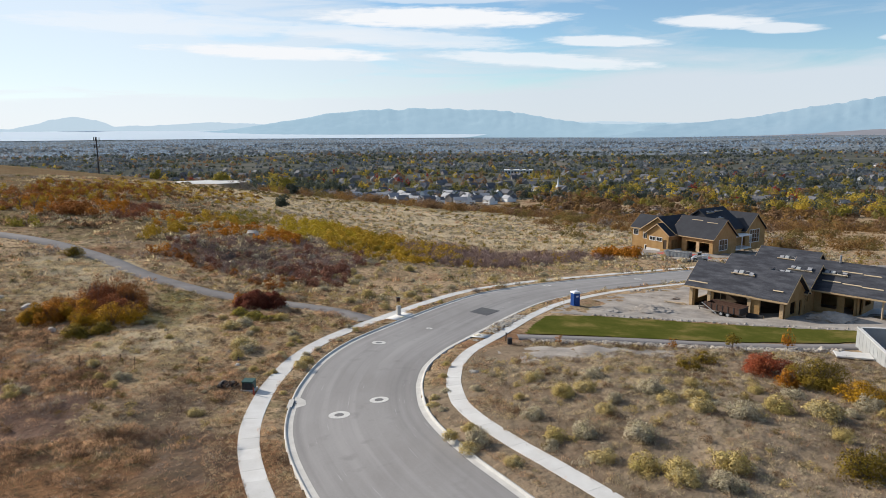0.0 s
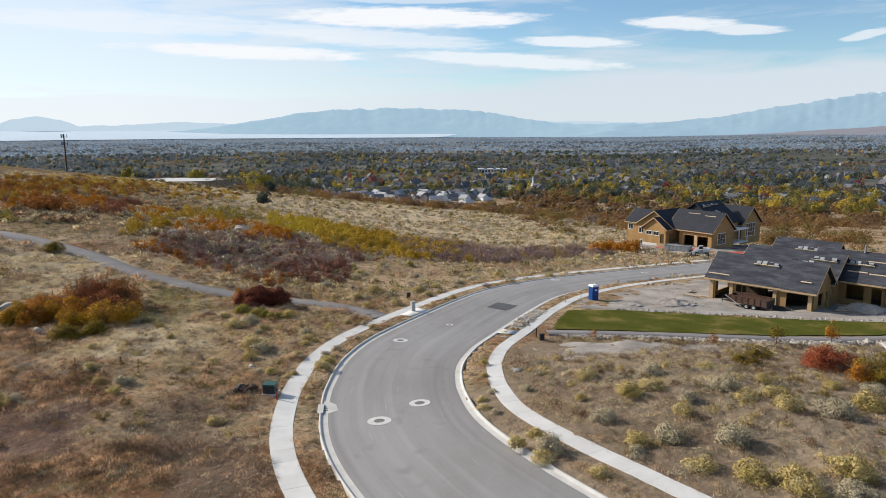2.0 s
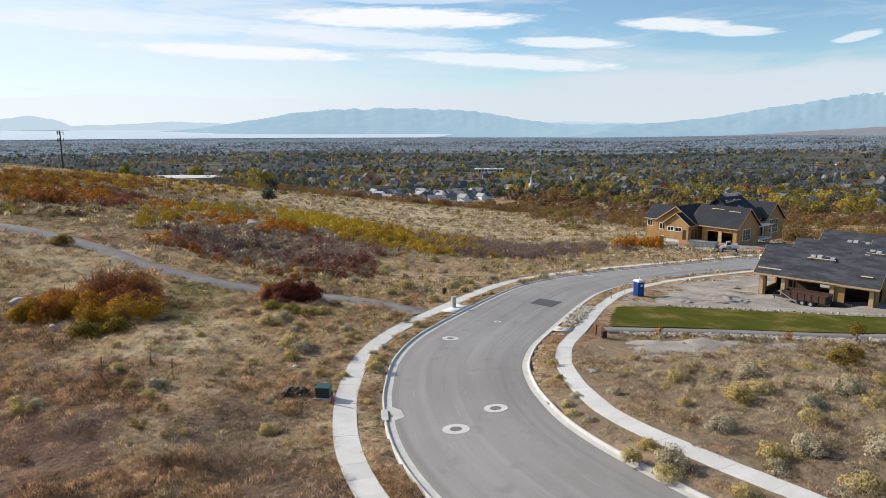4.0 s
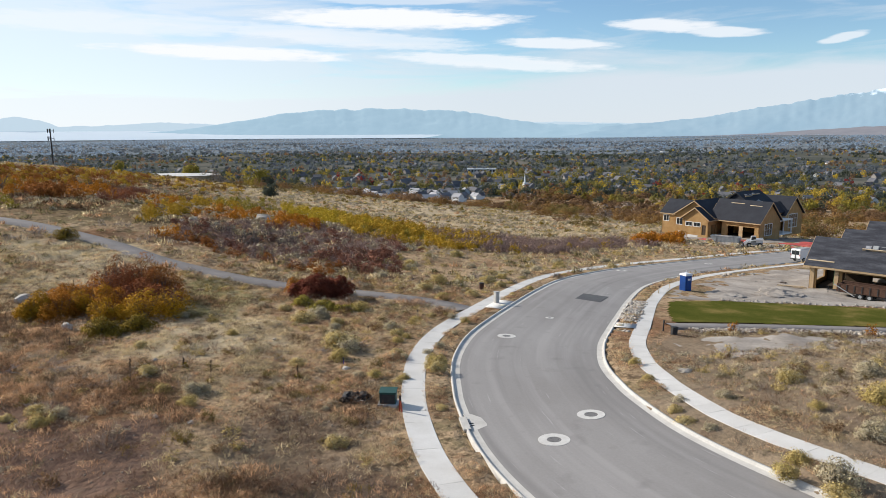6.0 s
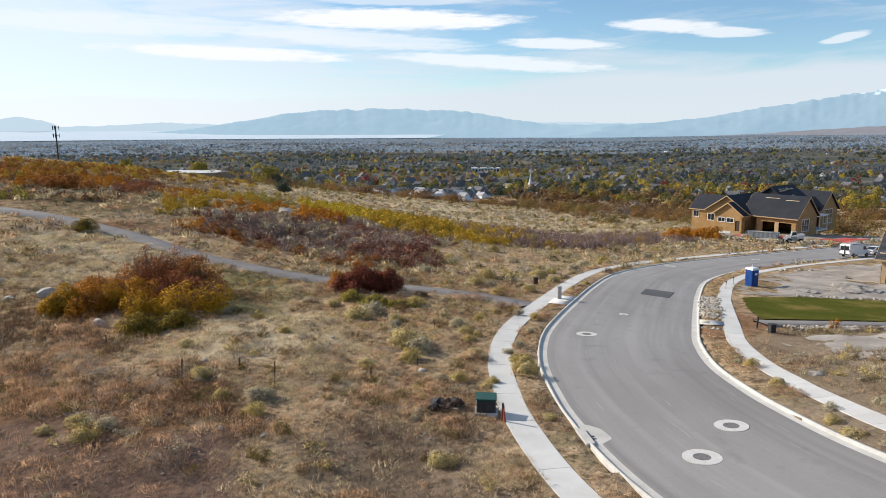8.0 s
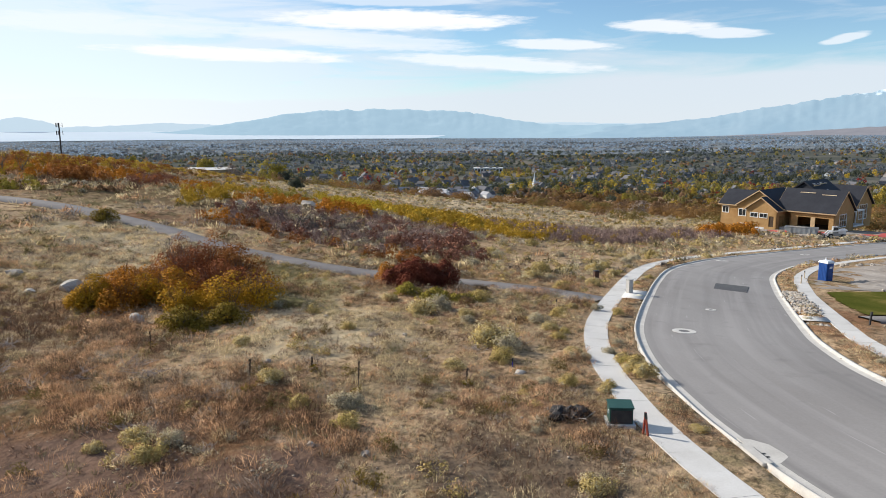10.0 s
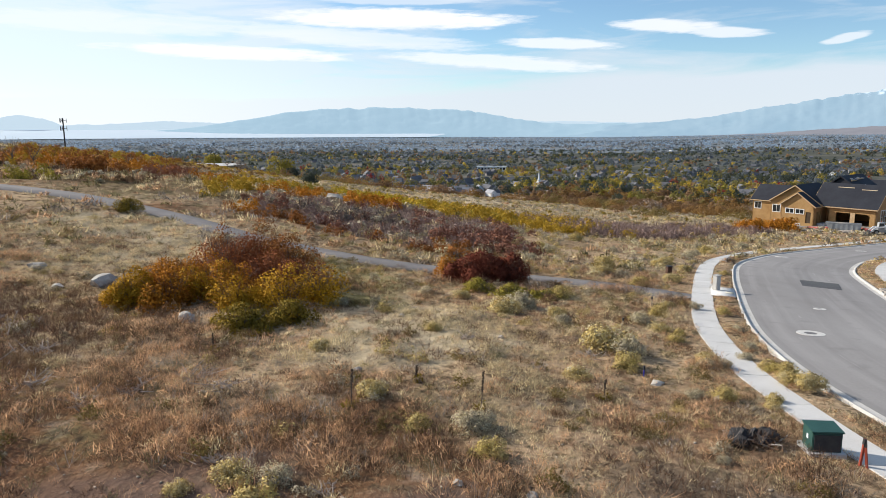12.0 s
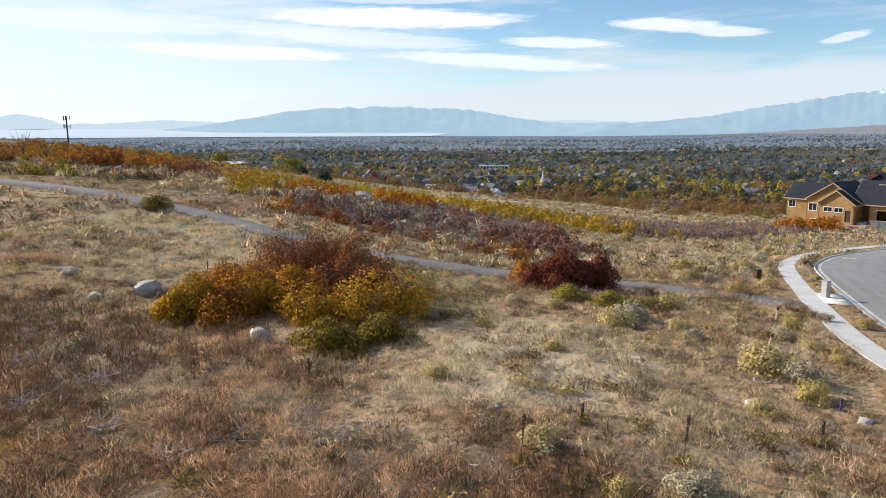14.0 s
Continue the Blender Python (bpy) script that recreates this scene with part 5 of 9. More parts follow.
def thickets():
    rng = np.random.default_rng(33)
    mauve = [(-50, 122), (-36, 136), (-24, 150), (-12, 134), (-16.8, 104), (-27, 99), (-42, 111)]
    mauve_far = [(-12, 158), (2, 172), (14, 156), (37, 172), (27, 150), (2, 131), (-6, 140)]
    golden = [(-31, 194), (-9, 172), (6, 158), (1, 131), (-15, 131), (-25, 146)]
    for pts, per, kind, lo, hi, mat, what in (
        (mauve, 0.42, "bare", 0.5, 0.95, OAK_BARE, "leafless mauve-brown scrub oak"),
        (mauve, 0.07, "oak", 0.4, 0.8, OAK_MAUVE_RED, "faded red scrub oak among bare scrub"),
        (mauve, 0.05, "sage", 1.0, 2.0, SAGE, "grey sagebrush among bare scrub"),
        ([(-24, 112), (-17, 116), (-14, 108), (-17, 101), (-22, 102)], 0.22, "oak", 0.55, 1.0, OAK_MAUVE_RED, "dark red scrub oak beside the trail"),
        ([(-40, 118), (-32, 122), (-28, 112), (-36, 106)], 0.16, "bare", 0.9, 1.5, WOOD_TWIG, "dark dead brush heaped among the scrub"),
        (mauve_far, 0.4, "bare", 0.9, 1.45, OAK_BARE, "leafless mauve-brown scrub oak beyond the golden scrub"),
        (mauve_far, 0.06, "oak", 0.5, 0.9, OAK_GOLD, "golden scrub oak among bare scrub"),
        ([(-48.5, 112), (-43, 109), (-34, 101.5), (-27, 97.5), (-17, 99.5), (-20, 103), (-29, 102), (-38, 108), (-45, 115)], 0.26, "oak", 0.4, 0.85, OAK_RUST, "rusty scrub oak along the trail"),
        (golden, 0.24, "oak", 0.6, 1.1, OAK_GOLD, "golden yellow scrub oak"),
        (golden, 0.03, "oak", 0.6, 0.9, OAK_LIME, "olive scrub oak in the golden scrub"),
        ([(-44, 196), (-32, 204), (-20, 165), (-24, 150), (-33, 142)], 0.2, "oak", 0.6, 1.05, OAK_CHARTREUSE, "yellow-green scrub oak"),
        ([(-35, 133), (-30.5, 141), (-34, 158), (-39, 150)], 0.3, "oak", 0.6, 1.1, OAK_ORANGE, "bright orange scrub oak"),
        ([(-46, 127), (-38, 142), (-42, 162), (-49, 142)], 0.15, "oak", 0.5, 0.9, OAK_ORANGE, "orange scrub oak"),
        ([(-46, 127), (-38, 142), (-42, 162), (-49, 142)], 0.1, "sage", 1.0, 1.8, SAGE, "grey sagebrush among orange scrub"),
        ([(-52, 121), (-46, 126), (-49, 140), (-54, 133)], 0.25, "oak", 0.55, 1.0, OAK_GOLD, "golden scrub oak on the rise"),
        ([(-48.5, 112), (-45, 109.5), (-43.5, 113), (-47.5, 117)], 0.3, "oak", 0.6, 1.0, OAK_ORANGE, "orange scrub oak by the trail"),
        ([(-58, 136), (-54, 139), (-47, 160), (-50, 175), (-57, 185), (-64, 160)], 0.075, "oak", 0.6, 1.0, OAK_GOLD, "olive-gold scrub oak on the rise"),
        ([(-58, 136), (-54, 139), (-52, 160), (-64, 160)], 0.1, "oak", 0.5, 0.9, OAK_ORANGE, "orange scrub oak on the rise"),
        ([(-49, 152), (-42, 175), (-49, 212), (-57, 186)], 0.05, "oak", 0.6, 1.0, OAK_LIME, "olive-yellow scrub oak on the slope"),
        ([(-63, 136), (-59.5, 143), (-70, 172), (-75, 168)], 0.24, "bare", 0.8, 1.4, OAK_MAUVE_RED, "red-mauve scrub oak losing its leaves"),
        ([(-63, 136), (-59.5, 143), (-70, 172), (-75, 168)], 0.05, "oak", 0.5, 0.9, OAK_RED, "dark red scrub oak on the rise"),
        ([(-69, 137), (-65, 142), (-76, 170), (-82, 168)], 0.18, "oak", 0.6, 1.05, OAK_ORANGE, "orange scrub oak on the rise"),
        ([(-75, 137), (-68, 137), (-76, 152), (-81, 148)], 0.4, "oak", 0.8, 1.3, OAK_RUST, "dense rusty orange scrub oak on the rise"),
        ([(-80, 134), (-76, 135), (-88, 160), (-95, 158)], 0.18, "oak", 0.6, 1.05, OAK_ORANGE, "orange scrub oak at the crest"),
        ([(-76, 120), (-69, 121), (-72, 127), (-77, 127)], 0.3, "oak", 0.6, 1.0, OAK_LIME, "yellow-green scrub oak by the trail"),
        ([(-95, 164), (-83, 175), (-76, 188), (-90, 235), (-105, 208), (-117, 205)], 0.055, "oak", 0.5, 0.95, OAK_GOLD, "golden scrub along the hilltop"),
        ([(-95, 164), (-83, 175), (-76, 188), (-90, 235), (-105, 208), (-117, 205)], 0.07, "oak", 0.5, 0.95, OAK_RUST, "rusty scrub along the hilltop"),
        ([(-85, 135), (-100, 140), (-112, 175), (-95, 190), (-84, 165)], 0.09, "oak", 0.5, 1.0, OAK_RUST, "rusty orange scrub over the crest"),
        ([(-85, 135), (-100, 140), (-112, 175), (-95, 190), (-84, 165)], 0.08, "oak", 0.5, 0.9, OAK_GOLD, "golden scrub over the crest"),
        ([(-105, 190), (-76, 190), (-60, 230), (-70, 280), (-120, 260)], 0.035, "oak_far", 0.4, 0.75, BRUSH_GOLD, "golden brush behind the hilltop"),
        ([(-105, 190), (-76, 190), (-60, 230), (-70, 280), (-120, 260)], 0.03, "oak_far", 0.4, 0.8, BRUSH_RUST, "rusty brush behind the hilltop"),
        ([(-130, 260), (-60, 270), (-40, 330), (-130, 340)], 0.012, "oak_far", 0.5, 0.9, BRUSH_OLIVE, "olive brush behind the hilltop"),
        ([(38, 160), (44, 158), (47, 164), (42, 169), (37, 166)], 0.6, "oak", 0.8, 1.2, OAK_ORANGE, "orange-gold scrub oak beside the house plot"),
        ([(30, 153), (38, 158), (38, 168), (32, 166)], 0.35, "bare", 0.8, 1.3, OAK_BARE, "leafless mauve scrub oak beside the plot"),
        ([(-90, 290), (90, 270), (90, 330), (-90, 330)], 0.004, "oak_far", 0.5, 0.9, OAK_GREEN, "olive shrubs on the slope"),
    ):
        thicket(rng, "oak_thicket", pts, per, kind, lo, hi, mat, what)


thickets()


def oak_brush():
    """The broad belt of oak brush below the houses and along the foot of the hill."""
    rng = np.random.default_rng(44)
    for mat, n, seed, label in ((BRUSH_RUST, 1000, 1, "broad rusty oak brush below the houses"), (BRUSH_BROWN, 1100, 2, "broad red-brown oak brush below the houses"), (BRUSH_GREY, 250, 3, "greyish leafless oak brush below the houses"), (BRUSH_OLIVE, 650, 4, "olive oak brush below the houses")):
        r = np.sqrt(rng.uniform(215**2, 960**2, n * 2))
        a = np.radians(rng.uniform(-16, 44, n * 2))
        x, y = np.sin(a) * r, np.cos(a) * r
        k = (open_land(x, y)) & (fractal(x / 45, y / 45, seed, 3) > 0.0) & (fractal(x / 16, y / 16, seed + 30, 3) > -0.12) & ((r < 785) | (np.degrees(a) > 7.5)) & ((np.degrees(a) > 9 + 9 * fractal(x / 60, y / 60, 9, 2)) | (r > 345)) & ~((x < 90) & (y < 205))
        x, y, r = x[k][:n], y[k][:n], r[k][:n]
        for kind, k in (("brush", r < 480), ("oak_far", r >= 480)):
            scatter("oak_brush", TEMPLATE[kind], x[k], y[k], rng.uniform(0.8, 1.5, k.sum()) * np.interp(r[k], [215, 500, 950], [1.7, 2.7, 3.8]), mat, label, "thicket", rng)


oak_brush()


# ---- shrubs that stand alone ----
def plant(name, x, y, parts, label, category, group="", turn=0.0, scale=1.0, squash=1.0):
    """A plant of stems and foliage: parts are (name, mesh data)."""
    z = height(x, y) + 0.05 + float(relief(np.array([x]), np.array([y]))[0])
    e = tagged(new(name), label, category, group)
    e.matrix_basis = pose(x, y, z, 0, 0, turn) @ Matrix.Diagonal((scale, scale, scale * squash, 1))
    for part_name, me in parts:
        o = new(part_name, me)
        o.parent = e
        if part_name == "seed_head":
            tagged(o, kind="stuff")
    return e


def mesh_data(name, geo, mat):
    o = mesh_object(name, geo[0], geo[1], mat, soft=geo[2] if len(geo) > 2 else None)
    me = o.data
    bpy.data.objects.remove(o)
    return me


def lone_shrubs():
    rng = np.random.default_rng(71)
    kinds = []
    for k in range(6):
        leafy = (RABBIT, SAGE, RABBIT)[k % 3]
        kinds.append([("foliage", mesh_data("rabbitbrush_foliage", crown(rng, 0.68, 0.62, 34, 1700, 0.04, tilt=0.55), leafy)),
                      ("seed_head", mesh_data("rabbitbrush_seed_head", crown(rng, 0.7, 0.68, 34, 800 if k % 3 else 1100, 0.024, tilt=0.5, inner=0.0), SEED_PALE if k % 3 != 2 else SEED_YELLOW)),
                      ("twig_mass", mesh_data("rabbitbrush_stems", stems(rng, 0.5, 0.5, 60, 0.006), WOOD_TWIG))])
    spots = [(-33.5, 51.2, 0.8), (-32.4, 51.1, 0.7), (-32.8, 49.8, 0.8), (-34.8, 50.7, 0.5), (-26.9, 54.8, 0.9), (-26.5, 52.7, 0.8), (-19.4, 65.2, 1.7), (-18.7, 63.9, 1.1), (-28.6, 55.0, 0.7), (-23.0, 72.9, 1.5),
             (-21.9, 74.4, 1.3), (-18.6, 77.6, 1.2), (-20.2, 72.2, 0.8), (-15.8, 70.6, 1.0), (-13.9, 73.2, 0.9), (-30.0, 57.2, 0.8), (-26.4, 55.2, 0.7), (-19.2, 62.3, 0.9), (-25.2, 77.3, 0.9), (-27.2, 78.4, 0.8)]
    spots2 = [(-12.6, 61.6, 0.9), (-12.7, 59.6, 0.9), (-12.3, 65.4, 0.6), (-9.6, 73.8, 0.6), (-12.9, 52.9, 0.45), (-14.9, 62.4, 0.45), (-14.9, 58.2, 0.5), (-12.3, 75.9, 0.6), (2.0, 40.9, 1.2), (6.9, 41.0, 1.1), (9.1, 37.6, 1.2),
              (12.1, 40.4, 1.5), (11.3, 36.4, 1.4), (12.9, 34.6, 1.2), (14.9, 34.0, 1.3), (16.0, 36.2, 1.5), (15.8, 46.8, 1.1), (19.9, 44.0, 1.5), (23.3, 45.8, 1.6), (25.9, 45.2, 1.8)]
    spots3 = [(31.0, 48.2, 1.5), (18.4, 47.6, 0.9), (16.7, 54.8, 0.8), (6.0, 44.6, 1.1), (8.6, 48.0, 1.3), (10.2, 48.9, 1.2), (11.9, 46.5, 0.9), (23.5, 50.2, 0.9), (18.9, 50.6, 0.8), (26.1, 49.6, 1.3), (1.6, 43.2, 0.8), (3.9, 37.6, 0.8),
              (6.5, 39.9, 0.7), (-2.4, 101.6, 1.1), (-5.0, 97.4, 0.9), (3.5, 109.0, 1.2), (8.2, 117.0, 1.3), (-0.8, 50.4, 0.6), (2.4, 51.6, 0.7), (0.2, 59.6, 0.6)]
    line = ROAD[(ROAD[:, 1] > 46) & (ROAD[:, 1] < 112)]
    nn = normals(line)
    extra = []
    for k in range(0, len(line), 2):
        u = rng.uniform(0, 1, 4)
        if u[0] < 0.1:
            extra.append((*(line[k] - nn[k] * (5.9 + 0.8 * u[1])), 0.35 + 0.45 * u[2]))
        if u[3] < 0.4:
            extra.append((*(line[k] - nn[k] * (9.1 + 3.2 * u[1])), 0.4 + 0.7 * u[2]))
        if u[1] < 0.12 and line[k][1] < 70:
            extra.append((*(line[k] + nn[k] * (5.9 + 0.9 * u[2])), 0.35 + 0.4 * u[0]))
    extra += [(-13.2, 64.0, 0.6), (-12.9, 62.2, 0.75), (-13.2, 60.4, 0.7), (-10.6, 75.6, 0.6), (-13.0, 53.2, 0.4), (-15.3, 57.6, 0.5), (-15.6, 62.6, 0.55), (-14.6, 68.2, 0.5), (-0.9, 48.9, 0.8), (-0.2, 47.6, 0.6), (0.2, 41.8, 0.8), (1.4, 39.9, 0.9)]
    for x0, y0, x1, y1, n in ((-34, 50, -14, 80, 14), (0, 33, 32, 56, 18), (-20, 86, 30, 130, 40)):
        x, y = spread(rng, n, x0, y0, x1, y1)
        extra += [(a, c, (0.5 if a > 0 or c > 84 else 0.3) + (0.9 if a > 0 or c > 84 else 0.5) * q) for a, c, q in zip(x, y, rng.uniform(0, 1, len(x)))]
    extra = [e for e in extra if abs(e[1] - 80.8) > 2.2]
    for n, (x, y, s) in enumerate(spots + spots2 + spots3 + extra):
        plant("rabbitbrush", x, y, kinds[n % 6], ("yellow-green rounded rabbitbrush with pale seed heads", "grey-green rounded sagebrush on dry ground", "yellowing rabbitbrush in dry grass")[n % 3], "shrub", "rabbitbrush on the open ground", n * 67.0, s * 1.15, rng.uniform(0.8, 1.1))
    # oak clump among the rocks, dark red bush, and others
    for x, y, r, h, mats, leaves, label in (
        (-43.6, 72.0, 1.7, 2.2, OAK_YELLOW, 1700, "golden orange scrub oak shrub beside a white rock"),
        (-41.6, 71.8, 1.9, 2.1, OAK_ORANGE, 1500, "bright orange scrub oak shrub in the clump"),
        (-42.4, 74.8, 2.0, 2.6, OAK_ORANGE, 1600, "rusty orange scrub oak shrub"),
        (-39.9, 73.6, 1.9, 2.3, OAK_YELLOW, 1400, "golden scrub oak shrub in the clump"),
        (-39.6, 77.8, 2.4, 4.2, OAK_RED, 1900, "rust-red scrub oak shrub, tallest of the clump"),
        (-37.4, 80.8, 2.4, 3.9, OAK_RUST, 1900, "dark rust-red scrub oak shrub"),
        (-40.8, 80.2, 2.1, 3.7, OAK_RUST, 1500, "rust-orange scrub oak shrub"),
        (-36.6, 75.6, 2.2, 2.5, OAK_RED, 1300, "thinning brown-orange scrub oak shrub"),
        (-35.4, 71.8, 2.2, 2.2, OAK_YELLOW, 1100, "olive-yellow scrub oak shrub"),
        (-33.6, 73.0, 2.0, 2.1, OAK_YELLOW, 700, "thin yellow scrub oak shrub showing grey twigs"),
        (-37.9, 71.0, 1.6, 1.7, OAK_YELLOW, 1100, "golden scrub oak shrub in the clump"),
        (-43.0, 73.4, 1.8, 2.0, OAK_ORANGE, 1300, "orange scrub oak shrub in the clump"),
        (-40.6, 75.4, 2.0, 2.5, OAK_ORANGE, 1500, "rusty orange scrub oak shrub"),
        (-38.4, 73.2, 1.9, 2.2, OAK_ORANGE, 1400, "orange scrub oak shrub in the clump"),
        (-38.6, 79.4, 2.1, 3.8, OAK_RED, 1500, "rust-red scrub oak shrub"),
        (-36.0, 78.2, 2.0, 3.1, OAK_RUST, 1400, "brown-orange scrub oak shrub"),
        (-34.8, 75.0, 2.0, 2.2, OAK_RED, 1300, "brown scrub oak shrub losing its leaves"),
        (-36.6, 67.2, 1.7, 1.2, OAK_GREEN, 1200, "low olive green shrub"),
        (-34.6, 68.4, 1.3, 1.3, OAK_GREEN, 900, "low olive green shrub"),
        (-22.9, 84.4, 2.3, 2.3, OAK_MAROON, 3000, "dense dark red-brown bush beside the trail"),
        (-21.2, 84.1, 1.9, 1.9, OAK_MAROON, 2200, "dense dark red-brown bush beside the trail"),
        (-24.2, 84.9, 1.7, 2.0, OAK_MAROON, 1900, "dense dark red-brown bush beside the trail"),
        (-25.2, 85.4, 1.3, 1.7, OAK_ORANGE, 800, "orange bush beside the trail"),
        (-55.2, 103.6, 1.4, 1.4, OAK_GREEN, 900, "dark olive bush beside the trail"),
        (-21.9, 78.0, 1.5, 0.9, OAK_LIME, 900, "low yellow-green bush in dry grass"),
        (-23.8, 79.6, 1.2, 0.9, OAK_LIME, 700, "low yellow-green bush in dry grass"),
        (-20.0, 77.4, 1.3, 0.8, OAK_LIME, 700, "low yellow-green bush in dry grass"),
        (28.2, 58.6, 2.4, 1.8, OAK_CRIMSON, 2000, "bright red autumn bush in the field"),
        (30.3, 54.0, 2.3, 2.7, OAK_GREEN, 2600, "dense dark green bush in the field"),
        (27.4, 53.0, 1.0, 1.5, OAK_ORANGE, 600, "orange autumn bush in the field"),
        (32.2, 50.8, 2.0, 1.4, OAK_YELLOW, 1300, "olive-yellow spreading bush in the field"),
        (22.9, 35.6, 1.5, 2.1, OAK_GREEN, 700, "airy green willow bush"),
        (21.6, 58.6, 1.2, 0.9, OAK_GREEN, 500, "low green bush in the dry field"),
        (23.8, 61.6, 1.2, 1.0, OAK_GREEN, 500, "low green bush in the dry field"),
    ):
        z = 0
        parts = [("foliage", mesh_data("oak_foliage", crown(rng, r, h * 0.95, 36, int(leaves * 3.6), 0.074, tilt=0.6), mats)),
                 ("twig_mass", mesh_data("oak_stems", stems(rng, r * 0.95, h * 1.02, 90, 0.016), WOOD_TWIG))]
        plant("oak_shrub" if "oak" in label else "bush", x, y, parts, label, "shrub", turn=x * 31.0)


lone_shrubs()
# ---- the wooded valley ----
# High translucency lifts the shaded sides of far crowns, standing in for haze.
FAR_GREEN = foliage("far_green", [(0.066, 0.0805, 0.0634), (0.126, 0.137, 0.095)], 0.02, 0.08, 0.45)
FAR_OLIVE = foliage("far_olive", [(0.192, 0.171, 0.0594), (0.3, 0.256, 0.0792)], 0.02, 0.08, 0.45)
FAR_GOLD = foliage("far_gold", [(0.456, 0.329, 0.0594), (0.624, 0.451, 0.0792)], 0.02, 0.08, 0.45)
FAR_RUST = foliage("far_rust", [(0.24, 0.152, 0.0858), (0.348, 0.213, 0.119)], 0.02, 0.08, 0.45)
FAR_RED = foliage("far_red", [(0.264, 0.0366, 0.033), (0.36, 0.0732, 0.0528)], 0.02, 0.08, 0.45)
# These leaf colours have the blue-grey of distance haze painted in.
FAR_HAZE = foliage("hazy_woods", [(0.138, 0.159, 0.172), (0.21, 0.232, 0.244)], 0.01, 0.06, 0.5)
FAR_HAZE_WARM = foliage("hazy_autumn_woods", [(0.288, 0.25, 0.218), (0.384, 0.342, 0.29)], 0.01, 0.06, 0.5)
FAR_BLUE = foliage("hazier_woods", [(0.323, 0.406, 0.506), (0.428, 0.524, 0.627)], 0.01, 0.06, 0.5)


def valley_woods():
    rng = np.random.default_rng(101)
    near = [crown(rng, 6.0, 8.0, 13, 80, 1.3, tilt=0.1, inner=0.0) for _ in range(12)]
    full = [crown(rng, 6.0, 8.0, 18, 210, 0.84, tilt=0.12, inner=0.0) for _ in range(10)]
    spire = [crown(rng, 2.6, 11.0, 10, 60, 1.1, tilt=0.1, inner=0.0) for _ in range(6)]
    mid = [crown(rng, 6.0, 7.0, 6, 22, 2.4, tilt=0.1, inner=0.0) for _ in range(12)]
    far = [crown(rng, 7.0, 6.0, 4, 9, 3.8, tilt=0.1, inner=0.0) for _ in range(12)]

    def ring(n, r0, r1, keep):
        r = np.sqrt(rng.uniform(r0**2, r1**2, n))
        a = np.radians(rng.uniform(-42, 43, n))
        x, y = -10 + np.sin(a) * r, 10 + np.cos(a) * r
        k = keep(x, y) > rng.uniform(0, 1, n)
        return x[k], y[k], r[k]

    def groves(seed, cut):
        return lambda x, y: 0.06 + 0.94 * smoothstep(cut - 0.06, cut + 0.12, fractal(x / 260, y / 120, seed, 4))

    for mat, seed, n, what in ((FAR_GREEN, 1, 2500, "dark green trees of the town"), (FAR_OLIVE, 2, 1500, "olive trees of the town"), (FAR_GOLD, 3, 420, "golden autumn trees of the town"), (FAR_HAZE, 14, 1300, "haze-tinted grey-green trees of the town"), (FAR_RUST, 4, 900, "rusty autumn trees of the town"), (FAR_RED, 5, 60, "red autumn trees of the town")):
        x, y, r = ring(n, 880, 1500, groves(seed, 0.0))
        scatter("far_trees", near, x, y, rng.uniform(0.5, 1.35, len(x)), mat, what, "trees", rng, base_height(x, y))
    # the brighter, taller trees behind the houses, and a dark row of conifers
    east = lambda x, y: smoothstep(0.05, 0.3, x / y) * (0.25 + 0.75 * smoothstep(-0.1, 0.2, fractal(x / 70, y / 40, 31, 3)))
    for mat, n, what in ((FAR_OLIVE, 420, "broad olive trees behind the houses"), (FAR_GOLD, 330, "bright yellow trees behind the houses"), (OAK_LIME, 200, "yellow-green trees behind the houses"), (FAR_GREEN, 330, "dark green trees behind the houses"), (FAR_RED, 30, "red trees behind the houses")):
        x, y, r = ring(n, 800, 1120, east)
        scatter("far_trees", full, x, y, rng.uniform(0.9, 1.7, len(x)), mat, what, "trees", rng, base_height(x, y))
    a = np.radians(rng.uniform(-15.5, -7.5, 150))
    r = rng.uniform(1010, 1090, 150)
    x, y = -10 + np.sin(a) * r, 10 + np.cos(a) * r
    scatter("far_conifers", spire, x, y, rng.uniform(0.8, 1.5, 150), FAR_GREEN, "dark row of conifers in the town", "trees", rng, base_height(x, y))
    for mat, seed, n, what in ((FAR_GREEN, 6, 3600, "dark green trees across the valley"), (FAR_HAZE, 7, 6500, "haze-tinted trees across the valley"), (FAR_OLIVE, 8, 1000, "olive trees across the valley"), (FAR_RUST, 10, 1300, "autumn trees across the valley"), (FAR_GOLD, 9, 260, "golden trees across the valley")):
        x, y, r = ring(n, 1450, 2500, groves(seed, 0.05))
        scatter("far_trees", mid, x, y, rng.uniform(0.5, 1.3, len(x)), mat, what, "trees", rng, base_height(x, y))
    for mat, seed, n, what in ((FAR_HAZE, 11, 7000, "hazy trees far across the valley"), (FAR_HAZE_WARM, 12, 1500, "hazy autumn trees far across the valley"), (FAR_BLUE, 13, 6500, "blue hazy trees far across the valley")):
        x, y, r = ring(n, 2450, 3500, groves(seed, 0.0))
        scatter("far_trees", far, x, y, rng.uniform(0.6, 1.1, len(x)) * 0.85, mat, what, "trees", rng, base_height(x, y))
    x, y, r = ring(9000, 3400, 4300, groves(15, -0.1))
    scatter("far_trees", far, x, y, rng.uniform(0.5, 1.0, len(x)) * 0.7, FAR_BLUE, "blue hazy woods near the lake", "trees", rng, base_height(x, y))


valley_woods()

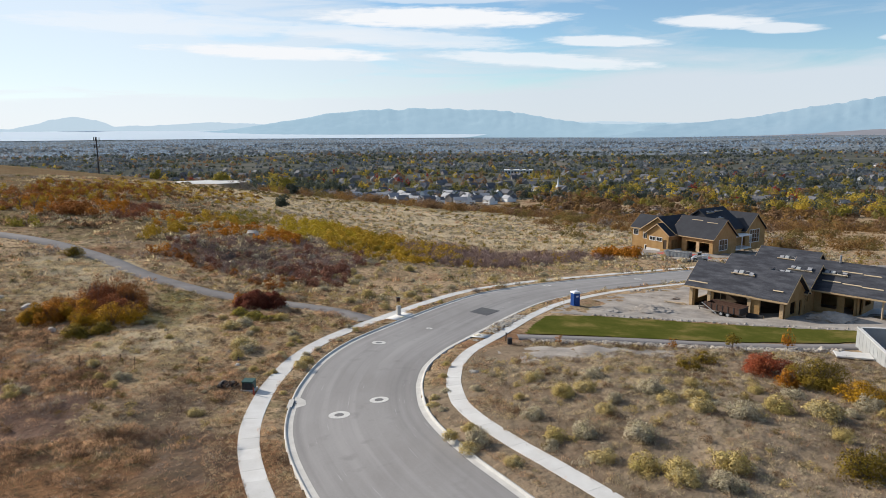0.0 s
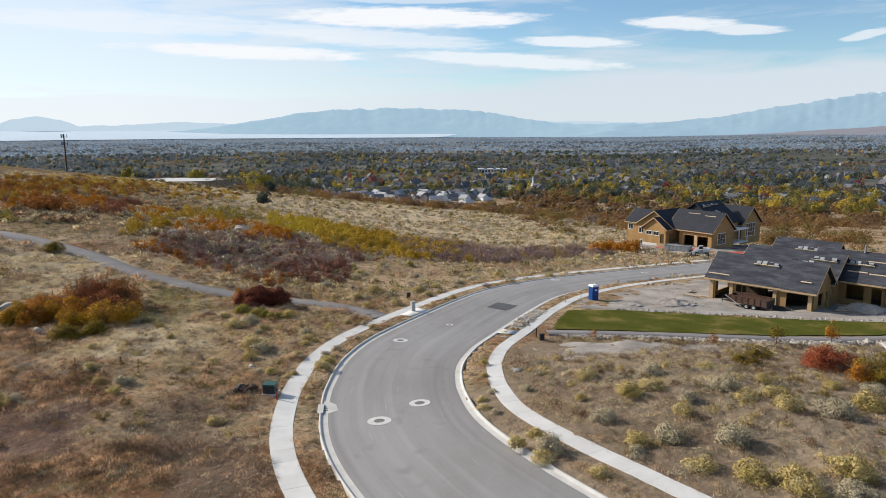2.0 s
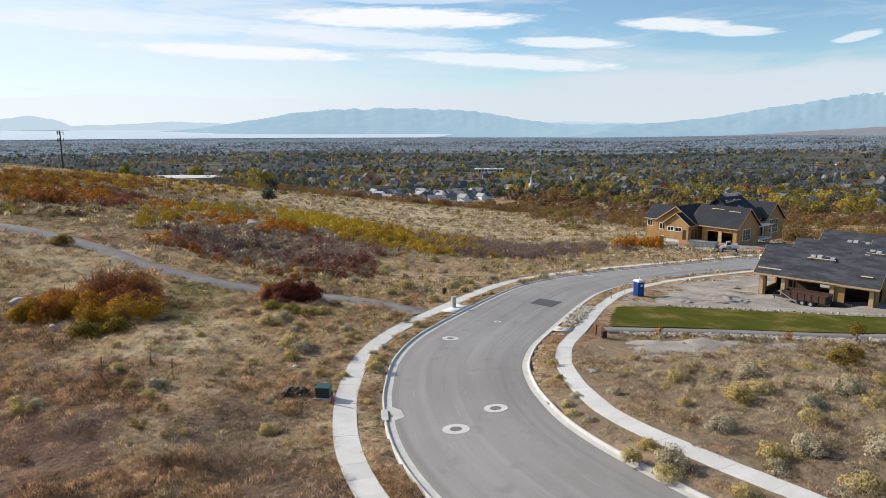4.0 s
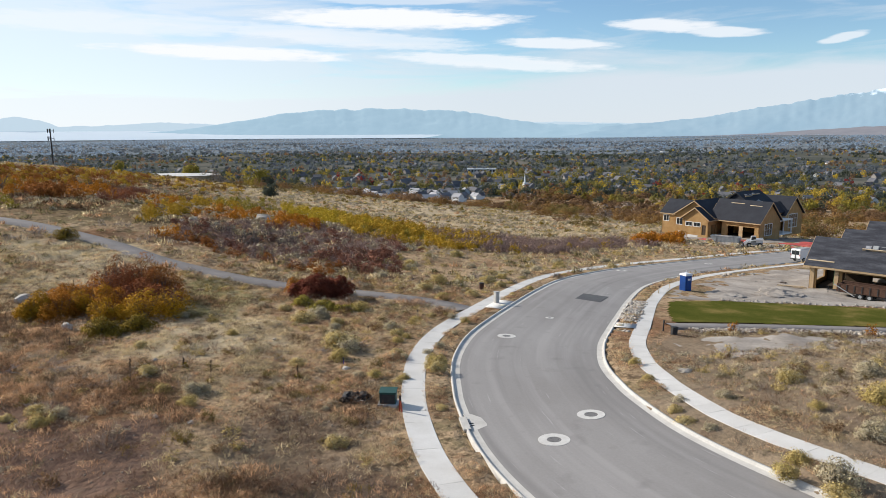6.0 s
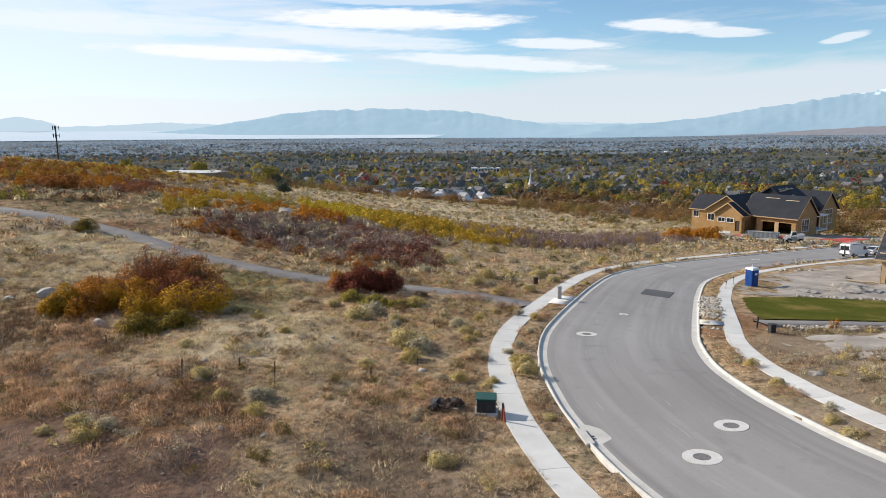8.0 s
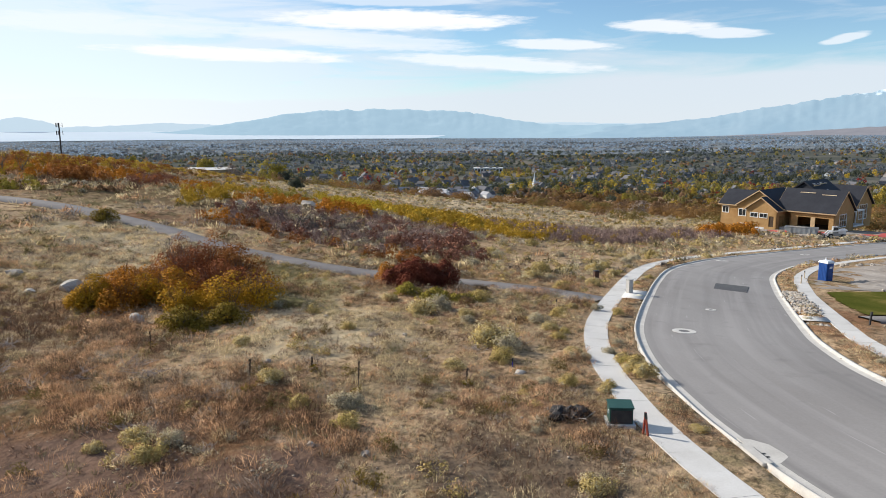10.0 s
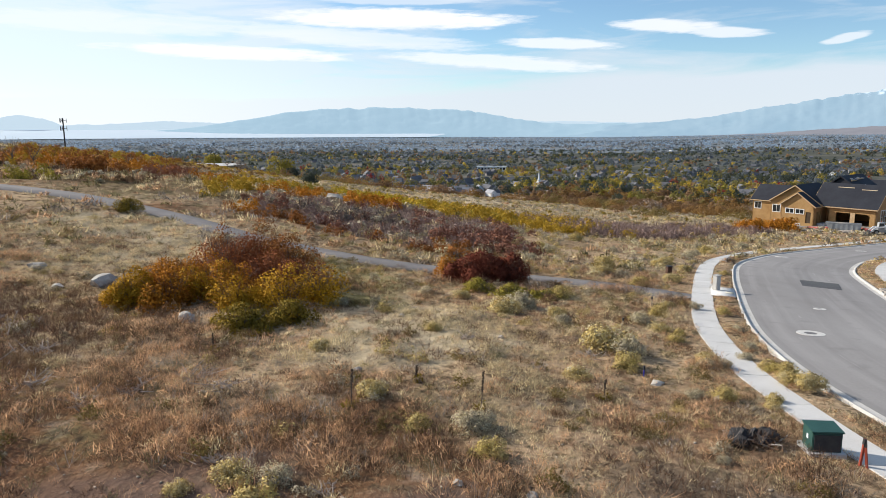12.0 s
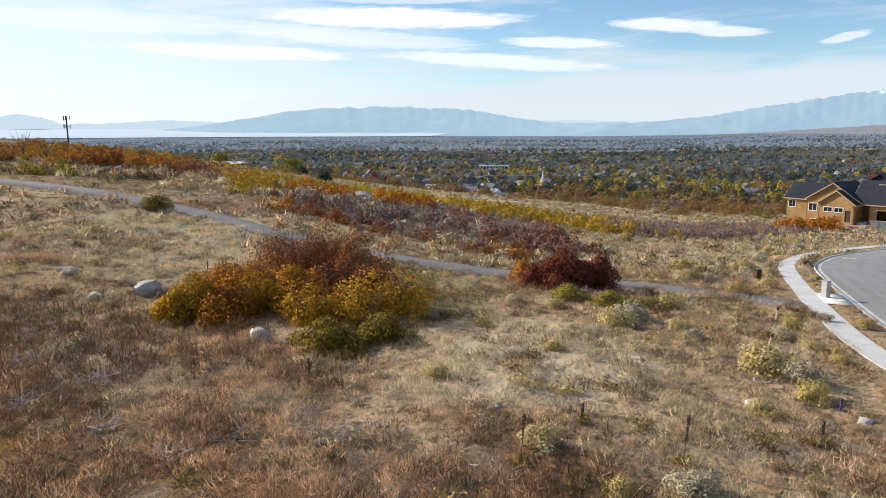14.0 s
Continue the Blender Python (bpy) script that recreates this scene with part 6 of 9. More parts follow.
HOUSE_WALL = material("far_wall", [(0.16, 0.145, 0.135), (0.36, 0.33, 0.31)], 0.02, 0.8)
HOUSE_ROOF = material("far_roof", [(0.06, 0.06, 0.07), (0.19, 0.19, 0.205)], 0.02, 0.8)
PALE_ROOF = material("pale_roof", [(0.25, 0.25, 0.267), (0.4, 0.4, 0.419)], 0.03, 0.6)
WHITE_WALL = material("white_wall", [(0.75, 0.75, 0.74), (0.8, 0.8, 0.79)], 0.1, 0.7)


def gable_house(x, y, turn, w, d, h, parent=None):
    """Vertices and faces of a simple far house: walls and roof apart."""
    t = radians(turn)
    c, s = math.cos(t), math.sin(t)
    z = height(x, y) - 1.0
    P = lambda a, b, e: (x + a * c - b * s, y + a * s + b * c, z + e)
    H = h + 1
    R = H + w * 0.42
    wall = ([P(-w / 2, -d / 2, 0), P(w / 2, -d / 2, 0), P(w / 2, d / 2, 0), P(-w / 2, d / 2, 0), P(-w / 2, -d / 2, H), P(w / 2, -d / 2, H), P(w / 2, d / 2, H), P(-w / 2, d / 2, H), P(0, -d / 2, R), P(0, d / 2, R)],
            [(0, 1, 5, 8, 4), (2, 3, 7, 9, 6), (1, 2, 6, 5), (3, 0, 4, 7)])
    o = 0.5
    k = w * 0.42 / (w / 2)
    roof = ([P(-w / 2 - o, -d / 2 - o, H - o * k + 0.2), P(0, -d / 2 - o, R + 0.2), P(w / 2 + o, -d / 2 - o, H - o * k + 0.2), P(-w / 2 - o, d / 2 + o, H - o * k + 0.2), P(0, d / 2 + o, R + 0.2), P(w / 2 + o, d / 2 + o, H - o * k + 0.2),
             P(-w / 2 - o, -d / 2 - o, H - o * k), P(0, -d / 2 - o, R), P(w / 2 + o, -d / 2 - o, H - o * k), P(-w / 2 - o, d / 2 + o, H - o * k), P(0, d / 2 + o, R), P(w / 2 + o, d / 2 + o, H - o * k)],
            [(0, 1, 4, 3), (1, 2, 5, 4), (6, 9, 10, 7), (7, 10, 11, 8), (0, 6, 7, 1), (1, 7, 8, 2), (3, 4, 10, 9), (4, 5, 11, 10), (0, 3, 9, 6), (2, 8, 11, 5)])
    return wall, roof


def far_houses():
    rng = np.random.default_rng(202)
    groups = {"walls": ([], [], HOUSE_WALL), "roofs": ([], [], HOUSE_ROOF), "whites": ([], [], WHITE_WALL)}

    def add(key, geo):
        v, f, _ = groups[key]
        n = len(v)
        v.extend(geo[0])
        f.extend([tuple(i + n for i in q) for q in geo[1]])

    for _ in range(820):
        r = math.sqrt(rng.uniform(920**2, 3300**2)) if rng.uniform() < 0.6 else rng.uniform(930, 1500)
        a = radians(rng.uniform(-40, 41))
        s = 1.0 if r < 1600 else 0.75
        wall, roof = gable_house(-10 + math.sin(a) * r, 10 + math.cos(a) * r, rng.uniform(0, 180), rng.uniform(7, 11) * s, rng.uniform(9, 16) * s, rng.uniform(2.5, 4.5) * s)
        add("walls" if rng.uniform() < (0.88 if r < 1500 else 0.97) else "whites", wall)
        add("roofs", roof)
    for key, label in (("walls", "tan walls of far houses across the valley"), ("roofs", "dark roofs of far houses across the valley"), ("whites", "white walls of far houses across the valley")):
        v, f, m = groups[key]
        tagged(mesh_object("far_houses", v, f, m), label, "houses", kind="stuff")
    # the nearest houses of the town, below the crest
    for n in range(58):
        a = radians(-11.5 + (n % 29) * 0.62 + rng.uniform(-0.25, 0.25))
        r = (845 if n < 29 else 915) + rng.uniform(-30, 30)
        x, y = -10 + math.sin(a) * r, 10 + math.cos(a) * r
        e = tagged(new("house"), ("grey gabled house with a steep dark roof in the town", "white gabled house with a grey roof in the town")[min(n % 3, 1)], "house", "houses of the town")
        turn = rng.uniform(0, 180)
        wall, roof = gable_house(x, y, turn, rng.uniform(7, 10), rng.uniform(11, 16), rng.uniform(4.0, 6.5))
        mesh_object("wall", wall[0], wall[1], WHITE_WALL if n % 3 else HOUSE_WALL, e)
        mesh_object("roof", roof[0], roof[1], (HOUSE_ROOF, PALE_ROOF, PALE_ROOF)[n % 3], e)
        wall, roof = gable_house(x + 5 * math.cos(radians(turn)), y + 5 * math.sin(radians(turn)), turn + 90, 7, 12, 4.5)
        mesh_object("wing", wall[0], wall[1], WHITE_WALL if n % 3 else HOUSE_WALL, e)
        mesh_object("wing_roof", roof[0], roof[1], HOUSE_ROOF, e)


far_houses()


def land_z(x, y):
    return height(x, y) + 0.07 + float(relief(np.array([x]), np.array([y]))[0])
# ---- building materials ----
OSB = material("wood_sheathing", [(0.31, 0.175, 0.065), (0.39, 0.235, 0.095), (0.45, 0.285, 0.13)], 0.6, 0.8, 0.2, (7.0, 0.12))
OSB_DULL = material("wood_trim", [(0.45, 0.31, 0.17), (0.55, 0.40, 0.24)], 1.0, 0.8, 0.1)
FELT = material("black_roof_felt", [(0.015, 0.0163, 0.0234), (0.0275, 0.03, 0.039)], 0.5, 0.65, 0.1, (3.0, 0.15))
SHINGLE = material("grey_shingle", [(0.0272, 0.0289, 0.0361), (0.051, 0.0527, 0.0636), (0.0935, 0.0969, 0.11)], 0.8, 0.9, 0.4, (6.0, 0.3), stretch=(0.5, 2.2, 1))
WHITE_TRIM = material("white_frame", [(0.72, 0.72, 0.70), (0.78, 0.78, 0.76)], 2.0, 0.5)
# Dark brown with the shade of open interiors put into its colour.
DARK_INSIDE = material("interior_shade", [(0.055, 0.0385, 0.0248), (0.088, 0.0605, 0.0385)], 1.0, 0.9)
PALE_WRAP = material("pale_bundle", [(0.16, 0.16, 0.175), (0.42, 0.42, 0.44)], 3.0, 0.6)
LUMBER = material("lumber", [(0.50, 0.38, 0.24), (0.60, 0.47, 0.32)], 2.0, 0.8, per_object=0.12)
GREEN_PAINT = material("green_metal", [(0.0263, 0.075, 0.0638), (0.0375, 0.0975, 0.0825)], 2.0, 0.5, 0.1, (20.0, 0.1))
GREEN_SHEET = material("green_sheathing", [(0.02, 0.14, 0.08), (0.03, 0.18, 0.1)], 1.0, 0.7)
BLUE_PLASTIC = material("blue_plastic", [(0.012, 0.06, 0.24), (0.016, 0.075, 0.29)], 2.0, 0.45, 0.05)
WHITE_PLASTIC = material("white_plastic", [(0.72, 0.73, 0.75), (0.78, 0.79, 0.8)], 2.0, 0.5)
GREY_METAL = material("grey_metal", [(0.30, 0.31, 0.31), (0.42, 0.43, 0.43)], 1.5, 0.55, 0.1, (10.0, 0.1))
PALE_METAL = material("pale_grey_metal", [(0.40, 0.385, 0.36), (0.52, 0.50, 0.47)], 2.0, 0.6, 0.1, (10.0, 0.12))
DARK_METAL = material("dark_metal", [(0.03, 0.03, 0.033), (0.06, 0.058, 0.055)], 3.0, 0.6)
RUSTY = material("rusty_steel", [(0.07, 0.035, 0.025), (0.13, 0.07, 0.045)], 2.0, 0.8, 0.2, (12.0, 0.2))
RUBBER = material("rubber", [(0.018, 0.018, 0.018), (0.03, 0.03, 0.03)], 4.0, 0.8)
RED_PAINT = material("red_paint", [(0.30, 0.05, 0.03), (0.38, 0.09, 0.05)], 3.0, 0.6)
RED_SHEET = material("red_fabric", [(0.45, 0.06, 0.055), (0.55, 0.12, 0.09)], 0.8, 0.8, 0.3, (4.0, 0.15))
BLACK_FABRIC = material("black_fabric", [(0.015, 0.014, 0.014), (0.05, 0.045, 0.045)], 2.0, 0.7, 0.3)
ROCK = material("pale_rock", [(0.314, 0.275, 0.234), (0.47, 0.427, 0.369)], 1.8, 0.9, 0.5, (9.0, 0.15), per_object=0.12)
WHITE_ROCK = material("white_rock", [(0.451, 0.405, 0.344), (0.647, 0.589, 0.521)], 2.0, 0.85, 0.4)
BARK = material("bark", [(0.10, 0.075, 0.055), (0.17, 0.13, 0.10)], 4.0, 0.9, 0.4)
BLUE_TAPE = material("blue_tape", [(0.05, 0.05, 0.35), (0.08, 0.08, 0.42)], 4.0, 0.6)


def glass_material(name, tint):
    m = bpy.data.materials.new(name)
    m.use_nodes = True
    b = m.node_tree.nodes["Principled BSDF"]
    b.inputs["Base Color"].default_value = (*tint, 1)
    b.inputs["Roughness"].default_value = 0.06
    b.inputs["Specular IOR Level"].default_value = 0.6
    return m


GLASS = glass_material("dark_glass", (0.02, 0.025, 0.03))


# ---- part builders ----
def part(name, bm, mat, parent, label=""):
    me = bpy.data.meshes.new(name)
    bm.normal_update()
    bm.to_mesh(me)
    bm.free()
    me.materials.append(mat)
    ob = new(name, me)
    ob.parent = parent
    return tagged(ob, label) if label else ob


def add_box(bm, x0, y0, z0, x1, y1, z1, m=None):
    vs = [bm.verts.new((m @ Vector(p)) if m else p) for p in ((x0, y0, z0), (x1, y0, z0), (x1, y1, z0), (x0, y1, z0), (x0, y0, z1), (x1, y0, z1), (x1, y1, z1), (x0, y1, z1))]
    for f in ((0, 3, 2, 1), (4, 5, 6, 7), (0, 1, 5, 4), (1, 2, 6, 5), (2, 3, 7, 6), (3, 0, 4, 7)):
        bm.faces.new([vs[i] for i in f])
    return vs


def box(name, x0, y0, z0, x1, y1, z1, mat, parent, label="", bevel=0.0, m=None):
    bm = bmesh.new()
    add_box(bm, x0, y0, z0, x1, y1, z1, m)
    if bevel:
        bmesh.ops.bevel(bm, geom=list(bm.edges), offset=bevel, segments=2, affect="EDGES")
    return part(name, bm, mat, parent, label)


def prism(name, poly, axis, a, b, mat, parent, label="", bevel=0.0):
    """An outline in two axes drawn out along the third from a to b. axis: the long one."""
    bm = bmesh.new()
    put = {"x": lambda p, t: (t, p[0], p[1]), "y": lambda p, t: (p[0], t, p[1]), "z": lambda p, t: (p[0], p[1], t)}[axis]
    lo = [bm.verts.new(put(p, a)) for p in poly]
    hi = [bm.verts.new(put(p, b)) for p in poly]
    bm.faces.new(lo), bm.faces.new(hi[::-1])
    for i in range(len(poly)):
        j = (i + 1) % len(poly)
        bm.faces.new((lo[j], lo[i], hi[i], hi[j]))
    bmesh.ops.recalc_face_normals(bm, faces=bm.faces)
    if bevel:
        bmesh.ops.bevel(bm, geom=list(bm.edges), offset=bevel, segments=2, affect="EDGES")
    return part(name, bm, mat, parent, label)


def rod(name, p, q, r, mat, parent, label="", sides=8, r2=None):
    bm = bmesh.new()
    d = Vector(q) - Vector(p)
    m = Matrix.Translation((Vector(p) + Vector(q)) / 2) @ d.to_track_quat("Z", "Y").to_matrix().to_4x4()
    bmesh.ops.create_cone(bm, cap_ends=True, segments=sides, radius1=r, radius2=r if r2 is None else r2, depth=d.length, matrix=m)
    return part(name, bm, mat, parent, label)


def wall(name, parent, p, q, z0, z1, openings=(), gable=None, thick=0.2, mat=None, label="", z0b=None):
    """A sheathed wall from p to q (its outer face), with openings (from, to, sill, head) cut right through; gable: apex (along, z)."""
    p, q = Vector((*p, 0)), Vector((*q, 0))
    L = (q - p).length
    d = (q - p) / L
    nrm = Vector((-d.y, d.x, 0))                # inwards when the wall runs to the right seen from outside
    bm = bmesh.new()
    xs = sorted({0.0, L, *[v for o in openings for v in o[:2]]})
    zs = sorted({z0, z1, *[v for o in openings for v in o[2:4]]})
    for a, b in zip(xs, xs[1:]):
        for c, e in zip(zs, zs[1:]):
            if any(o[0] <= a and b <= o[1] and o[2] <= c and e <= o[3] for o in openings):
                continue
            vs = []
            for z in (c, e):
                for s, t in ((a, 0), (b, 0), (b, thick), (a, thick)):
                    vs.append(bm.verts.new(p + d * s + nrm * t + Vector((0, 0, z))))
            for f in ((0, 3, 2, 1), (4, 5, 6, 7), (0, 1, 5, 4), (1, 2, 6, 5), (2, 3, 7, 6), (3, 0, 4, 7)):
                bm.faces.new([vs[i] for i in f])
    if gable:
        tri = [(0, z1), (L, z1), gable]
        lo = [bm.verts.new(p + d * s + Vector((0, 0, z))) for s, z in tri]
        hi = [bm.verts.new(p + d * s + nrm * thick + Vector((0, 0, z))) for s, z in tri]
        bm.faces.new(lo), bm.faces.new(hi[::-1])
        for i in range(3):
            bm.faces.new((lo[(i + 1) % 3], lo[i], hi[i], hi[(i + 1) % 3]))
    bmesh.ops.remove_doubles(bm, verts=bm.verts, dist=0.001)
    return part(name, bm, mat or OSB, parent, label)


def slope(name, parent, corners, mat, thick=0.16, label=""):
    """One roof slope: four corners of its top, with the thickness of the deck below."""
    bm = bmesh.new()
    c = [Vector(v) for v in corners]
    n = (c[1] - c[0]).cross(c[3] - c[0]).normalized()
    if n.z < 0:
        n = -n
    top = [bm.verts.new(v) for v in c]
    low = [bm.verts.new(v - n * thick) for v in c]
    bm.faces.new(top), bm.faces.new(low[::-1])
    k = len(c)
    for i in range(k):
        bm.faces.new((top[i], low[i], low[(i + 1) % k], top[(i + 1) % k]))
    bmesh.ops.recalc_face_normals(bm, faces=bm.faces)
    return part(name, bm, mat, parent, label)


def gable_roof(parent, x0, x1, y0, y1, zr, k, mat, axis="x", name="roof", ends=(True, True), trim=None):
    """Two slopes that fall at k from a ridge in the middle, and bargeboards."""
    trim = trim or OSB_DULL
    if axis == "x":
        ym = (y0 + y1) / 2
        ze = zr - k * (y1 - y0) / 2
        a = slope(name, parent, [(x0, y0, ze), (x1, y0, ze), (x1, ym, zr), (x0, ym, zr)], mat)
        b = slope(name, parent, [(x0, ym, zr), (x1, ym, zr), (x1, y1, ze), (x0, y1, ze)], mat)
        for x in [v for v, on in zip((x0 - 0.04, x1), ends) if on]:
            prism("bargeboard", [(y0, ze - 0.28), (ym, zr - 0.28), (y1, ze - 0.28), (y1, ze - 0.02), (ym, zr - 0.02), (y0, ze - 0.02)], "x", x, x + 0.04, trim, parent)
        box("fascia", x0, y0 - 0.04, ze - 0.24, x1, y0, ze - 0.02, trim, parent)
    else:
        xm = (x0 + x1) / 2
        ze = zr - k * (x1 - x0) / 2
        a = slope(name, parent, [(x0, y0, ze), (xm, y0, zr), (xm, y1, zr), (x0, y1, ze)], mat)
        b = slope(name, parent, [(xm, y0, zr), (x1, y0, ze), (x1, y1, ze), (xm, y1, zr)], mat)
        prism("bargeboard", [(x0, ze - 0.28), (xm, zr - 0.28), (x1, ze - 0.28), (x1, ze - 0.02), (xm, zr - 0.02), (x0, ze - 0.02)], "y", y0 - 0.04, y0, trim, parent)
        box("fascia", x1, y0, ze - 0.24, x1 + 0.04, y1, ze - 0.02, trim, parent)
    return a, b


def window(parent, m, w, h, bars=(1, 1), label=""):
    """A white-framed window that faces -y of the pose m, its lower left corner at the origin."""
    f = 0.13
    win = tagged(new("window"), label) if label else new("window")
    win.parent = parent
    win.matrix_basis = m
    bm = bmesh.new()
    for x0, z0, x1, z1 in ((-f, -f, w + f, 0), (-f, h, w + f, h + f), (-f, 0, 0, h), (w, 0, w + f, h)):
        add_box(bm, x0, -0.05, z0, x1, 0.1, z1)
    part("frame", bm, WHITE_TRIM, win)
    for i in range(1, bars[0]):
        box("mullion", w * i / bars[0] - 0.03, -0.02, 0, w * i / bars[0] + 0.03, 0.06, h, WHITE_TRIM, win)
    for j in range(1, bars[1]):
        box("mullion", 0, -0.015, h * j / bars[1] - 0.025, w, 0.055, h * j / bars[1] + 0.025, WHITE_TRIM, win)
    for i in range(bars[0]):
        box("pane", w * i / bars[0] + 0.03 * (i > 0), 0.02, 0, w * (i + 1) / bars[0] - 0.03 * (i < bars[0] - 1), 0.035, h, GLASS, win)
    return win


def on_slope(x, y, z, k, turn=0):
    """The pose of a thing on a slope that rises towards +y, or turned from there."""
    return pose(x, y, z, math.degrees(math.atan(k)), 0, turn)


def shingle_stack(house_m, x, y, z, k, n, label, turn=0):
    """Bundles of shingles on a bracket board, laid on a roof."""
    e = tagged(new("shingle_bundle_stack"), label, "shingles", "shingle stacks on the roofs")
    e.matrix_basis = house_m @ on_slope(x, y, z, k, turn)
    rng = random.Random(int(x * 10 + n))
    for i in range(n):
        dx = (i % 4) * 0.75 - 1.1
        box("shingle_pack", dx, -0.2 + rng.uniform(-0.1, 0.1), 0.05 + (i // 4) * 0.16, dx + 0.62, 0.28 + rng.uniform(-0.06, 0.1), 0.15 + (i // 4) * 0.13, (PALE_WRAP, GREY_METAL, SHINGLE)[(i + n) % 3], e, bevel=0.03, m=pose(0, 0, 0, 0, 0, rng.uniform(-9, 9)))
    box("board", -1.4, -0.35, 0, 1.9, -0.25, 0.25, LUMBER, e)
    return e


def batten(parent, x0, x1, y, zr, ym, k, name="batten"):
    """A pale plank nailed on a front slope."""
    z = zr - k * (ym - y)
    return box(name, x0, 0, 0.0, x1, 0.16, 0.07, LUMBER, parent, m=pose(0, y, z, math.degrees(math.atan(k)), 0, 0))


# ---- the farther house ----
def house_far():
    M = pose(65.1, 167.2, 0, 0, 0, -55)
    h = tagged(new("house"), "half-built house with tan wood sheathing and black felt roofs", "house", "houses under construction")
    h.matrix_basis = M
    zb = -10.9
    low = -13.6
    K = 0.86
    # garage block
    wall("wall", h, (-9.0, 0), (0, 0), zb - 1, -7.2, [(1.5, 4.3, zb - 0.01, -8.4), (5.1, 7.9, zb - 0.01, -8.4)])
    wall("wall", h, (0, 0), (0, 9.4), zb - 1, -7.2, [(2.4, 5.6, -10.2, -7.7)], gable=(4.7, -3.2))
    wall("wall", h, (0, 9.4), (-12, 9.4), zb - 1, -7.2)
    wall("wall", h, (-9.0, 9.4), (-9.0, 0), zb - 1, -7.2, [(4, 7, zb, -8.4)])
    # dark bare floor, coloured deeper still for the shade within
    box("floor_slab", -9, 0.2, zb - 0.6, -0.2, 9.2, zb, DARK_INSIDE, h, "dark bare garage floor, deepened for interior shade")
    box("pilaster", -4.75, -0.06, zb, -3.85, 0.0, -8.3, OSB_DULL, h)
    gable_roof(h, -12.5, 0.45, -0.55, 9.95, -2.75, K, FELT)
    window(h, pose(0.02, 2.4, -10.2, 0, 0, 90), 3.2, 2.5, (3, 2), "large white-framed window in the gable")
    for x0, x1, y in ((-4.3, -1.4, 3.4), (-9.0, -5.8, 3.7)):
        batten(h, x0, x1, y, -2.75, 4.7, K)
    # porch recess between garage and front wing
    wall("wall", h, (-10.5, 2.6), (-9.0, 2.6), zb - 1, -6.2, [(0.3, 1.2, zb, -8.6)])
    box("porch_floor", -10.5, -1.5, zb - 0.6, -9.0, 2.6, zb, CONCRETE, h)
    # front wing with the small gable
    wall("wall", h, (-17.4, -3.0), (-10.6, -3.0), low, -7.1, [(1.0, 2.6, -9.0, -8.15), (3.1, 4.7, -9.0, -8.15), (5.15, 6.2, zb, -8.6)], gable=(3.4, -4.9))
    wall("wall", h, (-10.6, -3.0), (-10.6, 4.0), low, -7.1, [(1.2, 3.4, zb, -8.5)])
    wall("wall", h, (-17.4, -0.5), (-17.4, -3.0), low, -7.1)
    gable_roof(h, -17.9, -10.1, -3.5, 5.0, -4.55, 0.72, FELT, "y")
    for x in (-16.4, -14.3):
        window(h, pose(x, -3.02, -9.0), 1.6, 0.85, (2, 1), "low white-framed window")
    # dark brown panel fills the doorway
    box("door_panel", -12.2, -2.9, zb, -11.25, -2.84, -8.6, DARK_INSIDE, h)
    box("foundation_wall", -17.44, -3.06, low, -13.2, -2.98, -11.1, CONCRETE, h)
    # wide gable behind it
    wall("wall", h, (-21.0, -0.5), (-10.6, -0.5), low, -6.9, [(0.5, 2.1, -9.3, -7.85), (1.1, 2.3, -12.4, -11.1)], gable=(5.2, -3.6))
    wall("wall", h, (-21.0, 2.4), (-21.0, -0.5), low, -6.9)
    gable_roof(h, -21.5, -10.1, -1.0, 10.0, -3.25, 0.66, FELT, "y")
    window(h, pose(-20.5, -0.52, -9.3), 1.6, 1.45, (2, 1), "white-framed window")
    window(h, pose(-19.9, -0.52, -12.4), 1.2, 1.3, (2, 1), "white-framed basement window")
    # left wing
    wall("wall", h, (-26.6, 2.4), (-21.0, 2.4), low, -7.1, [(0.5, 1.9, -9.2, -7.85)])
    wall("wall", h, (-26.6, 9.8), (-26.6, 2.4), low, -7.1, gable=(3.7, -4.4))
    wall("wall", h, (-12.0, 9.8), (-26.6, 9.8), low, -7.1)
    gable_roof(h, -27.1, -15.0, 1.9, 10.3, -4.0, 0.78, FELT)
    window(h, pose(-26.1, 2.38, -9.2), 1.4, 1.35, (2, 1), "white-framed window")
    # high rear block and back gable
    wall("wall", h, (-4.4, 9.4), (-4.4, 19.0), zb - 1, -6.4, [(4.0, 6.0, -9.5, -7.6)])
    wall("wall", h, (-4.4, 19.0), (-17.0, 19.0), zb - 1, -6.4)
    wall("wall", h, (-17.0, 19.0), (-17.0, 9.4), zb - 1, -6.4)
    wall("wall", h, (-17.0, 9.0), (-4.4, 9.0), -6.9, -6.4, gable=(6.3, -1.9), mat=FELT)
    gable_roof(h, -17.5, -3.9, 8.6, 19.6, -1.45, 0.72, FELT, "y", trim=FELT)
    box("porch_deck", -4.3, 10.2, zb - 0.4, -1.4, 18.6, zb - 0.1, WHITE_TRIM, h, "white porch deck")
    box("porch_beam", -4.3, 10.2, -8.0, -1.4, 18.6, -7.75, WHITE_TRIM, h, "white porch beam")
    for y in (10.5, 14.4, 18.3):
        box("porch_post", -1.65, y - 0.1, zb - 0.1, -1.45, y + 0.1, -8.0, WHITE_TRIM, h)
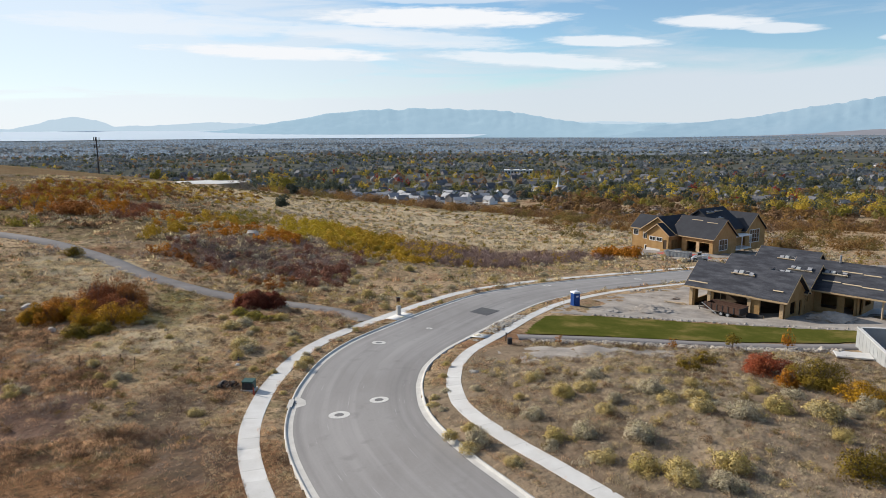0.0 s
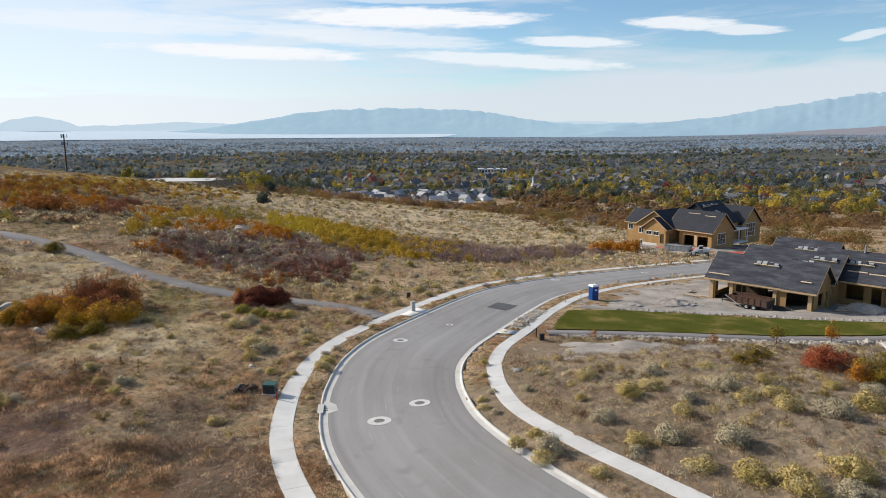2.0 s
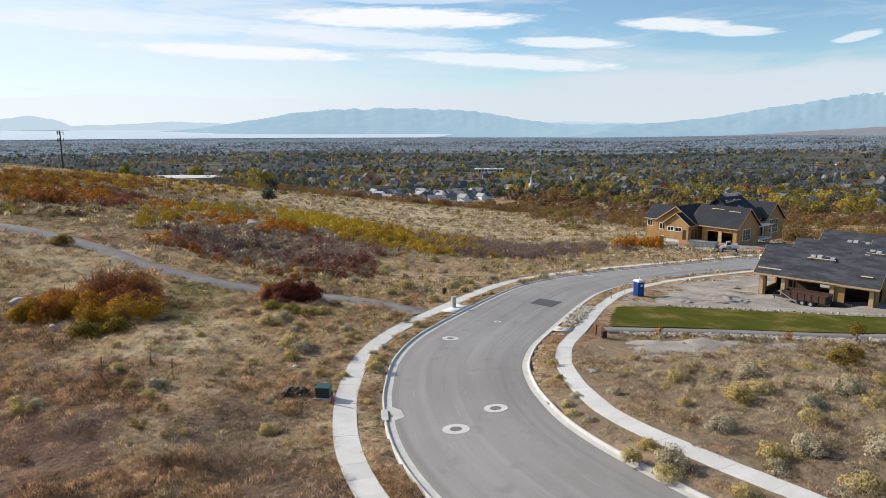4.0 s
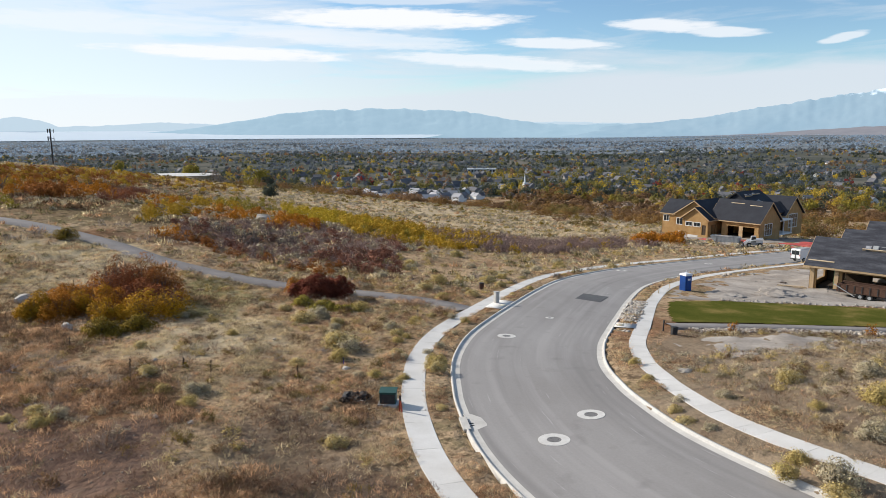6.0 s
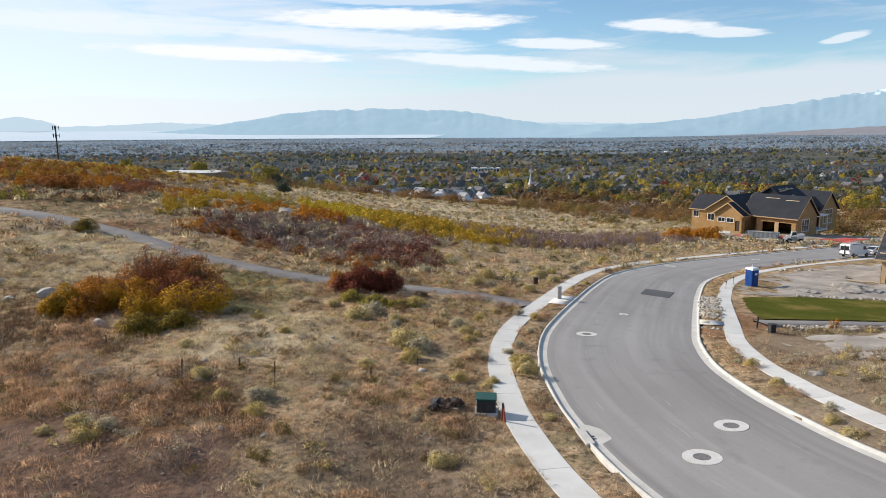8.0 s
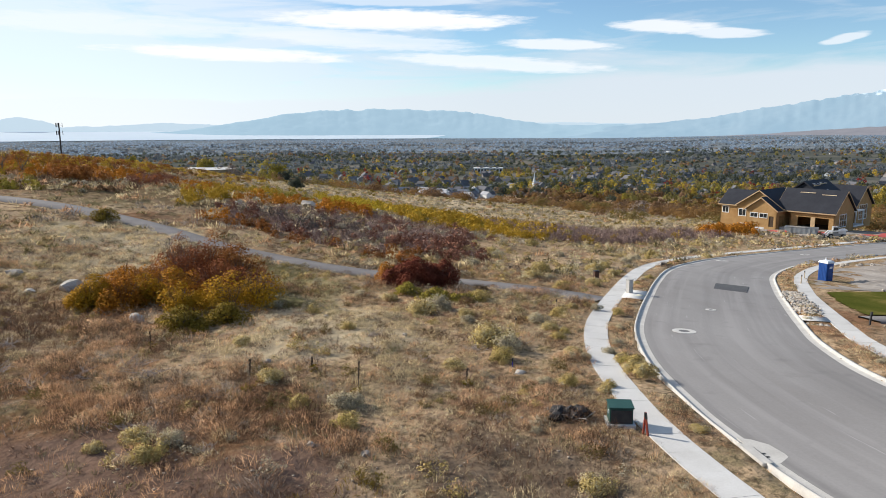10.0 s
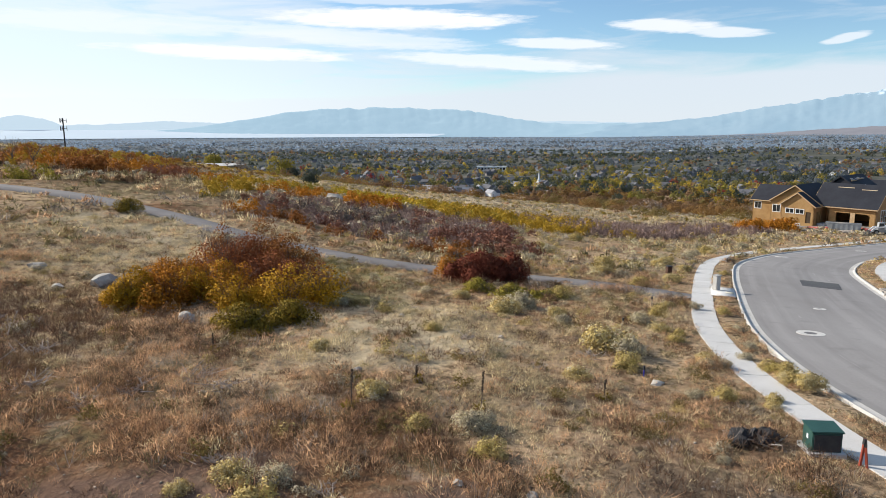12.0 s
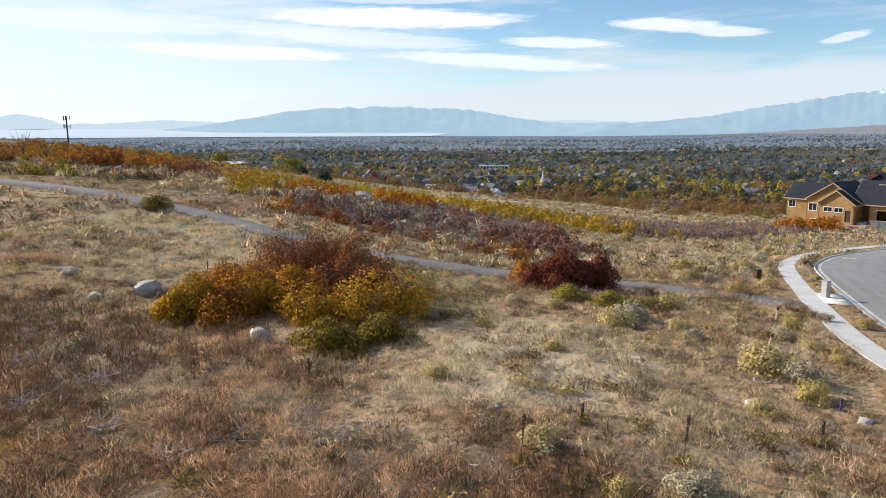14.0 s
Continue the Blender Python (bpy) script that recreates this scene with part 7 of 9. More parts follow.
    wall("wall", h, (-3.5, 18.9), (-3.5, 27.9), zb - 1.5, -7.2, [(2.0, 6.2, -10.4, -7.2)], gable=(4.5, -3.3))
    wall("wall", h, (-3.5, 27.9), (-16.0, 27.9), zb - 1.5, -7.2)
    wall("wall", h, (-16.0, 27.9), (-16.0, 18.9), zb - 1.5, -7.2, gable=(4.5, -3.3))
    gable_roof(h, -16.5, -3.0, 18.3, 28.5, -2.9, 0.86, FELT)
    window(h, pose(-3.48, 20.9, -10.4, 0, 0, 90), 4.2, 3.2, (4, 3), "tall white-framed window in the rear gable")
    for x, y, n, what in ((-9.3, 11.2, 11, "pale bundles of shingles stacked on the black roof"), (-7.4, 12.6, 7, "pale bundles of shingles on the black roof"), (-9.6, 15.0, 6, "pale bundles of shingles near the ridge")):
        shingle_stack(M, x, y, -1.42 - 0.72 * (x + 10.7), 0.72, n, what, 90)
    return h


# ---- the nearer house ----
def house_near():
    M = pose(35.4, 98.5, 0, 0, 0, -47.8)
    h = tagged(new("house"), "half-built house with raw wood garage walls and grey shingled roofs", "house", "houses under construction")
    h.matrix_basis = M
    zb, ze, K = -5.5, -2.45, 0.82
    D = 6.6
    wall("wall", h, (0, 0), (13.4, 0), zb - 0.6, ze, [(0.8, 2.7, zb, -3.05), (3.6, 8.4, zb, -3.15), (10.1, 12.7, zb, -3.1)])
    wall("wall", h, (13.4, 0), (13.4, D), zb - 0.6, ze, [(1.7, 3.6, -4.9, -3.2), (4.6, 5.5, zb, -3.3)], gable=(D / 2, 0.15))
    wall("wall", h, (13.4, D), (13.4, 9.6), zb - 0.6, ze, [(0.4, 1.0, -4.0, -3.0)])
    wall("wall", h, (0, D), (0, 0), zb - 0.6, ze, [(1.0, 4.4, -4.9, -3.1)], gable=(D / 2, 0.15))
    # rear garage wall coloured dark to deepen the shade inside
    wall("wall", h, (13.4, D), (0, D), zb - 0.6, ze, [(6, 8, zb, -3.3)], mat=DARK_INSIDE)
    for x in (0.0, 2.7, 8.4, 12.7):
        box("post", x + 0.1, -0.16, zb, x + 0.55, 0.0, -2.5, OSB_DULL, h)
    box("header", 8.4, -0.3, -3.1, 13.3, -0.02, -2.5, OSB_DULL, h)
    box("green_panel", 2.72, -0.03, zb + 0.4, 3.05, 0.0, -2.9, GREEN_SHEET, h, "green weatherproof sheathing strip")
    # dark dirt-toned floor, with the garage's shade added to its colour
    box("floor_slab", 0.2, 0.2, zb - 0.5, 13.2, D - 0.2, zb - 0.02, DARK_INSIDE, h, "dark bare garage floor, deepened for interior shade")
    for x in (3.2, 8.9):
        rod("stud", (x, 3, zb), (x, 3, ze), 0.07, LUMBER, h)
    gable_roof(h, -0.6, 9.62, -0.55, D + 0.55, 0.5, K, SHINGLE, ends=(True, False))
    gable_roof(h, 9.66, 13.95, -0.8, D + 0.6, 0.56, K * 0.98, SHINGLE, ends=(False, True))
    # middle block
    wall("wall", h, (1.2, 15), (1.2, D), zb - 0.6, ze, gable=(4.2, 0.35), mat=OSB)
    wall("wall", h, (12.0, 15.0), (1.2, 15.0), zb - 0.6, ze)
    gable_roof(h, 0.8, 13.9, 5.9, 15.4, 0.8, 0.7, SHINGLE)
    # wing to the right with the covered terrace
    wall("wall", h, (13.4, 9.6), (18.9, 9.6), zb - 0.6, ze, [(0.9, 3.0, -4.9, -2.95), (3.9, 5.1, zb, -3.1)])
    wall("wall", h, (18.9, 9.6), (18.9, 16.4), zb - 0.6, ze, [(1.0, 2.4, zb, -3.1), (3.2, 5.6, -4.6, -3.0)])
    wall("wall", h, (18.9, 16.4), (9.0, 16.4), zb - 0.6, ze)
    gable_roof(h, 9.5, 22.6, 8.4, 17.2, 1.15, 0.8, SHINGLE)
    wall("wall", h, (22.3, 8.9), (22.3, 16.7), ze, ze + 0.02, gable=(3.9, 0.8))
    wall("wall", h, (22.3, 8.7), (22.3, 16.9), -2.75, ze)
    for y in (9.0, 16.3):
        rod("terrace_post", (22.1, y, zb), (22.1, y, -2.6), 0.13, LUMBER, h)
    box("terrace_slab", 18.9, 8.6, zb - 0.4, 22.5, 17, zb - 0.02, CONCRETE, h)
    # dormer and rear block
    wall("wall", h, (20.6, 13.6), (20.6, 15.6), -0.9, -0.3, gable=(1.0, 0.9))
    wall("wall", h, (2.0, 23.0), (2.0, 15.0), zb - 0.6, ze, gable=(4.0, 0.7))
    wall("wall", h, (10.4, 15.0), (10.4, 23.0), zb - 0.6, ze, gable=(4.0, 0.7))
    wall("wall", h, (10.4, 23.0), (2.0, 23.0), zb - 0.6, ze)
    gable_roof(h, 1.6, 10.8, 14.6, 23.4, 1.1, 0.8, SHINGLE)
    for x0, x1, y, zr, ym, k in ((-0.3, 2.6, 0.1, 0.5, 3.3, K), (11.6, 12.9, 0.3, 0.62, 3.05, K), (2.0, 4.6, 7.2, 0.8, 10.65, 0.7), (14.2, 16.6, 9.8, 1.15, 12.8, 0.8), (16.8, 19.2, 9.7, 1.15, 12.8, 0.8), (19.3, 21.8, 9.6, 1.15, 12.8, 0.8), (16.0, 18.6, 11.4, 1.15, 12.8, 0.8), (18.8, 21.0, 11.3, 1.15, 12.8, 0.8), (2.2, 5.0, 16.4, 1.1, 19.0, 0.8)):
        batten(h, x0, x1, y, zr, ym, k)
    rod("vent_pipe", (15.4, 12.6, 1.0), (15.4, 12.6, 2.1), 0.14, PALE_WRAP, h)
    for x, y, zr, ym, k, n, what in ((6.4, 2.3, 0.5, 3.3, K, 8, "grey shingle bundles stacked along the garage roof"), (8.6, 8.6, 0.8, 10.65, 0.7, 9, "pale wrapped shingle bundles piled in the roof valley"), (11.2, 9.4, 0.8, 10.65, 0.7, 8, "pale wrapped shingle bundles piled near the ridge"),
                                     (15.2, 11.0, 1.15, 12.8, 0.8, 8, "grey shingle bundles on the terrace wing roof"), (6.4, 17.4, 1.1, 19.0, 0.8, 8, "grey shingle bundles on the rear roof"), (10.2, 7.9, 0.8, 10.65, 0.7, 5, "pale shingle bundles in the roof valley")):
        shingle_stack(M, x, y, zr - k * (ym - y), k, n, what)
    return h


house_far()
house_near()


# ---- loose things ----
def portable_toilet():
    x, y = 18.3, 95.0
    e = tagged(new("portable_toilet"), "blue plastic portable toilet with a white roof beside the sidewalk", "portable toilet")
    e.matrix_basis = pose(x, y, land_z(x, y) - 0.05, 0, 0, 20) @ Matrix.Diagonal((0.84, 0.9, 0.95, 1))
    bm = bmesh.new()
    add_box(bm, -0.56, -0.56, 0.12, 0.56, 0.56, 2.02)
    bmesh.ops.bevel(bm, geom=[f for f in bm.edges if abs(f.verts[0].co.z - f.verts[1].co.z) > 1], offset=0.06, segments=3, affect="EDGES")
    part("cabin", bm, BLUE_PLASTIC, e)
    box("base", -0.6, -0.6, 0, 0.6, 0.6, 0.12, GREY_METAL, e, bevel=0.02)
    d = box("door", -0.4, -0.6, 0.2, 0.42, -0.565, 1.95, BLUE_PLASTIC, e, bevel=0.01)
    box("sign_plate", -0.22, -0.625, 1.45, 0.22, -0.6, 1.68, WHITE_PLASTIC, d, "white blank sign plate")
    box("handle", 0.3, -0.64, 0.98, 0.36, -0.6, 1.12, DARK_METAL, d)
    for s in (-0.58, 0.565):
        bm = bmesh.new()
        for k in range(5):
            add_box(bm, s, -0.4 + k * 0.18, 0.3, s + 0.02, -0.32 + k * 0.18, 1.8)
        part("side_panel", bm, BLUE_PLASTIC, e)
    bm = bmesh.new()
    for k, (a, z) in enumerate(((0.62, 2.02), (0.62, 2.1), (0.52, 2.24), (0.3, 2.3))):
        ring = [bm.verts.new((sx * a, sy * a, z)) for sx, sy in ((-1, -1), (1, -1), (1, 1), (-1, 1))]
        if k:
            for i in range(4):
                bm.faces.new((prev[i], prev[(i + 1) % 4], ring[(i + 1) % 4], ring[i]))
        else:
            bm.faces.new(ring[::-1])
        prev = ring
    bm.faces.new(prev)
    part("roof", bm, WHITE_PLASTIC, e, "white domed plastic roof")
    rod("vent_pipe", (0.38, 0.38, 2.1), (0.38, 0.38, 2.5), 0.05, WHITE_PLASTIC, e)


portable_toilet()


def utility_box():
    x, y = -15.85, 53.75
    e = tagged(new("utility_box"), "dark green metal electrical transformer box beside the sidewalk", "utility box")
    e.matrix_basis = pose(x, y, land_z(x, y), 0, 0, -8)
    prism("cabinet", [(-0.36, 0.0), (0.36, 0.0), (0.36, 0.72), (-0.36, 0.66)], "x", -0.45, 0.45, GREEN_PAINT, e, bevel=0.02)
    prism("lid", [(-0.4, 0.66), (0.39, 0.725), (0.39, 0.78), (-0.4, 0.715)], "x", -0.49, 0.49, GREEN_PAINT, e, "lid in the same green as the cabinet", bevel=0.015)
    # front panel coloured dark to carry the shade on this side
    box("door_panel", -0.4, -0.385, 0.06, 0.4, -0.365, 0.6, DARK_METAL, e, "front panel coloured dark for its shaded side")
    box("label_plate", -0.475, -0.1, 0.36, -0.455, 0.02, 0.5, WHITE_PLASTIC, e, "small pale plate")
    box("pad", -0.55, -0.5, -0.2, 0.55, 0.48, 0.04, CONCRETE, e, "concrete pad")


utility_box()


def stake(x, y, h, lean, mat, label, turn=0, r=0.035):
    e = tagged(new("stake"), label, "stake", "survey stakes")
    e.matrix_basis = pose(x, y, land_z(x, y) - 0.1, lean, lean * 0.4, turn)
    box("post", -r, -r, 0, r, r, h, mat, e, bevel=0.006)
    box("tip", -r * 1.15, -r * 1.15, h - 0.18, r * 1.15, r * 1.15, h, DARK_METAL, e)
    return e


stake(-15.25, 52.75, 1.0, 5, RED_PAINT, "rust-red survey stake leaning beside the green box")
stake(-15.10, 52.6, 0.95, -7, RED_PAINT, "rust-red survey stake beside the green box", 40)
stake(-18.9, 61.4, 0.6, 3, BLUE_TAPE, "blue-topped survey stake in the grass", 0, 0.025)
stake(-13.6, 75.2, 0.8, 4, LUMBER, "short wooden survey stake in the brush")
stake(6.5, 71.2, 1.1, 4, DARK_METAL, "dark metal post beside the footpath", 0, 0.05)
stake(13.9, 91.8, 1.0, 2, LUMBER, "grey wooden stake beside the sidewalk")
stake(17.0, 96.4, 1.0, -2, LUMBER, "grey wooden stake beside the portable toilet")
stake(28, 143.5, 1.4, 2, LUMBER, "wooden lot stake in the brush past the street")
stake(-17.6, 68.6, 0.8, 12, LUMBER, "pale leaning wooden stake in the brush")


def pedestal():
    x, y = -5.55, 83.7
    e = tagged(new("utility_pedestal"), "pale grey metal utility cabinet on the sidewalk corner", "utility cabinet")
    e.matrix_basis = pose(x, y, land_z(x, y) + 0.05, 0, 0, 25)
    box("cabinet", -0.22, -0.2, 0.06, 0.22, 0.2, 1.2, PALE_METAL, e, bevel=0.02)
    box("lid", -0.25, -0.23, 1.2, 0.25, 0.23, 1.26, PALE_METAL, e, bevel=0.015)
    box("door_panel", -0.17, -0.215, 0.15, 0.17, -0.2, 1.12, PALE_METAL, e, bevel=0.004)
    box("latch", 0.11, -0.235, 0.5, 0.14, -0.215, 0.6, DARK_METAL, e)
    box("pad", -0.32, -0.3, -0.2, 0.32, 0.3, 0.06, CONCRETE, e, "concrete footing")
    x, y = 6.75, 69.5
    e = tagged(new("utility_pedestal"), "small black plastic utility pedestal by the footpath", "utility cabinet")
    e.matrix_basis = pose(x, y, land_z(x, y), 0, 0, 10)
    box("body", -0.22, -0.18, 0, 0.22, 0.18, 0.7, DARK_METAL, e, bevel=0.03)
    box("cap", -0.25, -0.21, 0.7, 0.25, 0.21, 0.78, DARK_METAL, e, bevel=0.02)
    x, y = -6.1, 91.6
    e = tagged(new("utility_pedestal"), "small dark utility pedestal in the brush", "utility cabinet")
    e.matrix_basis = pose(x, y, land_z(x, y), 0, 0, 10)
    box("body", -0.22, -0.2, 0, 0.22, 0.2, 0.62, RUSTY, e, bevel=0.03)
    box("cap", -0.25, -0.23, 0.62, 0.25, 0.23, 0.7, DARK_METAL, e, bevel=0.02)


pedestal()


def lumpy(name, r, squash, seed, mat, parent=None, cuts=2, rough=0.5):
    bm = bmesh.new()
    bmesh.ops.create_icosphere(bm, subdivisions=cuts, radius=1.0)
    rng = random.Random(seed)
    for v in bm.verts:
        v.co *= 1 + rng.uniform(-0.3, 0.3) * rough
        n = noise.noise(v.co * 1.3 + Vector((seed * 3.1, seed * 1.7, 0))) * rough + noise.noise(v.co * 3.1 + Vector((0, seed * 2.3, 0))) * rough * 0.5
        v.co *= 1 + n
        v.co = Vector((v.co.x * r, v.co.y * r * 0.8, v.co.z * r * squash))
    me = bpy.data.meshes.new(name)
    bm.to_mesh(me)
    bm.free()
    me.materials.append(mat)
    return me


def rock(x, y, r, seed, mat, label, squash=0.6, group="", sink=0.25):
    o = new("rock", lumpy("rock", r, squash, seed, mat, rough=0.4))
    o.matrix_basis = pose(x, y, land_z(x, y) + r * squash * (1 - 2 * sink) * 0.5, 0, 0, seed * 40)
    return tagged(o, label, "rock", group)


rock(-47.3, 77.6, 0.75, 1, WHITE_ROCK, "large pale boulder beside the orange oak clump", 0.8)
rock(-49.6, 76.4, 0.45, 2, WHITE_ROCK, "pale flat boulder in the dry grass", 0.5)
rock(-39.6, 68.3, 0.5, 3, WHITE_ROCK, "bright white rock at the foot of the oak clump", 0.85)
rock(-53.4, 82, 0.6, 4, ROCK, "grey boulder in the dry grass", 0.5)
rock(-18.7, 60.4, 0.28, 5, WHITE_ROCK, "small white rock in the grass", 0.6)
rock(-46.2, 125.5, 0.9, 6, WHITE_ROCK, "pale boulder beside the orange brush", 0.6)
rock(-47.6, 124.2, 0.7, 7, ROCK, "pale pinkish boulder in the brush", 0.6)
rock(-39.0, 143, 1.6, 8, ROCK, "large pinkish boulder in the brush", 0.6)
rock(-26.9, 78.8, 0.3, 9, WHITE_ROCK, "small white rock by the yellow bush", 0.5)
rock(-21.9, 61.7, 0.22, 10, WHITE_ROCK, "small pale rock in the grass", 0.6)
for n, (x, y, r) in enumerate(((-25.7, 50.4, 0.2), (-27.6, 50.9, 0.16), (-20.0, 56.4, 0.18), (-30.8, 60.5, 0.2), (-36, 57.6, 0.18), (-24.2, 66.3, 0.18), (-17.0, 58.5, 0.2), (2.5, 57.2, 0.4), (12.9, 55.3, 0.3), (33.4, 52.0, 0.6), (20.2, 52.6, 0.25), (-29.0, 70.4, 0.2))):
    rock(x, y, r, n + 20, ROCK, "small pale stone lying in the dry grass", 0.6, "stones in the grass")


def debris_heap():
    e = tagged(new("tarp_heap"), "crumpled black tarp and broken pale sticks in the grass", "debris")
    x, y = -17.6, 54.3
    e.matrix_basis = pose(x, y, land_z(x, y) - 0.05, 0, 0, 10)
    for k, (dx, dy, r) in enumerate(((-0.5, 0.1, 0.42), (0.1, -0.05, 0.36), (0.5, 0.1, 0.3), (-0.15, 0.3, 0.3))):
        o = new("tarp_fold", lumpy("tarp_fold", r, 0.75, k + 3, BLACK_FABRIC, rough=0.9))
        o.parent = e
        o.matrix_basis = pose(dx, dy, 0.12)
    for k in range(7):
        a = k * 0.9
        rod("stick", (0.3 * math.cos(a) + 0.2, 0.3 * math.sin(a) - 0.2, 0.02), (0.3 * math.cos(a) + 0.6 * math.cos(a * 2.1), 0.6 * math.sin(a * 1.7) - 0.2, 0.25), 0.025, ROCK, e, sides=5)


debris_heap()


def dead_branches(x, y, seed, size, label):
    """Grey fallen branches and dead stalks."""
    rng = random.Random(seed)
    e = tagged(new("dead_branch_pile"), label, "branches", "dead branches in the grass")
    e.matrix_basis = pose(x, y, land_z(x, y), 0, 0, rng.uniform(0, 360))
    for _ in range(22):
        p = Vector((rng.gauss(0, 0.3), rng.gauss(0, 0.25), rng.uniform(0.0, 0.15))) * size
        q = p + Vector((rng.gauss(0, 0.36), rng.gauss(0, 0.3), rng.uniform(-0.02, 0.32))) * size
        b = rod("branch", p, q, 0.024 * size, PALE_TWIG, e, sides=5, r2=0.006)
        m = p.lerp(q, 0.55)
        rod("twig", m, m + Vector((rng.gauss(0, 0.16), rng.gauss(0, 0.16), rng.uniform(0.02, 0.2))) * size, 0.013 * size, PALE_TWIG, b, sides=4, r2=0.003)
    return e


PALE_TWIG = material("weathered_twig", [(0.36, 0.29, 0.24), (0.52, 0.44, 0.38)], 5.0, 0.9)
for n, (x, y, s) in enumerate(((-39.6, 56.9, 1.2), (-38.6, 57.9, 1.0), (-36.8, 59.6, 1.2), (-26.1, 62.4, 1.0), (-23.3, 61.6, 0.8), (-46.8, 64.6, 1.2), (-42.3, 58.4, 1.0), (-31.0, 50.6, 0.7), (-18.0, 65.4, 0.9), (-34.1, 52.0, 0.7), (-35.5, 57.9, 1.0), (-20.5, 63.9, 0.9), (-26.0, 65.8, 0.9), (-45.1, 60.7, 1.2), (-48.7, 68.3, 1.3), (-44.0, 62.5, 1.1))):
    dead_branches(x, y, n, s, "grey dead branches lying in dry grass")


def mullein(x, y, h, seed):
    e = tagged(new("mullein_stalk"), "tall dark dead mullein stalk standing in the grass", "plant", "dead mullein stalks")
    e.matrix_basis = pose(x, y, land_z(x, y), 3 * math.sin(seed), 3 * math.cos(seed), seed * 50)
    rod("stalk", (0, 0, 0), (0, 0, h), 0.018, BARK, e, r2=0.01)
    bm = bmesh.new()
    rng = random.Random(seed)
    for _ in range(46):
        z = rng.uniform(0.45, 1.0) * h
        a = rng.uniform(0, 6.28)
        m = Matrix.Translation((0.03 * math.cos(a), 0.03 * math.sin(a), z))
        bmesh.ops.create_icosphere(bm, subdivisions=1, radius=0.022, matrix=m)
    tagged(part("seed_head", bm, DARK_SEED, e), kind="stuff")
    v, f = leaf_cloud(np.random.default_rng(seed), 0.35, 0.35, 60, 0.07, 5)
    mesh_object("basal_leaves", v, f, OAK_GREEN, e)


DARK_SEED = material("dark_seed_head", [(0.05, 0.035, 0.025), (0.09, 0.06, 0.04)], 8.0, 0.9)
for n, (x, y, h) in enumerate(((-26.3, 56.7, 1.35), (-30.75, 56.3, 1.3), (-21.5, 58.3, 0.8), (-36.9, 62.6, 0.9), (-45.6, 83.2, 1.0), (-28.5, 58.9, 0.7))):
    mullein(x, y, h, n + 1)


# ---- lawn, yard, gravel ----
LAWN_SHAPE = in_poly([(8.9, 75.0), (10.6, 80.5), (13.0, 86.4), (19.3, 87.4), (28.3, 86.0), (36.3, 84.4), (50.5, 81.4), (47.5, 75.4), (34, 74.9), (20, 74.9)])
tagged(draped("lawn", LAWN_SHAPE, (7, 73, 54, 90), 0.35, 0.05, LAWN, 0.03), "mown green lawn strip with yellowing edges", "lawn", kind="structure")
YARD = in_poly([(13.4, 88.2), (17.4, 95.6), (24, 103), (34, 113), (48, 122.5), (64, 130), (84, 137), (88, 110), (76, 88), (54, 80), (36.6, 85), (28.5, 86.6), (19.3, 88)])
tagged(draped("dirt_yard", YARD, (12, 78, 90, 140), 0.5, 0.03, DIRT, 0.5), "bare grey-brown dirt building plot", "dirt yard", kind="structure")
PLOT = in_poly([(48, 164), (56, 154), (64, 150), (78, 158), (92, 172), (94, 200), (70, 205), (48, 190)])
tagged(draped("dirt_yard", PLOT, (44, 146, 98, 208), 0.6, 0.03, DIRT, 0.8), "bare dirt plot round the farther house", "dirt yard", kind="structure")
BARE = in_poly([(4.9, 64), (7, 60.5), (15, 62), (24, 66.5), (23, 68.4), (14, 67.5), (6.5, 67.5)])
tagged(draped("bare_dirt", BARE, (2, 58, 28, 71), 0.4, 0.02, DIRT, 1.2), "bare grey dirt patch beside the footpath", "dirt", kind="structure")


def gravel_pad():
    rim = [(-133, 343), (-124, 338.5), (-108, 338), (-99, 341), (-96, 348), (-101, 355), (-118, 358), (-131, 353)]
    n, c = len(rim), np.mean(rim, axis=0)
    top = [(x, y, -6.9 + 0.012 * (y - 345)) for x, y in rim]
    foot = [(c[0] + (x - c[0]) * 1.45, c[1] + (y - c[1]) * 1.6) for x, y in rim]
    bank = tagged(new("embankment"), "dry grassy bank of the levelled gravel pad", "embankment", kind="structure")
    mesh_object("bank", [(x, y, z - 0.05) for x, y, z in top] + [(x, y, height(x, y) - 0.6) for x, y in foot], [(k, (k + 1) % n, n + (k + 1) % n, n + k) for k in range(n)], GROUND, bank)
    pad = mesh_object("gravel_pad", [(x, y, z - 1.0) for x, y, z in top] + top, [tuple(range(n, 2 * n)), *[(k, (k + 1) % n, n + (k + 1) % n, n + k) for k in range(n)]], CONCRETE)
    tagged(pad, "pale gravel pad levelled into the hilltop", "gravel pad", kind="structure")


gravel_pad()
for pts, what in (([(52, 166.5), (58.5, 157.5), (63, 160.5), (60, 166), (54.5, 172)], "red plastic sheeting spread in front of the garage"), ([(65.5, 156), (70, 156.5), (80, 163), (79, 166), (70, 161.5), (65, 159.5)], "red plastic sheeting spread beside the house"), ([(62.5, 152.6), (64, 151.6), (70, 154.5), (69, 155.6)], "red plastic sheeting strip beside the street")):
    b = np.array(pts)
    tagged(draped("red_sheet", in_poly(pts), (b[:, 0].min() - 2, b[:, 1].min() - 2, b[:, 0].max() + 2, b[:, 1].max() + 2), 0.4, 0.08, RED_SHEET, 0.8), what, "plastic sheet")


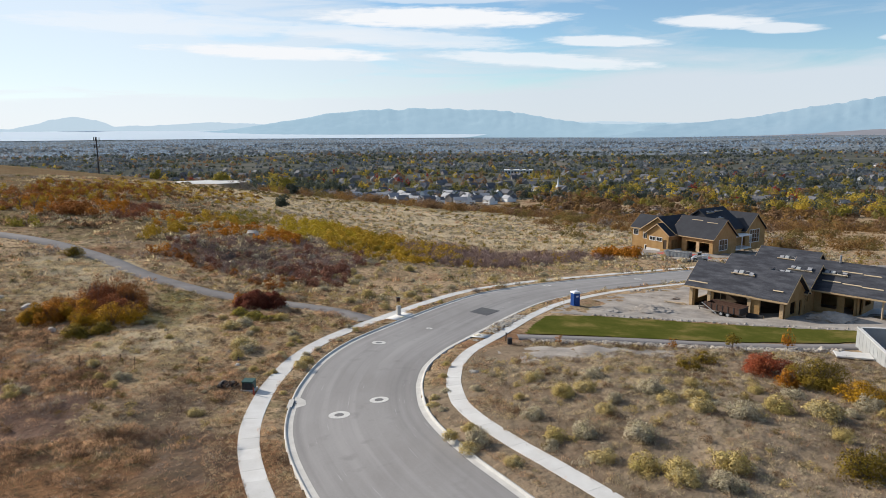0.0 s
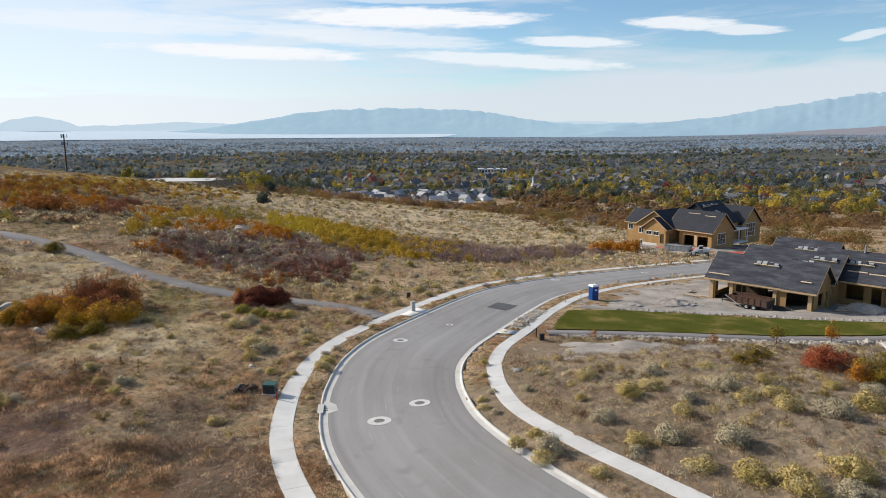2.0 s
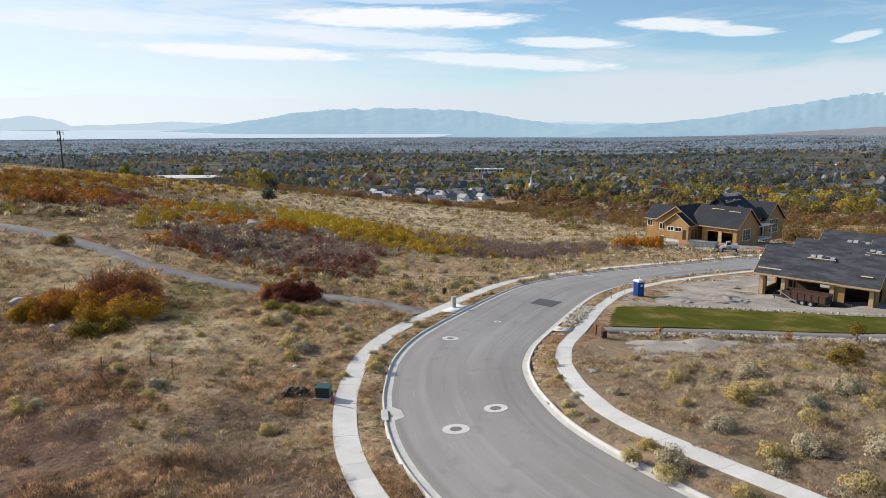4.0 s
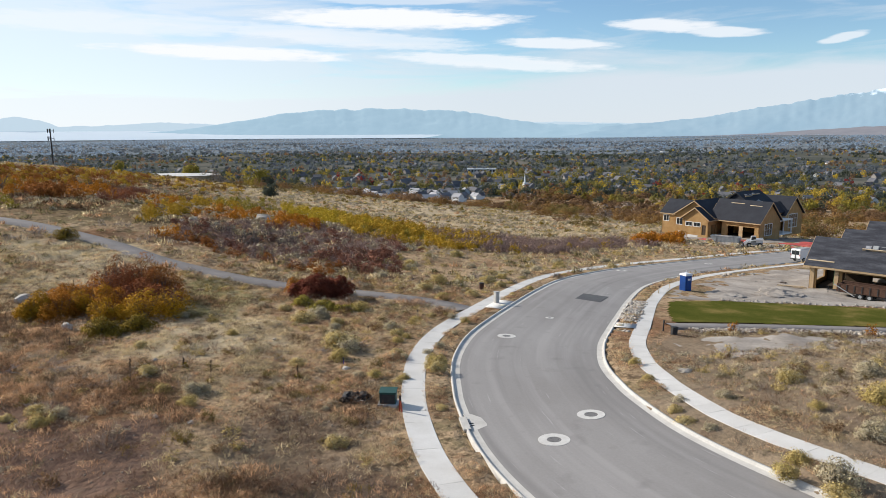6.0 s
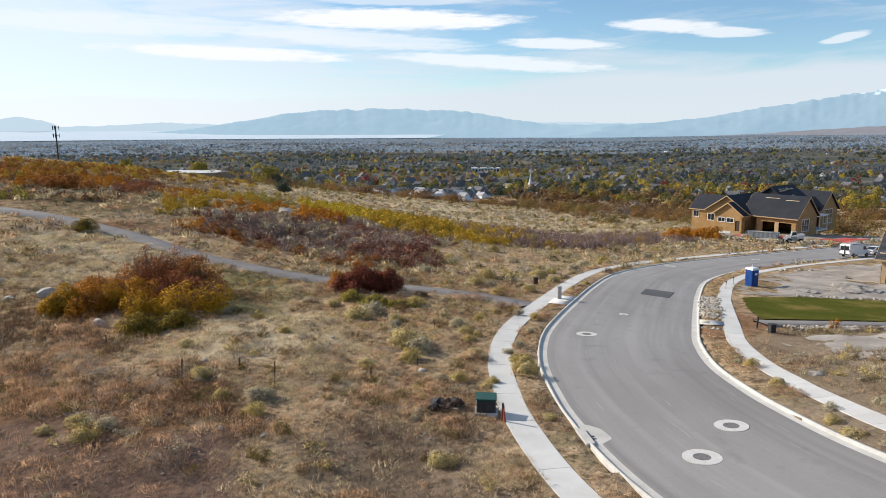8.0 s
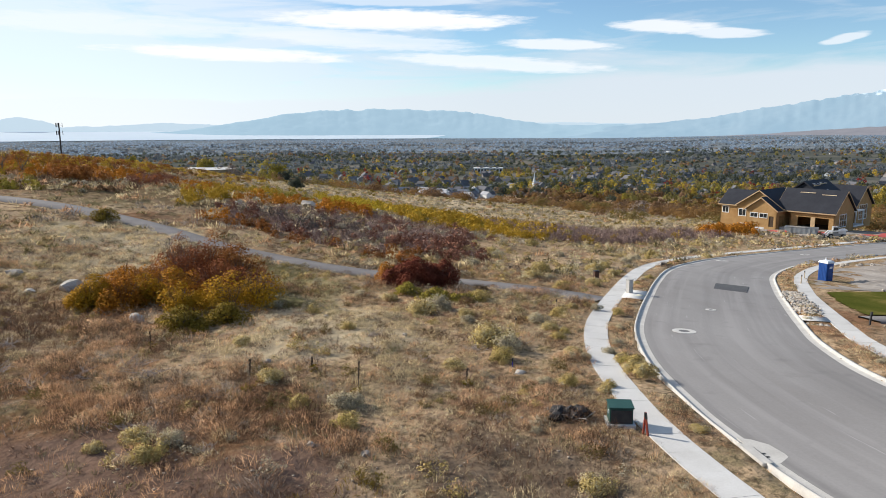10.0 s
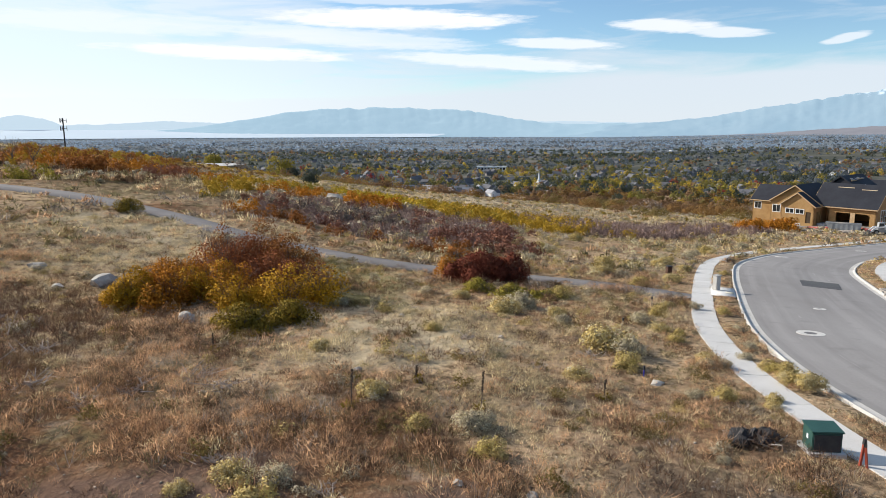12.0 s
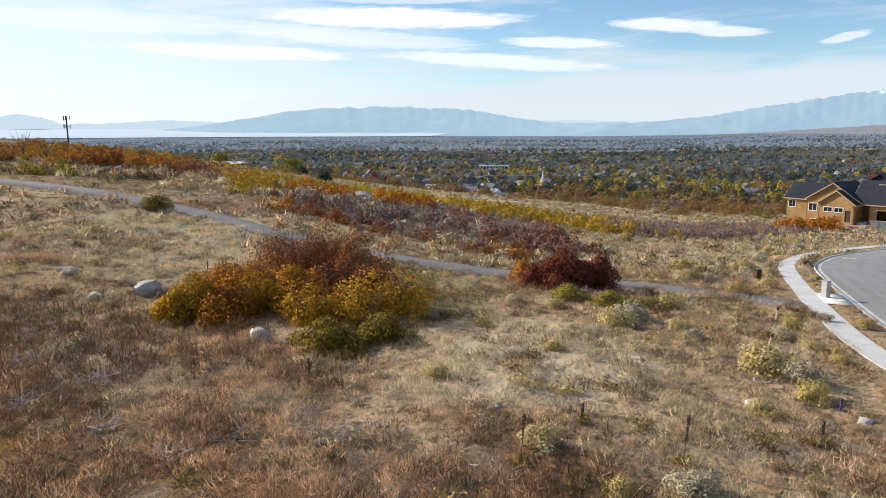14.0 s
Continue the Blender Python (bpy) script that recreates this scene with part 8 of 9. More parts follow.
def cobbles(name, line, a, b, n, size, mat, label, seed):
    rng = np.random.default_rng(seed)
    me = lumpy("c", 1.0, 0.7, seed, mat, cuts=1, rough=0.5)
    tv = np.array([v.co[:] for v in me.vertices])
    tf = np.array([p.vertices[:] for p in me.polygons])
    bpy.data.meshes.remove(me)
    i = rng.integers(0, len(line), n)
    nn = normals(line)
    o = rng.uniform(a, b, n)
    x, y = line[i, 0] + nn[i, 0] * o + rng.normal(0, 0.2, n), line[i, 1] + nn[i, 1] * o + rng.normal(0, 0.2, n)
    z = base_height(x, y) + 0.1 + relief(x, y)
    return scatter(name, [(tv, tf)], x, y, size * rng.uniform(0.5, 1.4, n), mat, label, "gravel", rng, z)


STRIP = ROAD[(ROAD[:, 1] > 77.6) & (ROAD[:, 1] < 89)]
cobbles("cobbles", STRIP, 5.6, 6.8, 760, 0.13, ROCK, "grey-white cobbles between kerb and sidewalk", 3)
STRIP = ROAD[(ROAD[:, 1] > 72.9) & (ROAD[:, 1] < 74.5)]
cobbles("cobbles", STRIP, 5.6, 6.8, 90, 0.12, ROCK, "grey-white cobbles between kerb and sidewalk", 4)
cobbles("cobbles", catmull([(9.5, 71.2), (20, 71.2), (33, 71.2), (42, 71.4)]), -0.7, 0.9, 1300, 0.13, ROCK, "pale cobble strip along the footpath", 5)
EDGE = catmull([(19.5, 88.2), (28.5, 86.8), (36.6, 85.2), (44, 83.6), (51, 82)])
for n in range(64):
    p = EDGE[int(n * (len(EDGE) - 1) / 63)]
    rock(p[0] + 0.25 * math.sin(n * 3.1), p[1] + 0.25 * math.cos(n * 2.3), 0.11 + 0.12 * abs(math.sin(n * 1.7)) ** 2, n % 9 + 40, ROCK, "pale boulder edging the lawn", 0.75, "boulders edging the lawn")
for n, (x, y, r) in enumerate(((31.2, 112.0, 0.4), (32.3, 112.9, 0.35), (33.4, 112.2, 0.3), (34.5, 113.3, 0.4), (35.5, 112.4, 0.35), (30.4, 110.9, 0.3), (58.6, 128.3, 0.8), (60.2, 128.9, 0.7), (41.5, 70.4, 0.5), (40.0, 71.2, 0.55), (39.0, 70.3, 0.45), (40.7, 69.4, 0.6))):
    rock(x, y, r, n + 60, ROCK, "grey boulder dumped on the dirt plot", 0.7, "boulders on the plot")
for x, y, r, s in ((28.5, 92.5, 3.2, 0.22), (50.5, 88.3, 3.0, 0.3), (22, 92.6, 2.2, 0.14), (33, 105.5, 3.0, 0.12)):
    o = new("dirt_mound", lumpy("dirt_mound", r, s, int(x), DIRT, cuts=4, rough=0.35))
    o.matrix_basis = pose(x, y, land_z(x, y) - 0.05)
    tagged(o, "low mound of grey dirt on the building plot", "dirt mound", "dirt mounds")


# ---- manholes and road details ----
def disc_ring(name, r0, r1, z0, z1, mat, parent, n=28):
    bm = bmesh.new()
    rows = []
    for r, z in ((r1, z0), (r1, z1), (r0, z1), (r0, z0)):
        rows.append([bm.verts.new((r * math.cos(2 * math.pi * k / n), r * math.sin(2 * math.pi * k / n), z)) for k in range(n)])
    for a, b in zip(rows, rows[1:]):
        for k in range(n):
            bm.faces.new((a[k], a[(k + 1) % n], b[(k + 1) % n], b[k]))
    bmesh.ops.recalc_face_normals(bm, faces=bm.faces)
    return part(name, bm, mat, parent)


def disc(name, r, z0, z1, mat, parent, n=24):
    return prism(name, [(r * math.cos(2 * math.pi * k / n), r * math.sin(2 * math.pi * k / n)) for k in range(n)], "z", z0, z1, mat, parent)


def manhole(x, y, r0, r1):
    gx = height(x + 0.5, y) - height(x - 0.5, y)
    gy = height(x, y + 0.5) - height(x, y - 0.5)
    off = abs(float(side_of(ROAD, np.array([x]), np.array([y]))[0]))
    z = height(x, y) + float(np.interp(off, [0, 2.4, 4.8], [0.06, 0.04, -0.02]))
    e = tagged(new("manhole"), "round manhole cover in a pale concrete collar" if r1 > 0.4 else "small round valve cover in a pale concrete collar", "manhole", "manholes in the street")
    e.matrix_basis = pose(x, y, z, math.degrees(math.atan(gy)), -math.degrees(math.atan(gx)))
    disc_ring("collar", r0, r1, -0.1, 0.02, COLLAR, e)
    disc("cover", r0 - 0.015, -0.1, 0.012, IRON, e)
    for k in range(3):
        a = k * 2.1
        disc_small = box("pick_hole", r0 * 0.6 * math.cos(a) - 0.03, r0 * 0.6 * math.sin(a) - 0.02, 0.008, r0 * 0.6 * math.cos(a) + 0.03, r0 * 0.6 * math.sin(a) + 0.02, 0.016, DARK_METAL, e)


COLLAR = material("collar_concrete", [(0.50, 0.48, 0.45), (0.62, 0.6, 0.57)], 2.0, 0.85, 0.2, (14.0, 0.1))
IRON = material("cast_iron", [(0.13, 0.125, 0.12), (0.2, 0.19, 0.185)], 6.0, 0.7, 0.3)
manhole(-7.75, 48.1, 0.36, 0.78)
manhole(-5.1, 51.1, 0.36, 0.74)
manhole(-6.75, 69.5, 0.34, 0.72)
manhole(-1.7, 76.9, 0.15, 0.38)
manhole(2.2, 97.8, 0.36, 0.75)
manhole(17.5, 115.9, 0.36, 0.75)
manhole(36.5, 129.0, 0.36, 0.7)


def road_patch():
    c = [(3.3, 87.4), (5.1, 90.9), (7.3, 88.9), (5.4, 85.5)]
    v = [(x, y, height(x, y) + 0.065) for x, y in c] + [(x, y, height(x, y) - 0.05) for x, y in c]
    o = mesh_object("asphalt_patch", v, [(0, 3, 2, 1), (0, 1, 5, 4), (1, 2, 6, 5), (2, 3, 7, 6), (3, 0, 4, 7)], ASPHALT_DARK)
    tagged(o, "dark square patch of newer asphalt in the street", "asphalt patch", kind="structure")


road_patch()


def storm_inlet():
    x, y = -11.45, 50.75
    e = tagged(new("storm_drain"), "concrete storm drain inlet in the kerb with dark debris bits", "storm drain")
    e.matrix_basis = pose(x, y, height(x, y), 0, 0, 4)
    prism("apron", [(-0.25, -1.7), (0.2, -1.5), (0.62, -0.9), (0.75, 0.0), (0.62, 0.8), (0.2, 1.3), (-0.25, 1.5)], "z", -0.1, 0.012, CURB, e)
    box("inlet_hood", -0.62, -0.8, 0.0, -0.2, 0.8, 0.125, CURB, e, bevel=0.02)
    # dark box stands in for the shade inside the inlet
    box("opening", -0.2, -0.5, 0.015, -0.17, 0.5, 0.1, DARK_METAL, e)
    # two short dark bars stand in for bits of debris
    for k in range(2):
        box("grate_bar", -0.12, -0.18 + k * 0.26, 0.012, 0.06, -0.1 + k * 0.26, 0.03, DARK_METAL, e)


storm_inlet()


def corner_ramp(lo, hi, a, b, side, label):
    line = ROAD[(ROAD[:, 1] > lo) & (ROAD[:, 1] < hi)]
    o = [side * a, side * (a + 0.03), side * (b - 0.03), side * b]
    h = [0.03, 0.118, 0.13, -0.1]
    ob = ribbon("pavement", line, o if side > 0 else o[::-1], h if side > 0 else h[::-1], CONCRETE)
    tagged(ob, label, "sidewalk", kind="structure")


corner_ramp(78.0, 83.0, 5.38, 7.1, -1, "concrete corner landing where the trail meets the street")
corner_ramp(74.6, 77.4, 5.33, 7.1, 1, "concrete landing where the footpath meets the street")
TACTILE = material("yellow_tactile", [(0.52, 0.49, 0.38), (0.6, 0.57, 0.45)], 3.0, 0.85)
for lo, hi, a, b in ((79.6, 81.2, -6.1, -5.5), (75.3, 76.7, 5.5, 6.1)):
    line = ROAD[(ROAD[:, 1] > lo) & (ROAD[:, 1] < hi)]
    tagged(ribbon("tactile_paving", line, [a, a + 0.02, b - 0.02, b], [0.1, 0.138, 0.138, 0.1], TACTILE), "faded yellow warning pad set in the kerb ramp", "paving", kind="structure")
# ---- vehicles and site gear ----
CAR_WHITE = material("white_car_paint", [(0.74, 0.75, 0.76), (0.78, 0.79, 0.8)], 1.0, 0.3, glossy=0.5)
LAMP_RED = material("red_lens", [(0.30, 0.02, 0.02), (0.36, 0.03, 0.03)], 5.0, 0.3)


def wheel(parent, x, y, r, w):
    bm = bmesh.new()
    bmesh.ops.create_cone(bm, cap_ends=True, segments=20, radius1=r, radius2=r, depth=w, matrix=Matrix.Translation((x, y, r)) @ pose(0, 0, 0, 90, 0, 0))
    bmesh.ops.bevel(bm, geom=[e for e in bm.edges if e.calc_length() < r * 0.5], offset=r * 0.12, segments=2, affect="EDGES")
    t = part("wheel", bm, RUBBER, parent)
    bm = bmesh.new()
    bmesh.ops.create_cone(bm, cap_ends=True, segments=14, radius1=r * 0.55, radius2=r * 0.5, depth=w * 1.06, matrix=Matrix.Translation((x, y, r)) @ pose(0, 0, 0, 90, 0, 0))
    part("rim", bm, GREY_METAL, t)
    return t


def parked(e, x, y, turn):
    gx = height(x + 1, y) - height(x - 1, y)
    gy = height(x, y + 1) - height(x, y - 1)
    n = Vector((-gx / 2, -gy / 2, 1)).normalized()
    q = Vector((0, 0, 1)).rotation_difference(n)
    e.matrix_basis = Matrix.Translation((x, y, height(x, y) + 0.02)) @ q.to_matrix().to_4x4() @ pose(0, 0, 0, 0, 0, turn)


def van():
    e = tagged(new("van"), "white cargo van parked at the roadside with open rear doors", "van")
    parked(e, 56.6, 134.7, 22)
    prism("body", [(-2.6, 0.45), (2.0, 0.45), (2.7, 0.5), (2.75, 1.0), (2.05, 1.2), (1.3, 2.0), (1.0, 2.15), (-2.5, 2.2), (-2.62, 2.1)], "y", -0.95, 0.95, CAR_WHITE, e, bevel=0.06)
    prism("windscreen", [(2.0, 1.22), (2.04, 1.24), (1.36, 1.96), (1.3, 1.96)], "y", -0.8, 0.8, GLASS, e)
    for s in (-0.97, 0.95):
        prism("side_window", [(1.75, 1.25), (0.8, 1.25), (0.8, 1.85), (1.3, 1.85)], "y", s, s + 0.02, GLASS, e)
        wheel(e, -1.6, s * 0.9, 0.36, 0.25)
        wheel(e, 1.8, s * 0.9, 0.36, 0.25)
        box("tail_lamp", -2.66, s * 0.92 - 0.06, 1.0, -2.6, s * 0.92 + 0.06, 1.3, LAMP_RED, e)
    for y0, y1 in ((-0.75, -0.1), (0.08, 0.75)):
        box("rear_window", -2.65, y0, 1.2, -2.62, y1, 1.9, GLASS, e)
    # dark strip stands in for the shade between the open doors
    box("rear_door", -2.68, -0.1, 0.5, -2.62, 0.06, 2.0, DARK_METAL, e, "dark gap of the open rear door")
    box("bumper", -2.75, -0.92, 0.4, -2.6, 0.92, 0.58, DARK_METAL, e, bevel=0.02)
    box("ladder_rack", -2.0, -0.8, 2.25, 1.0, 0.8, 2.3, GREY_METAL, e)


def car():
    e = tagged(new("car"), "white sedan parked at the roadside beyond the van", "car")
    parked(e, 62.6, 137.9, 22)
    prism("body", [(-2.2, 0.35), (2.2, 0.35), (2.25, 0.7), (1.2, 0.88), (-1.7, 0.92), (-2.25, 0.85)], "y", -0.88, 0.88, CAR_WHITE, e, bevel=0.06)
    prism("cabin", [(-1.6, 0.9), (1.1, 0.86), (0.4, 1.4), (-0.9, 1.42)], "y", -0.74, 0.74, CAR_WHITE, e, bevel=0.06)
    for s in (-0.77, 0.75):
        prism("side_window", [(-1.2, 0.95), (0.8, 0.95), (0.3, 1.32), (-0.8, 1.34)], "y", s, s + 0.02, GLASS, e)
        wheel(e, -1.4, s * 1.05, 0.32, 0.2)
        wheel(e, 1.4, s * 1.05, 0.32, 0.2)
    prism("rear_window", [(-1.62, 0.95), (-1.58, 0.95), (-0.96, 1.38), (-1.0, 1.38)], "y", -0.62, 0.62, GLASS, e)
    prism("windscreen", [(1.08, 0.92), (1.13, 0.92), (0.5, 1.36), (0.45, 1.36)], "y", -0.62, 0.62, GLASS, e)
    for s in (-0.65, 0.5):
        box("tail_lamp", -2.28, s, 0.6, -2.2, s + 0.2, 0.75, LAMP_RED, e)


def loader():
    e = tagged(new("telehandler"), "white wheeled loader with raised boom parked on the driveway", "loader")
    x, y = 57.4, 154.3
    e.matrix_basis = pose(x, y, land_z(x, y), 0, 0, 160)
    box("chassis", -1.5, -0.6, 0.45, 1.5, 0.6, 0.95, GREY_METAL, e, bevel=0.05)
    prism("engine_cover", [(-1.6, 0.9), (-0.2, 0.9), (-0.3, 1.5), (-1.5, 1.4)], "y", -0.6, 0.6, WHITE_PLASTIC, e, bevel=0.05)
    c = prism("cab", [(-0.3, 0.9), (0.8, 0.9), (0.65, 2.2), (-0.2, 2.25)], "y", -0.55, 0.55, GREY_METAL, e, bevel=0.04)
    for s in (-0.57, 0.55):
        prism("cab_window", [(-0.2, 1.2), (0.65, 1.2), (0.55, 2.05), (-0.12, 2.08)], "y", s, s + 0.02, GLASS, c)
    prism("boom", [(-1.7, 1.55), (-1.6, 1.8), (1.3, 1.35), (2.1, 0.55), (1.9, 0.45), (1.2, 1.15)], "y", 0.62, 0.85, WHITE_PLASTIC, e, bevel=0.02)
    prism("boom", [(-1.7, 1.55), (-1.6, 1.8), (1.3, 1.35), (2.1, 0.55), (1.9, 0.45), (1.2, 1.15)], "y", -0.85, -0.62, WHITE_PLASTIC, e, bevel=0.02)
    prism("bucket", [(2.0, 0.1), (2.8, 0.05), (2.75, 0.12), (2.15, 0.2), (2.2, 0.7), (2.05, 0.75)], "y", -0.95, 0.95, DARK_METAL, e)
    for xx in (-1.0, 1.05):
        for yy in (-0.8, 0.8):
            wheel(e, xx, yy, 0.45, 0.32)
    rod("beacon", (0.2, 0, 2.2), (0.2, 0, 2.4), 0.06, RED_PAINT, e)


def waste_bin():
    e = tagged(new("waste_bin"), "long grey steel roll-off waste bin on the dirt plot", "waste bin")
    x, y = 54.9, 161.0
    e.matrix_basis = pose(x, y, land_z(x, y), 0, 0, -37)
    L, W, H = 2.6, 1.1, 1.25
    prism("side_panel", [(-L, 0.1), (L, 0.1), (L, H), (-L - 0.7, H)], "y", -W, -W + 0.06, GREY_METAL, e)
    prism("side_panel", [(-L, 0.1), (L, 0.1), (L, H), (-L - 0.7, H)], "y", W - 0.06, W, GREY_METAL, e)
    box("floor_panel", -L, -W, 0.06, L, W, 0.12, GREY_METAL, e)
    box("end_panel", L - 0.06, -W + 0.06, 0.12, L, W - 0.06, H, GREY_METAL, e)
    prism("ramp_panel", [(-L, 0.1), (-L + 0.06, 0.1), (-L - 0.64, H), (-L - 0.7, H)], "y", -W + 0.06, W - 0.06, GREY_METAL, e)
    for k in range(6):
        box("rib", -L + 0.5 + k * 0.85, -W - 0.06, 0.12, -L + 0.58 + k * 0.85, -W, H, GREY_METAL, e)
    box("rail", -L - 0.7, -W - 0.05, H, L, -W + 0.08, H + 0.08, GREY_METAL, e)
    o = new("rubble", lumpy("rubble", 1.0, 0.35, 5, DIRT, cuts=3, rough=0.5))
    o.parent = e
    o.matrix_basis = pose(0, 0, 0.9) @ Matrix.Diagonal((2.2, 1.0, 1, 1))


def dump_trailer():
    e = tagged(new("dump_trailer"), "dark rusty steel dump trailer parked before the garage", "trailer")
    M = pose(35.4, 98.5, -5.45, 0, 0, -47.8) @ pose(6.6, -2.3, 0, 0, 0, -2)
    e.matrix_basis = M
    L, W = 2.6, 1.05
    for s in (-W, W - 0.06):
        sd = prism("side_panel", [(-L, 0.75), (L, 0.75), (L, 1.55), (-L, 1.55)], "y", s, s + 0.06, RUSTY, e)
        for k in range(7):
            box("rib", -L + 0.2 + k * 0.8, s - 0.05 if s < 0 else s + 0.06, 0.75, -L + 0.3 + k * 0.8, s if s < 0 else s + 0.11, 1.55, DARK_METAL, sd)
        box("top_rail", -L, s - 0.03, 1.55, L, s + 0.09, 1.63, RUSTY, e)
    box("bed", -L, -W, 0.68, L, W, 0.75, RUSTY, e)
    box("end_panel", -L, -W, 0.75, -L + 0.06, W, 1.5, RUSTY, e)
    box("tailgate", L - 0.06, -W, 0.75, L, W, 1.5, DARK_METAL, e)
    box("chassis", -L, -0.5, 0.5, L, 0.5, 0.68, DARK_METAL, e)
    for xx in (-0.1, 0.85):
        for yy in (-0.95, 0.95):
            wheel(e, xx, yy, 0.38, 0.24)
    rod("drawbar", (-L, 0.4, 0.55), (-L - 1.4, 0, 0.5), 0.06, DARK_METAL, e)
    rod("drawbar", (-L, -0.4, 0.55), (-L - 1.4, 0, 0.5), 0.06, DARK_METAL, e)
    rod("jack_stand", (-L - 1.2, 0, 0.9), (-L - 1.2, 0, 0.0), 0.05, DARK_METAL, e)
    rod("ramp_strut", (-L - 0.3, -W - 0.1, 1.5), (-0.6, -W - 0.25, 0.35), 0.05, GREY_METAL, e)
    f = tagged(new("pallet_fork"), "dark steel attachment lying beside the trailer", "attachment")
    f.matrix_basis = pose(35.4, 98.5, -5.45, 0, 0, -47.8) @ pose(10.2, -1.3, 0)
    box("frame", -1.1, -0.3, 0.05, 1.1, -0.15, 0.75, DARK_METAL, f, bevel=0.02)
    for xx in (-0.7, 0.0, 0.7):
        box("tine", xx - 0.06, -1.2, 0.03, xx + 0.06, -0.3, 0.1, DARK_METAL, f)
    box("cross_bar", -1.2, -0.2, 0.5, 1.2, -0.05, 0.62, LUMBER, f)


van()
car()
loader()
waste_bin()
dump_trailer()


def lumber_pile(x, y, turn, n, label, seed):
    e = tagged(new("lumber_pile"), label, "lumber", "lumber piles")
    e.matrix_basis = pose(x, y, land_z(x, y) + 0.03, 0, 0, turn)
    rng = random.Random(seed)
    for k in range(n):
        box("plank", -1.4 + rng.uniform(-0.3, 0.3), (k % 5) * 0.2 - 0.5, (k // 5) * 0.07, 1.4 + rng.uniform(-0.3, 0.3), (k % 5) * 0.2 - 0.34, (k // 5) * 0.07 + 0.05, LUMBER, e, m=pose(0, 0, 0, 0, 0, rng.uniform(-9, 9)))


lumber_pile(47.2, 162.8, 20, 7, "scattered pale planks on the dirt beside the plot", 1)
lumber_pile(33.9, 99.6, -30, 8, "stack of pale planks beside the garage", 2)
lumber_pile(51.2, 93.6, -40, 6, "grey planks lying in the shade of the house", 3)
lumber_pile(64.5, 153.5, -20, 5, "dark planks beside the driveway", 4)


# ---- concrete foundation on the next plot ----
def foundation():
    e = tagged(new("foundation"), "pale grey concrete basement foundation walls of a new plot", "foundation")
    z = -4.0
    corners = [(44.9, 73.4), (42.1, 63.4), (56.0, 58.5), (60.0, 70.5)]
    for k in range(4):
        a, b = Vector((*corners[k], 0)), Vector((*corners[(k + 1) % 4], 0))
        L = (b - a).length
        t = math.degrees(math.atan2(b.y - a.y, b.x - a.x))
        w = box("wall", 0, 0, z - 0.6, L, 0.25, -1.75, FORM, e, m=pose(a.x, a.y, 0, 0, 0, t))
        for j in range(int(L / 1.2)):
            box("form_panel", j * 1.2 + 0.03, -0.035, z - 0.5, j * 1.2 + 1.17, -0.005, -1.8, FORM, w, m=pose(a.x, a.y, 0, 0, 0, t))
        box("cap", 0, -0.06, -1.75, L, 0.3, -1.68, CONCRETE, w, m=pose(a.x, a.y, 0, 0, 0, t))
    s = tagged(new("concrete_block"), "thick pale concrete slab lying beside the foundation", "concrete slab")
    s.matrix_basis = pose(41.6, 68.2, land_z(41.6, 68.2) - 0.1, 0, 0, -18)
    box("slab_top", -1.7, -1.0, 0.35, 1.7, 1.0, 0.5, CONCRETE, s, bevel=0.02)
    box("slab_base", -1.6, -0.9, 0.0, 1.6, 0.9, 0.35, DARK_INSIDE, s)


FORM = material("form_concrete", [(0.30, 0.305, 0.305), (0.42, 0.425, 0.42)], 0.8, 0.6, 0.1, (6.0, 0.08))
foundation()


# ---- trees that stand alone ----
def tree(x, y, h, r, mat, label, seed, leaves=900, leaf=0.12, trunk=0.3, bare=0.25, category="tree"):
    """A tapered trunk with limbs and a crown of many small leaves."""
    e = tagged(new("tree"), label, category)
    e.matrix_basis = pose(x, y, land_z(x, y) - 0.1, 0, 0, seed * 47)
    rng = np.random.default_rng(seed)
    rod("trunk", (0, 0, 0), (0, 0, h * 0.6), trunk, BARK, e, r2=trunk * 0.4)
    for k in range(6):
        a = k * 1.05 + seed
        rod("limb", (0, 0, h * (0.22 + 0.06 * k)), (r * 0.6 * math.cos(a), r * 0.6 * math.sin(a), h * (0.45 + 0.07 * k)), trunk * 0.4, BARK, e, sides=6, r2=trunk * 0.12)
    v, f, soft = crown(rng, r, h * (1 - bare) * 0.85, 18, leaves, leaf * 1.3, tilt=0.4)
    v[:, 2] += h * bare
    mesh_object("crown", v, f, mat, e, soft=soft)
    return e


tree(36.6, 71.7, 2.6, 0.75, OAK_ORANGE, "young bright orange tree beside the footpath", 1, 420, 0.07, 0.04, 0.25)
tree(29.8, 69.6, 2.3, 0.95, OAK_GREEN, "young crooked green-yellow tree beside the footpath", 2, 420, 0.07, 0.06, 0.4)
tree(23.9, 70.3, 1.3, 0.5, OAK_ORANGE, "small orange sapling in the cobble strip", 3, 160, 0.06, 0.03, 0.1)
tree(12.0, 70.2, 1.3, 0.5, OAK_ORANGE, "small orange sapling in the cobble strip", 4, 130, 0.06, 0.03, 0.1)
tree(-113.0, 360.0, 10.5, 5.2, OAK_LIME, "round yellow-green tree on the hilltop", 5, 1500, 0.3, 0.3, 0.12)
tree(-84.0, 372.0, 12.0, 7.0, OAK_LIME, "broad olive tree below the hilltop", 6, 1800, 0.35, 0.35, 0.08)
tree(-77.5, 366.0, 8.0, 4.5, FAR_GREEN, "dark green tree below the hilltop", 7, 1200, 0.3, 0.3, 0.08)
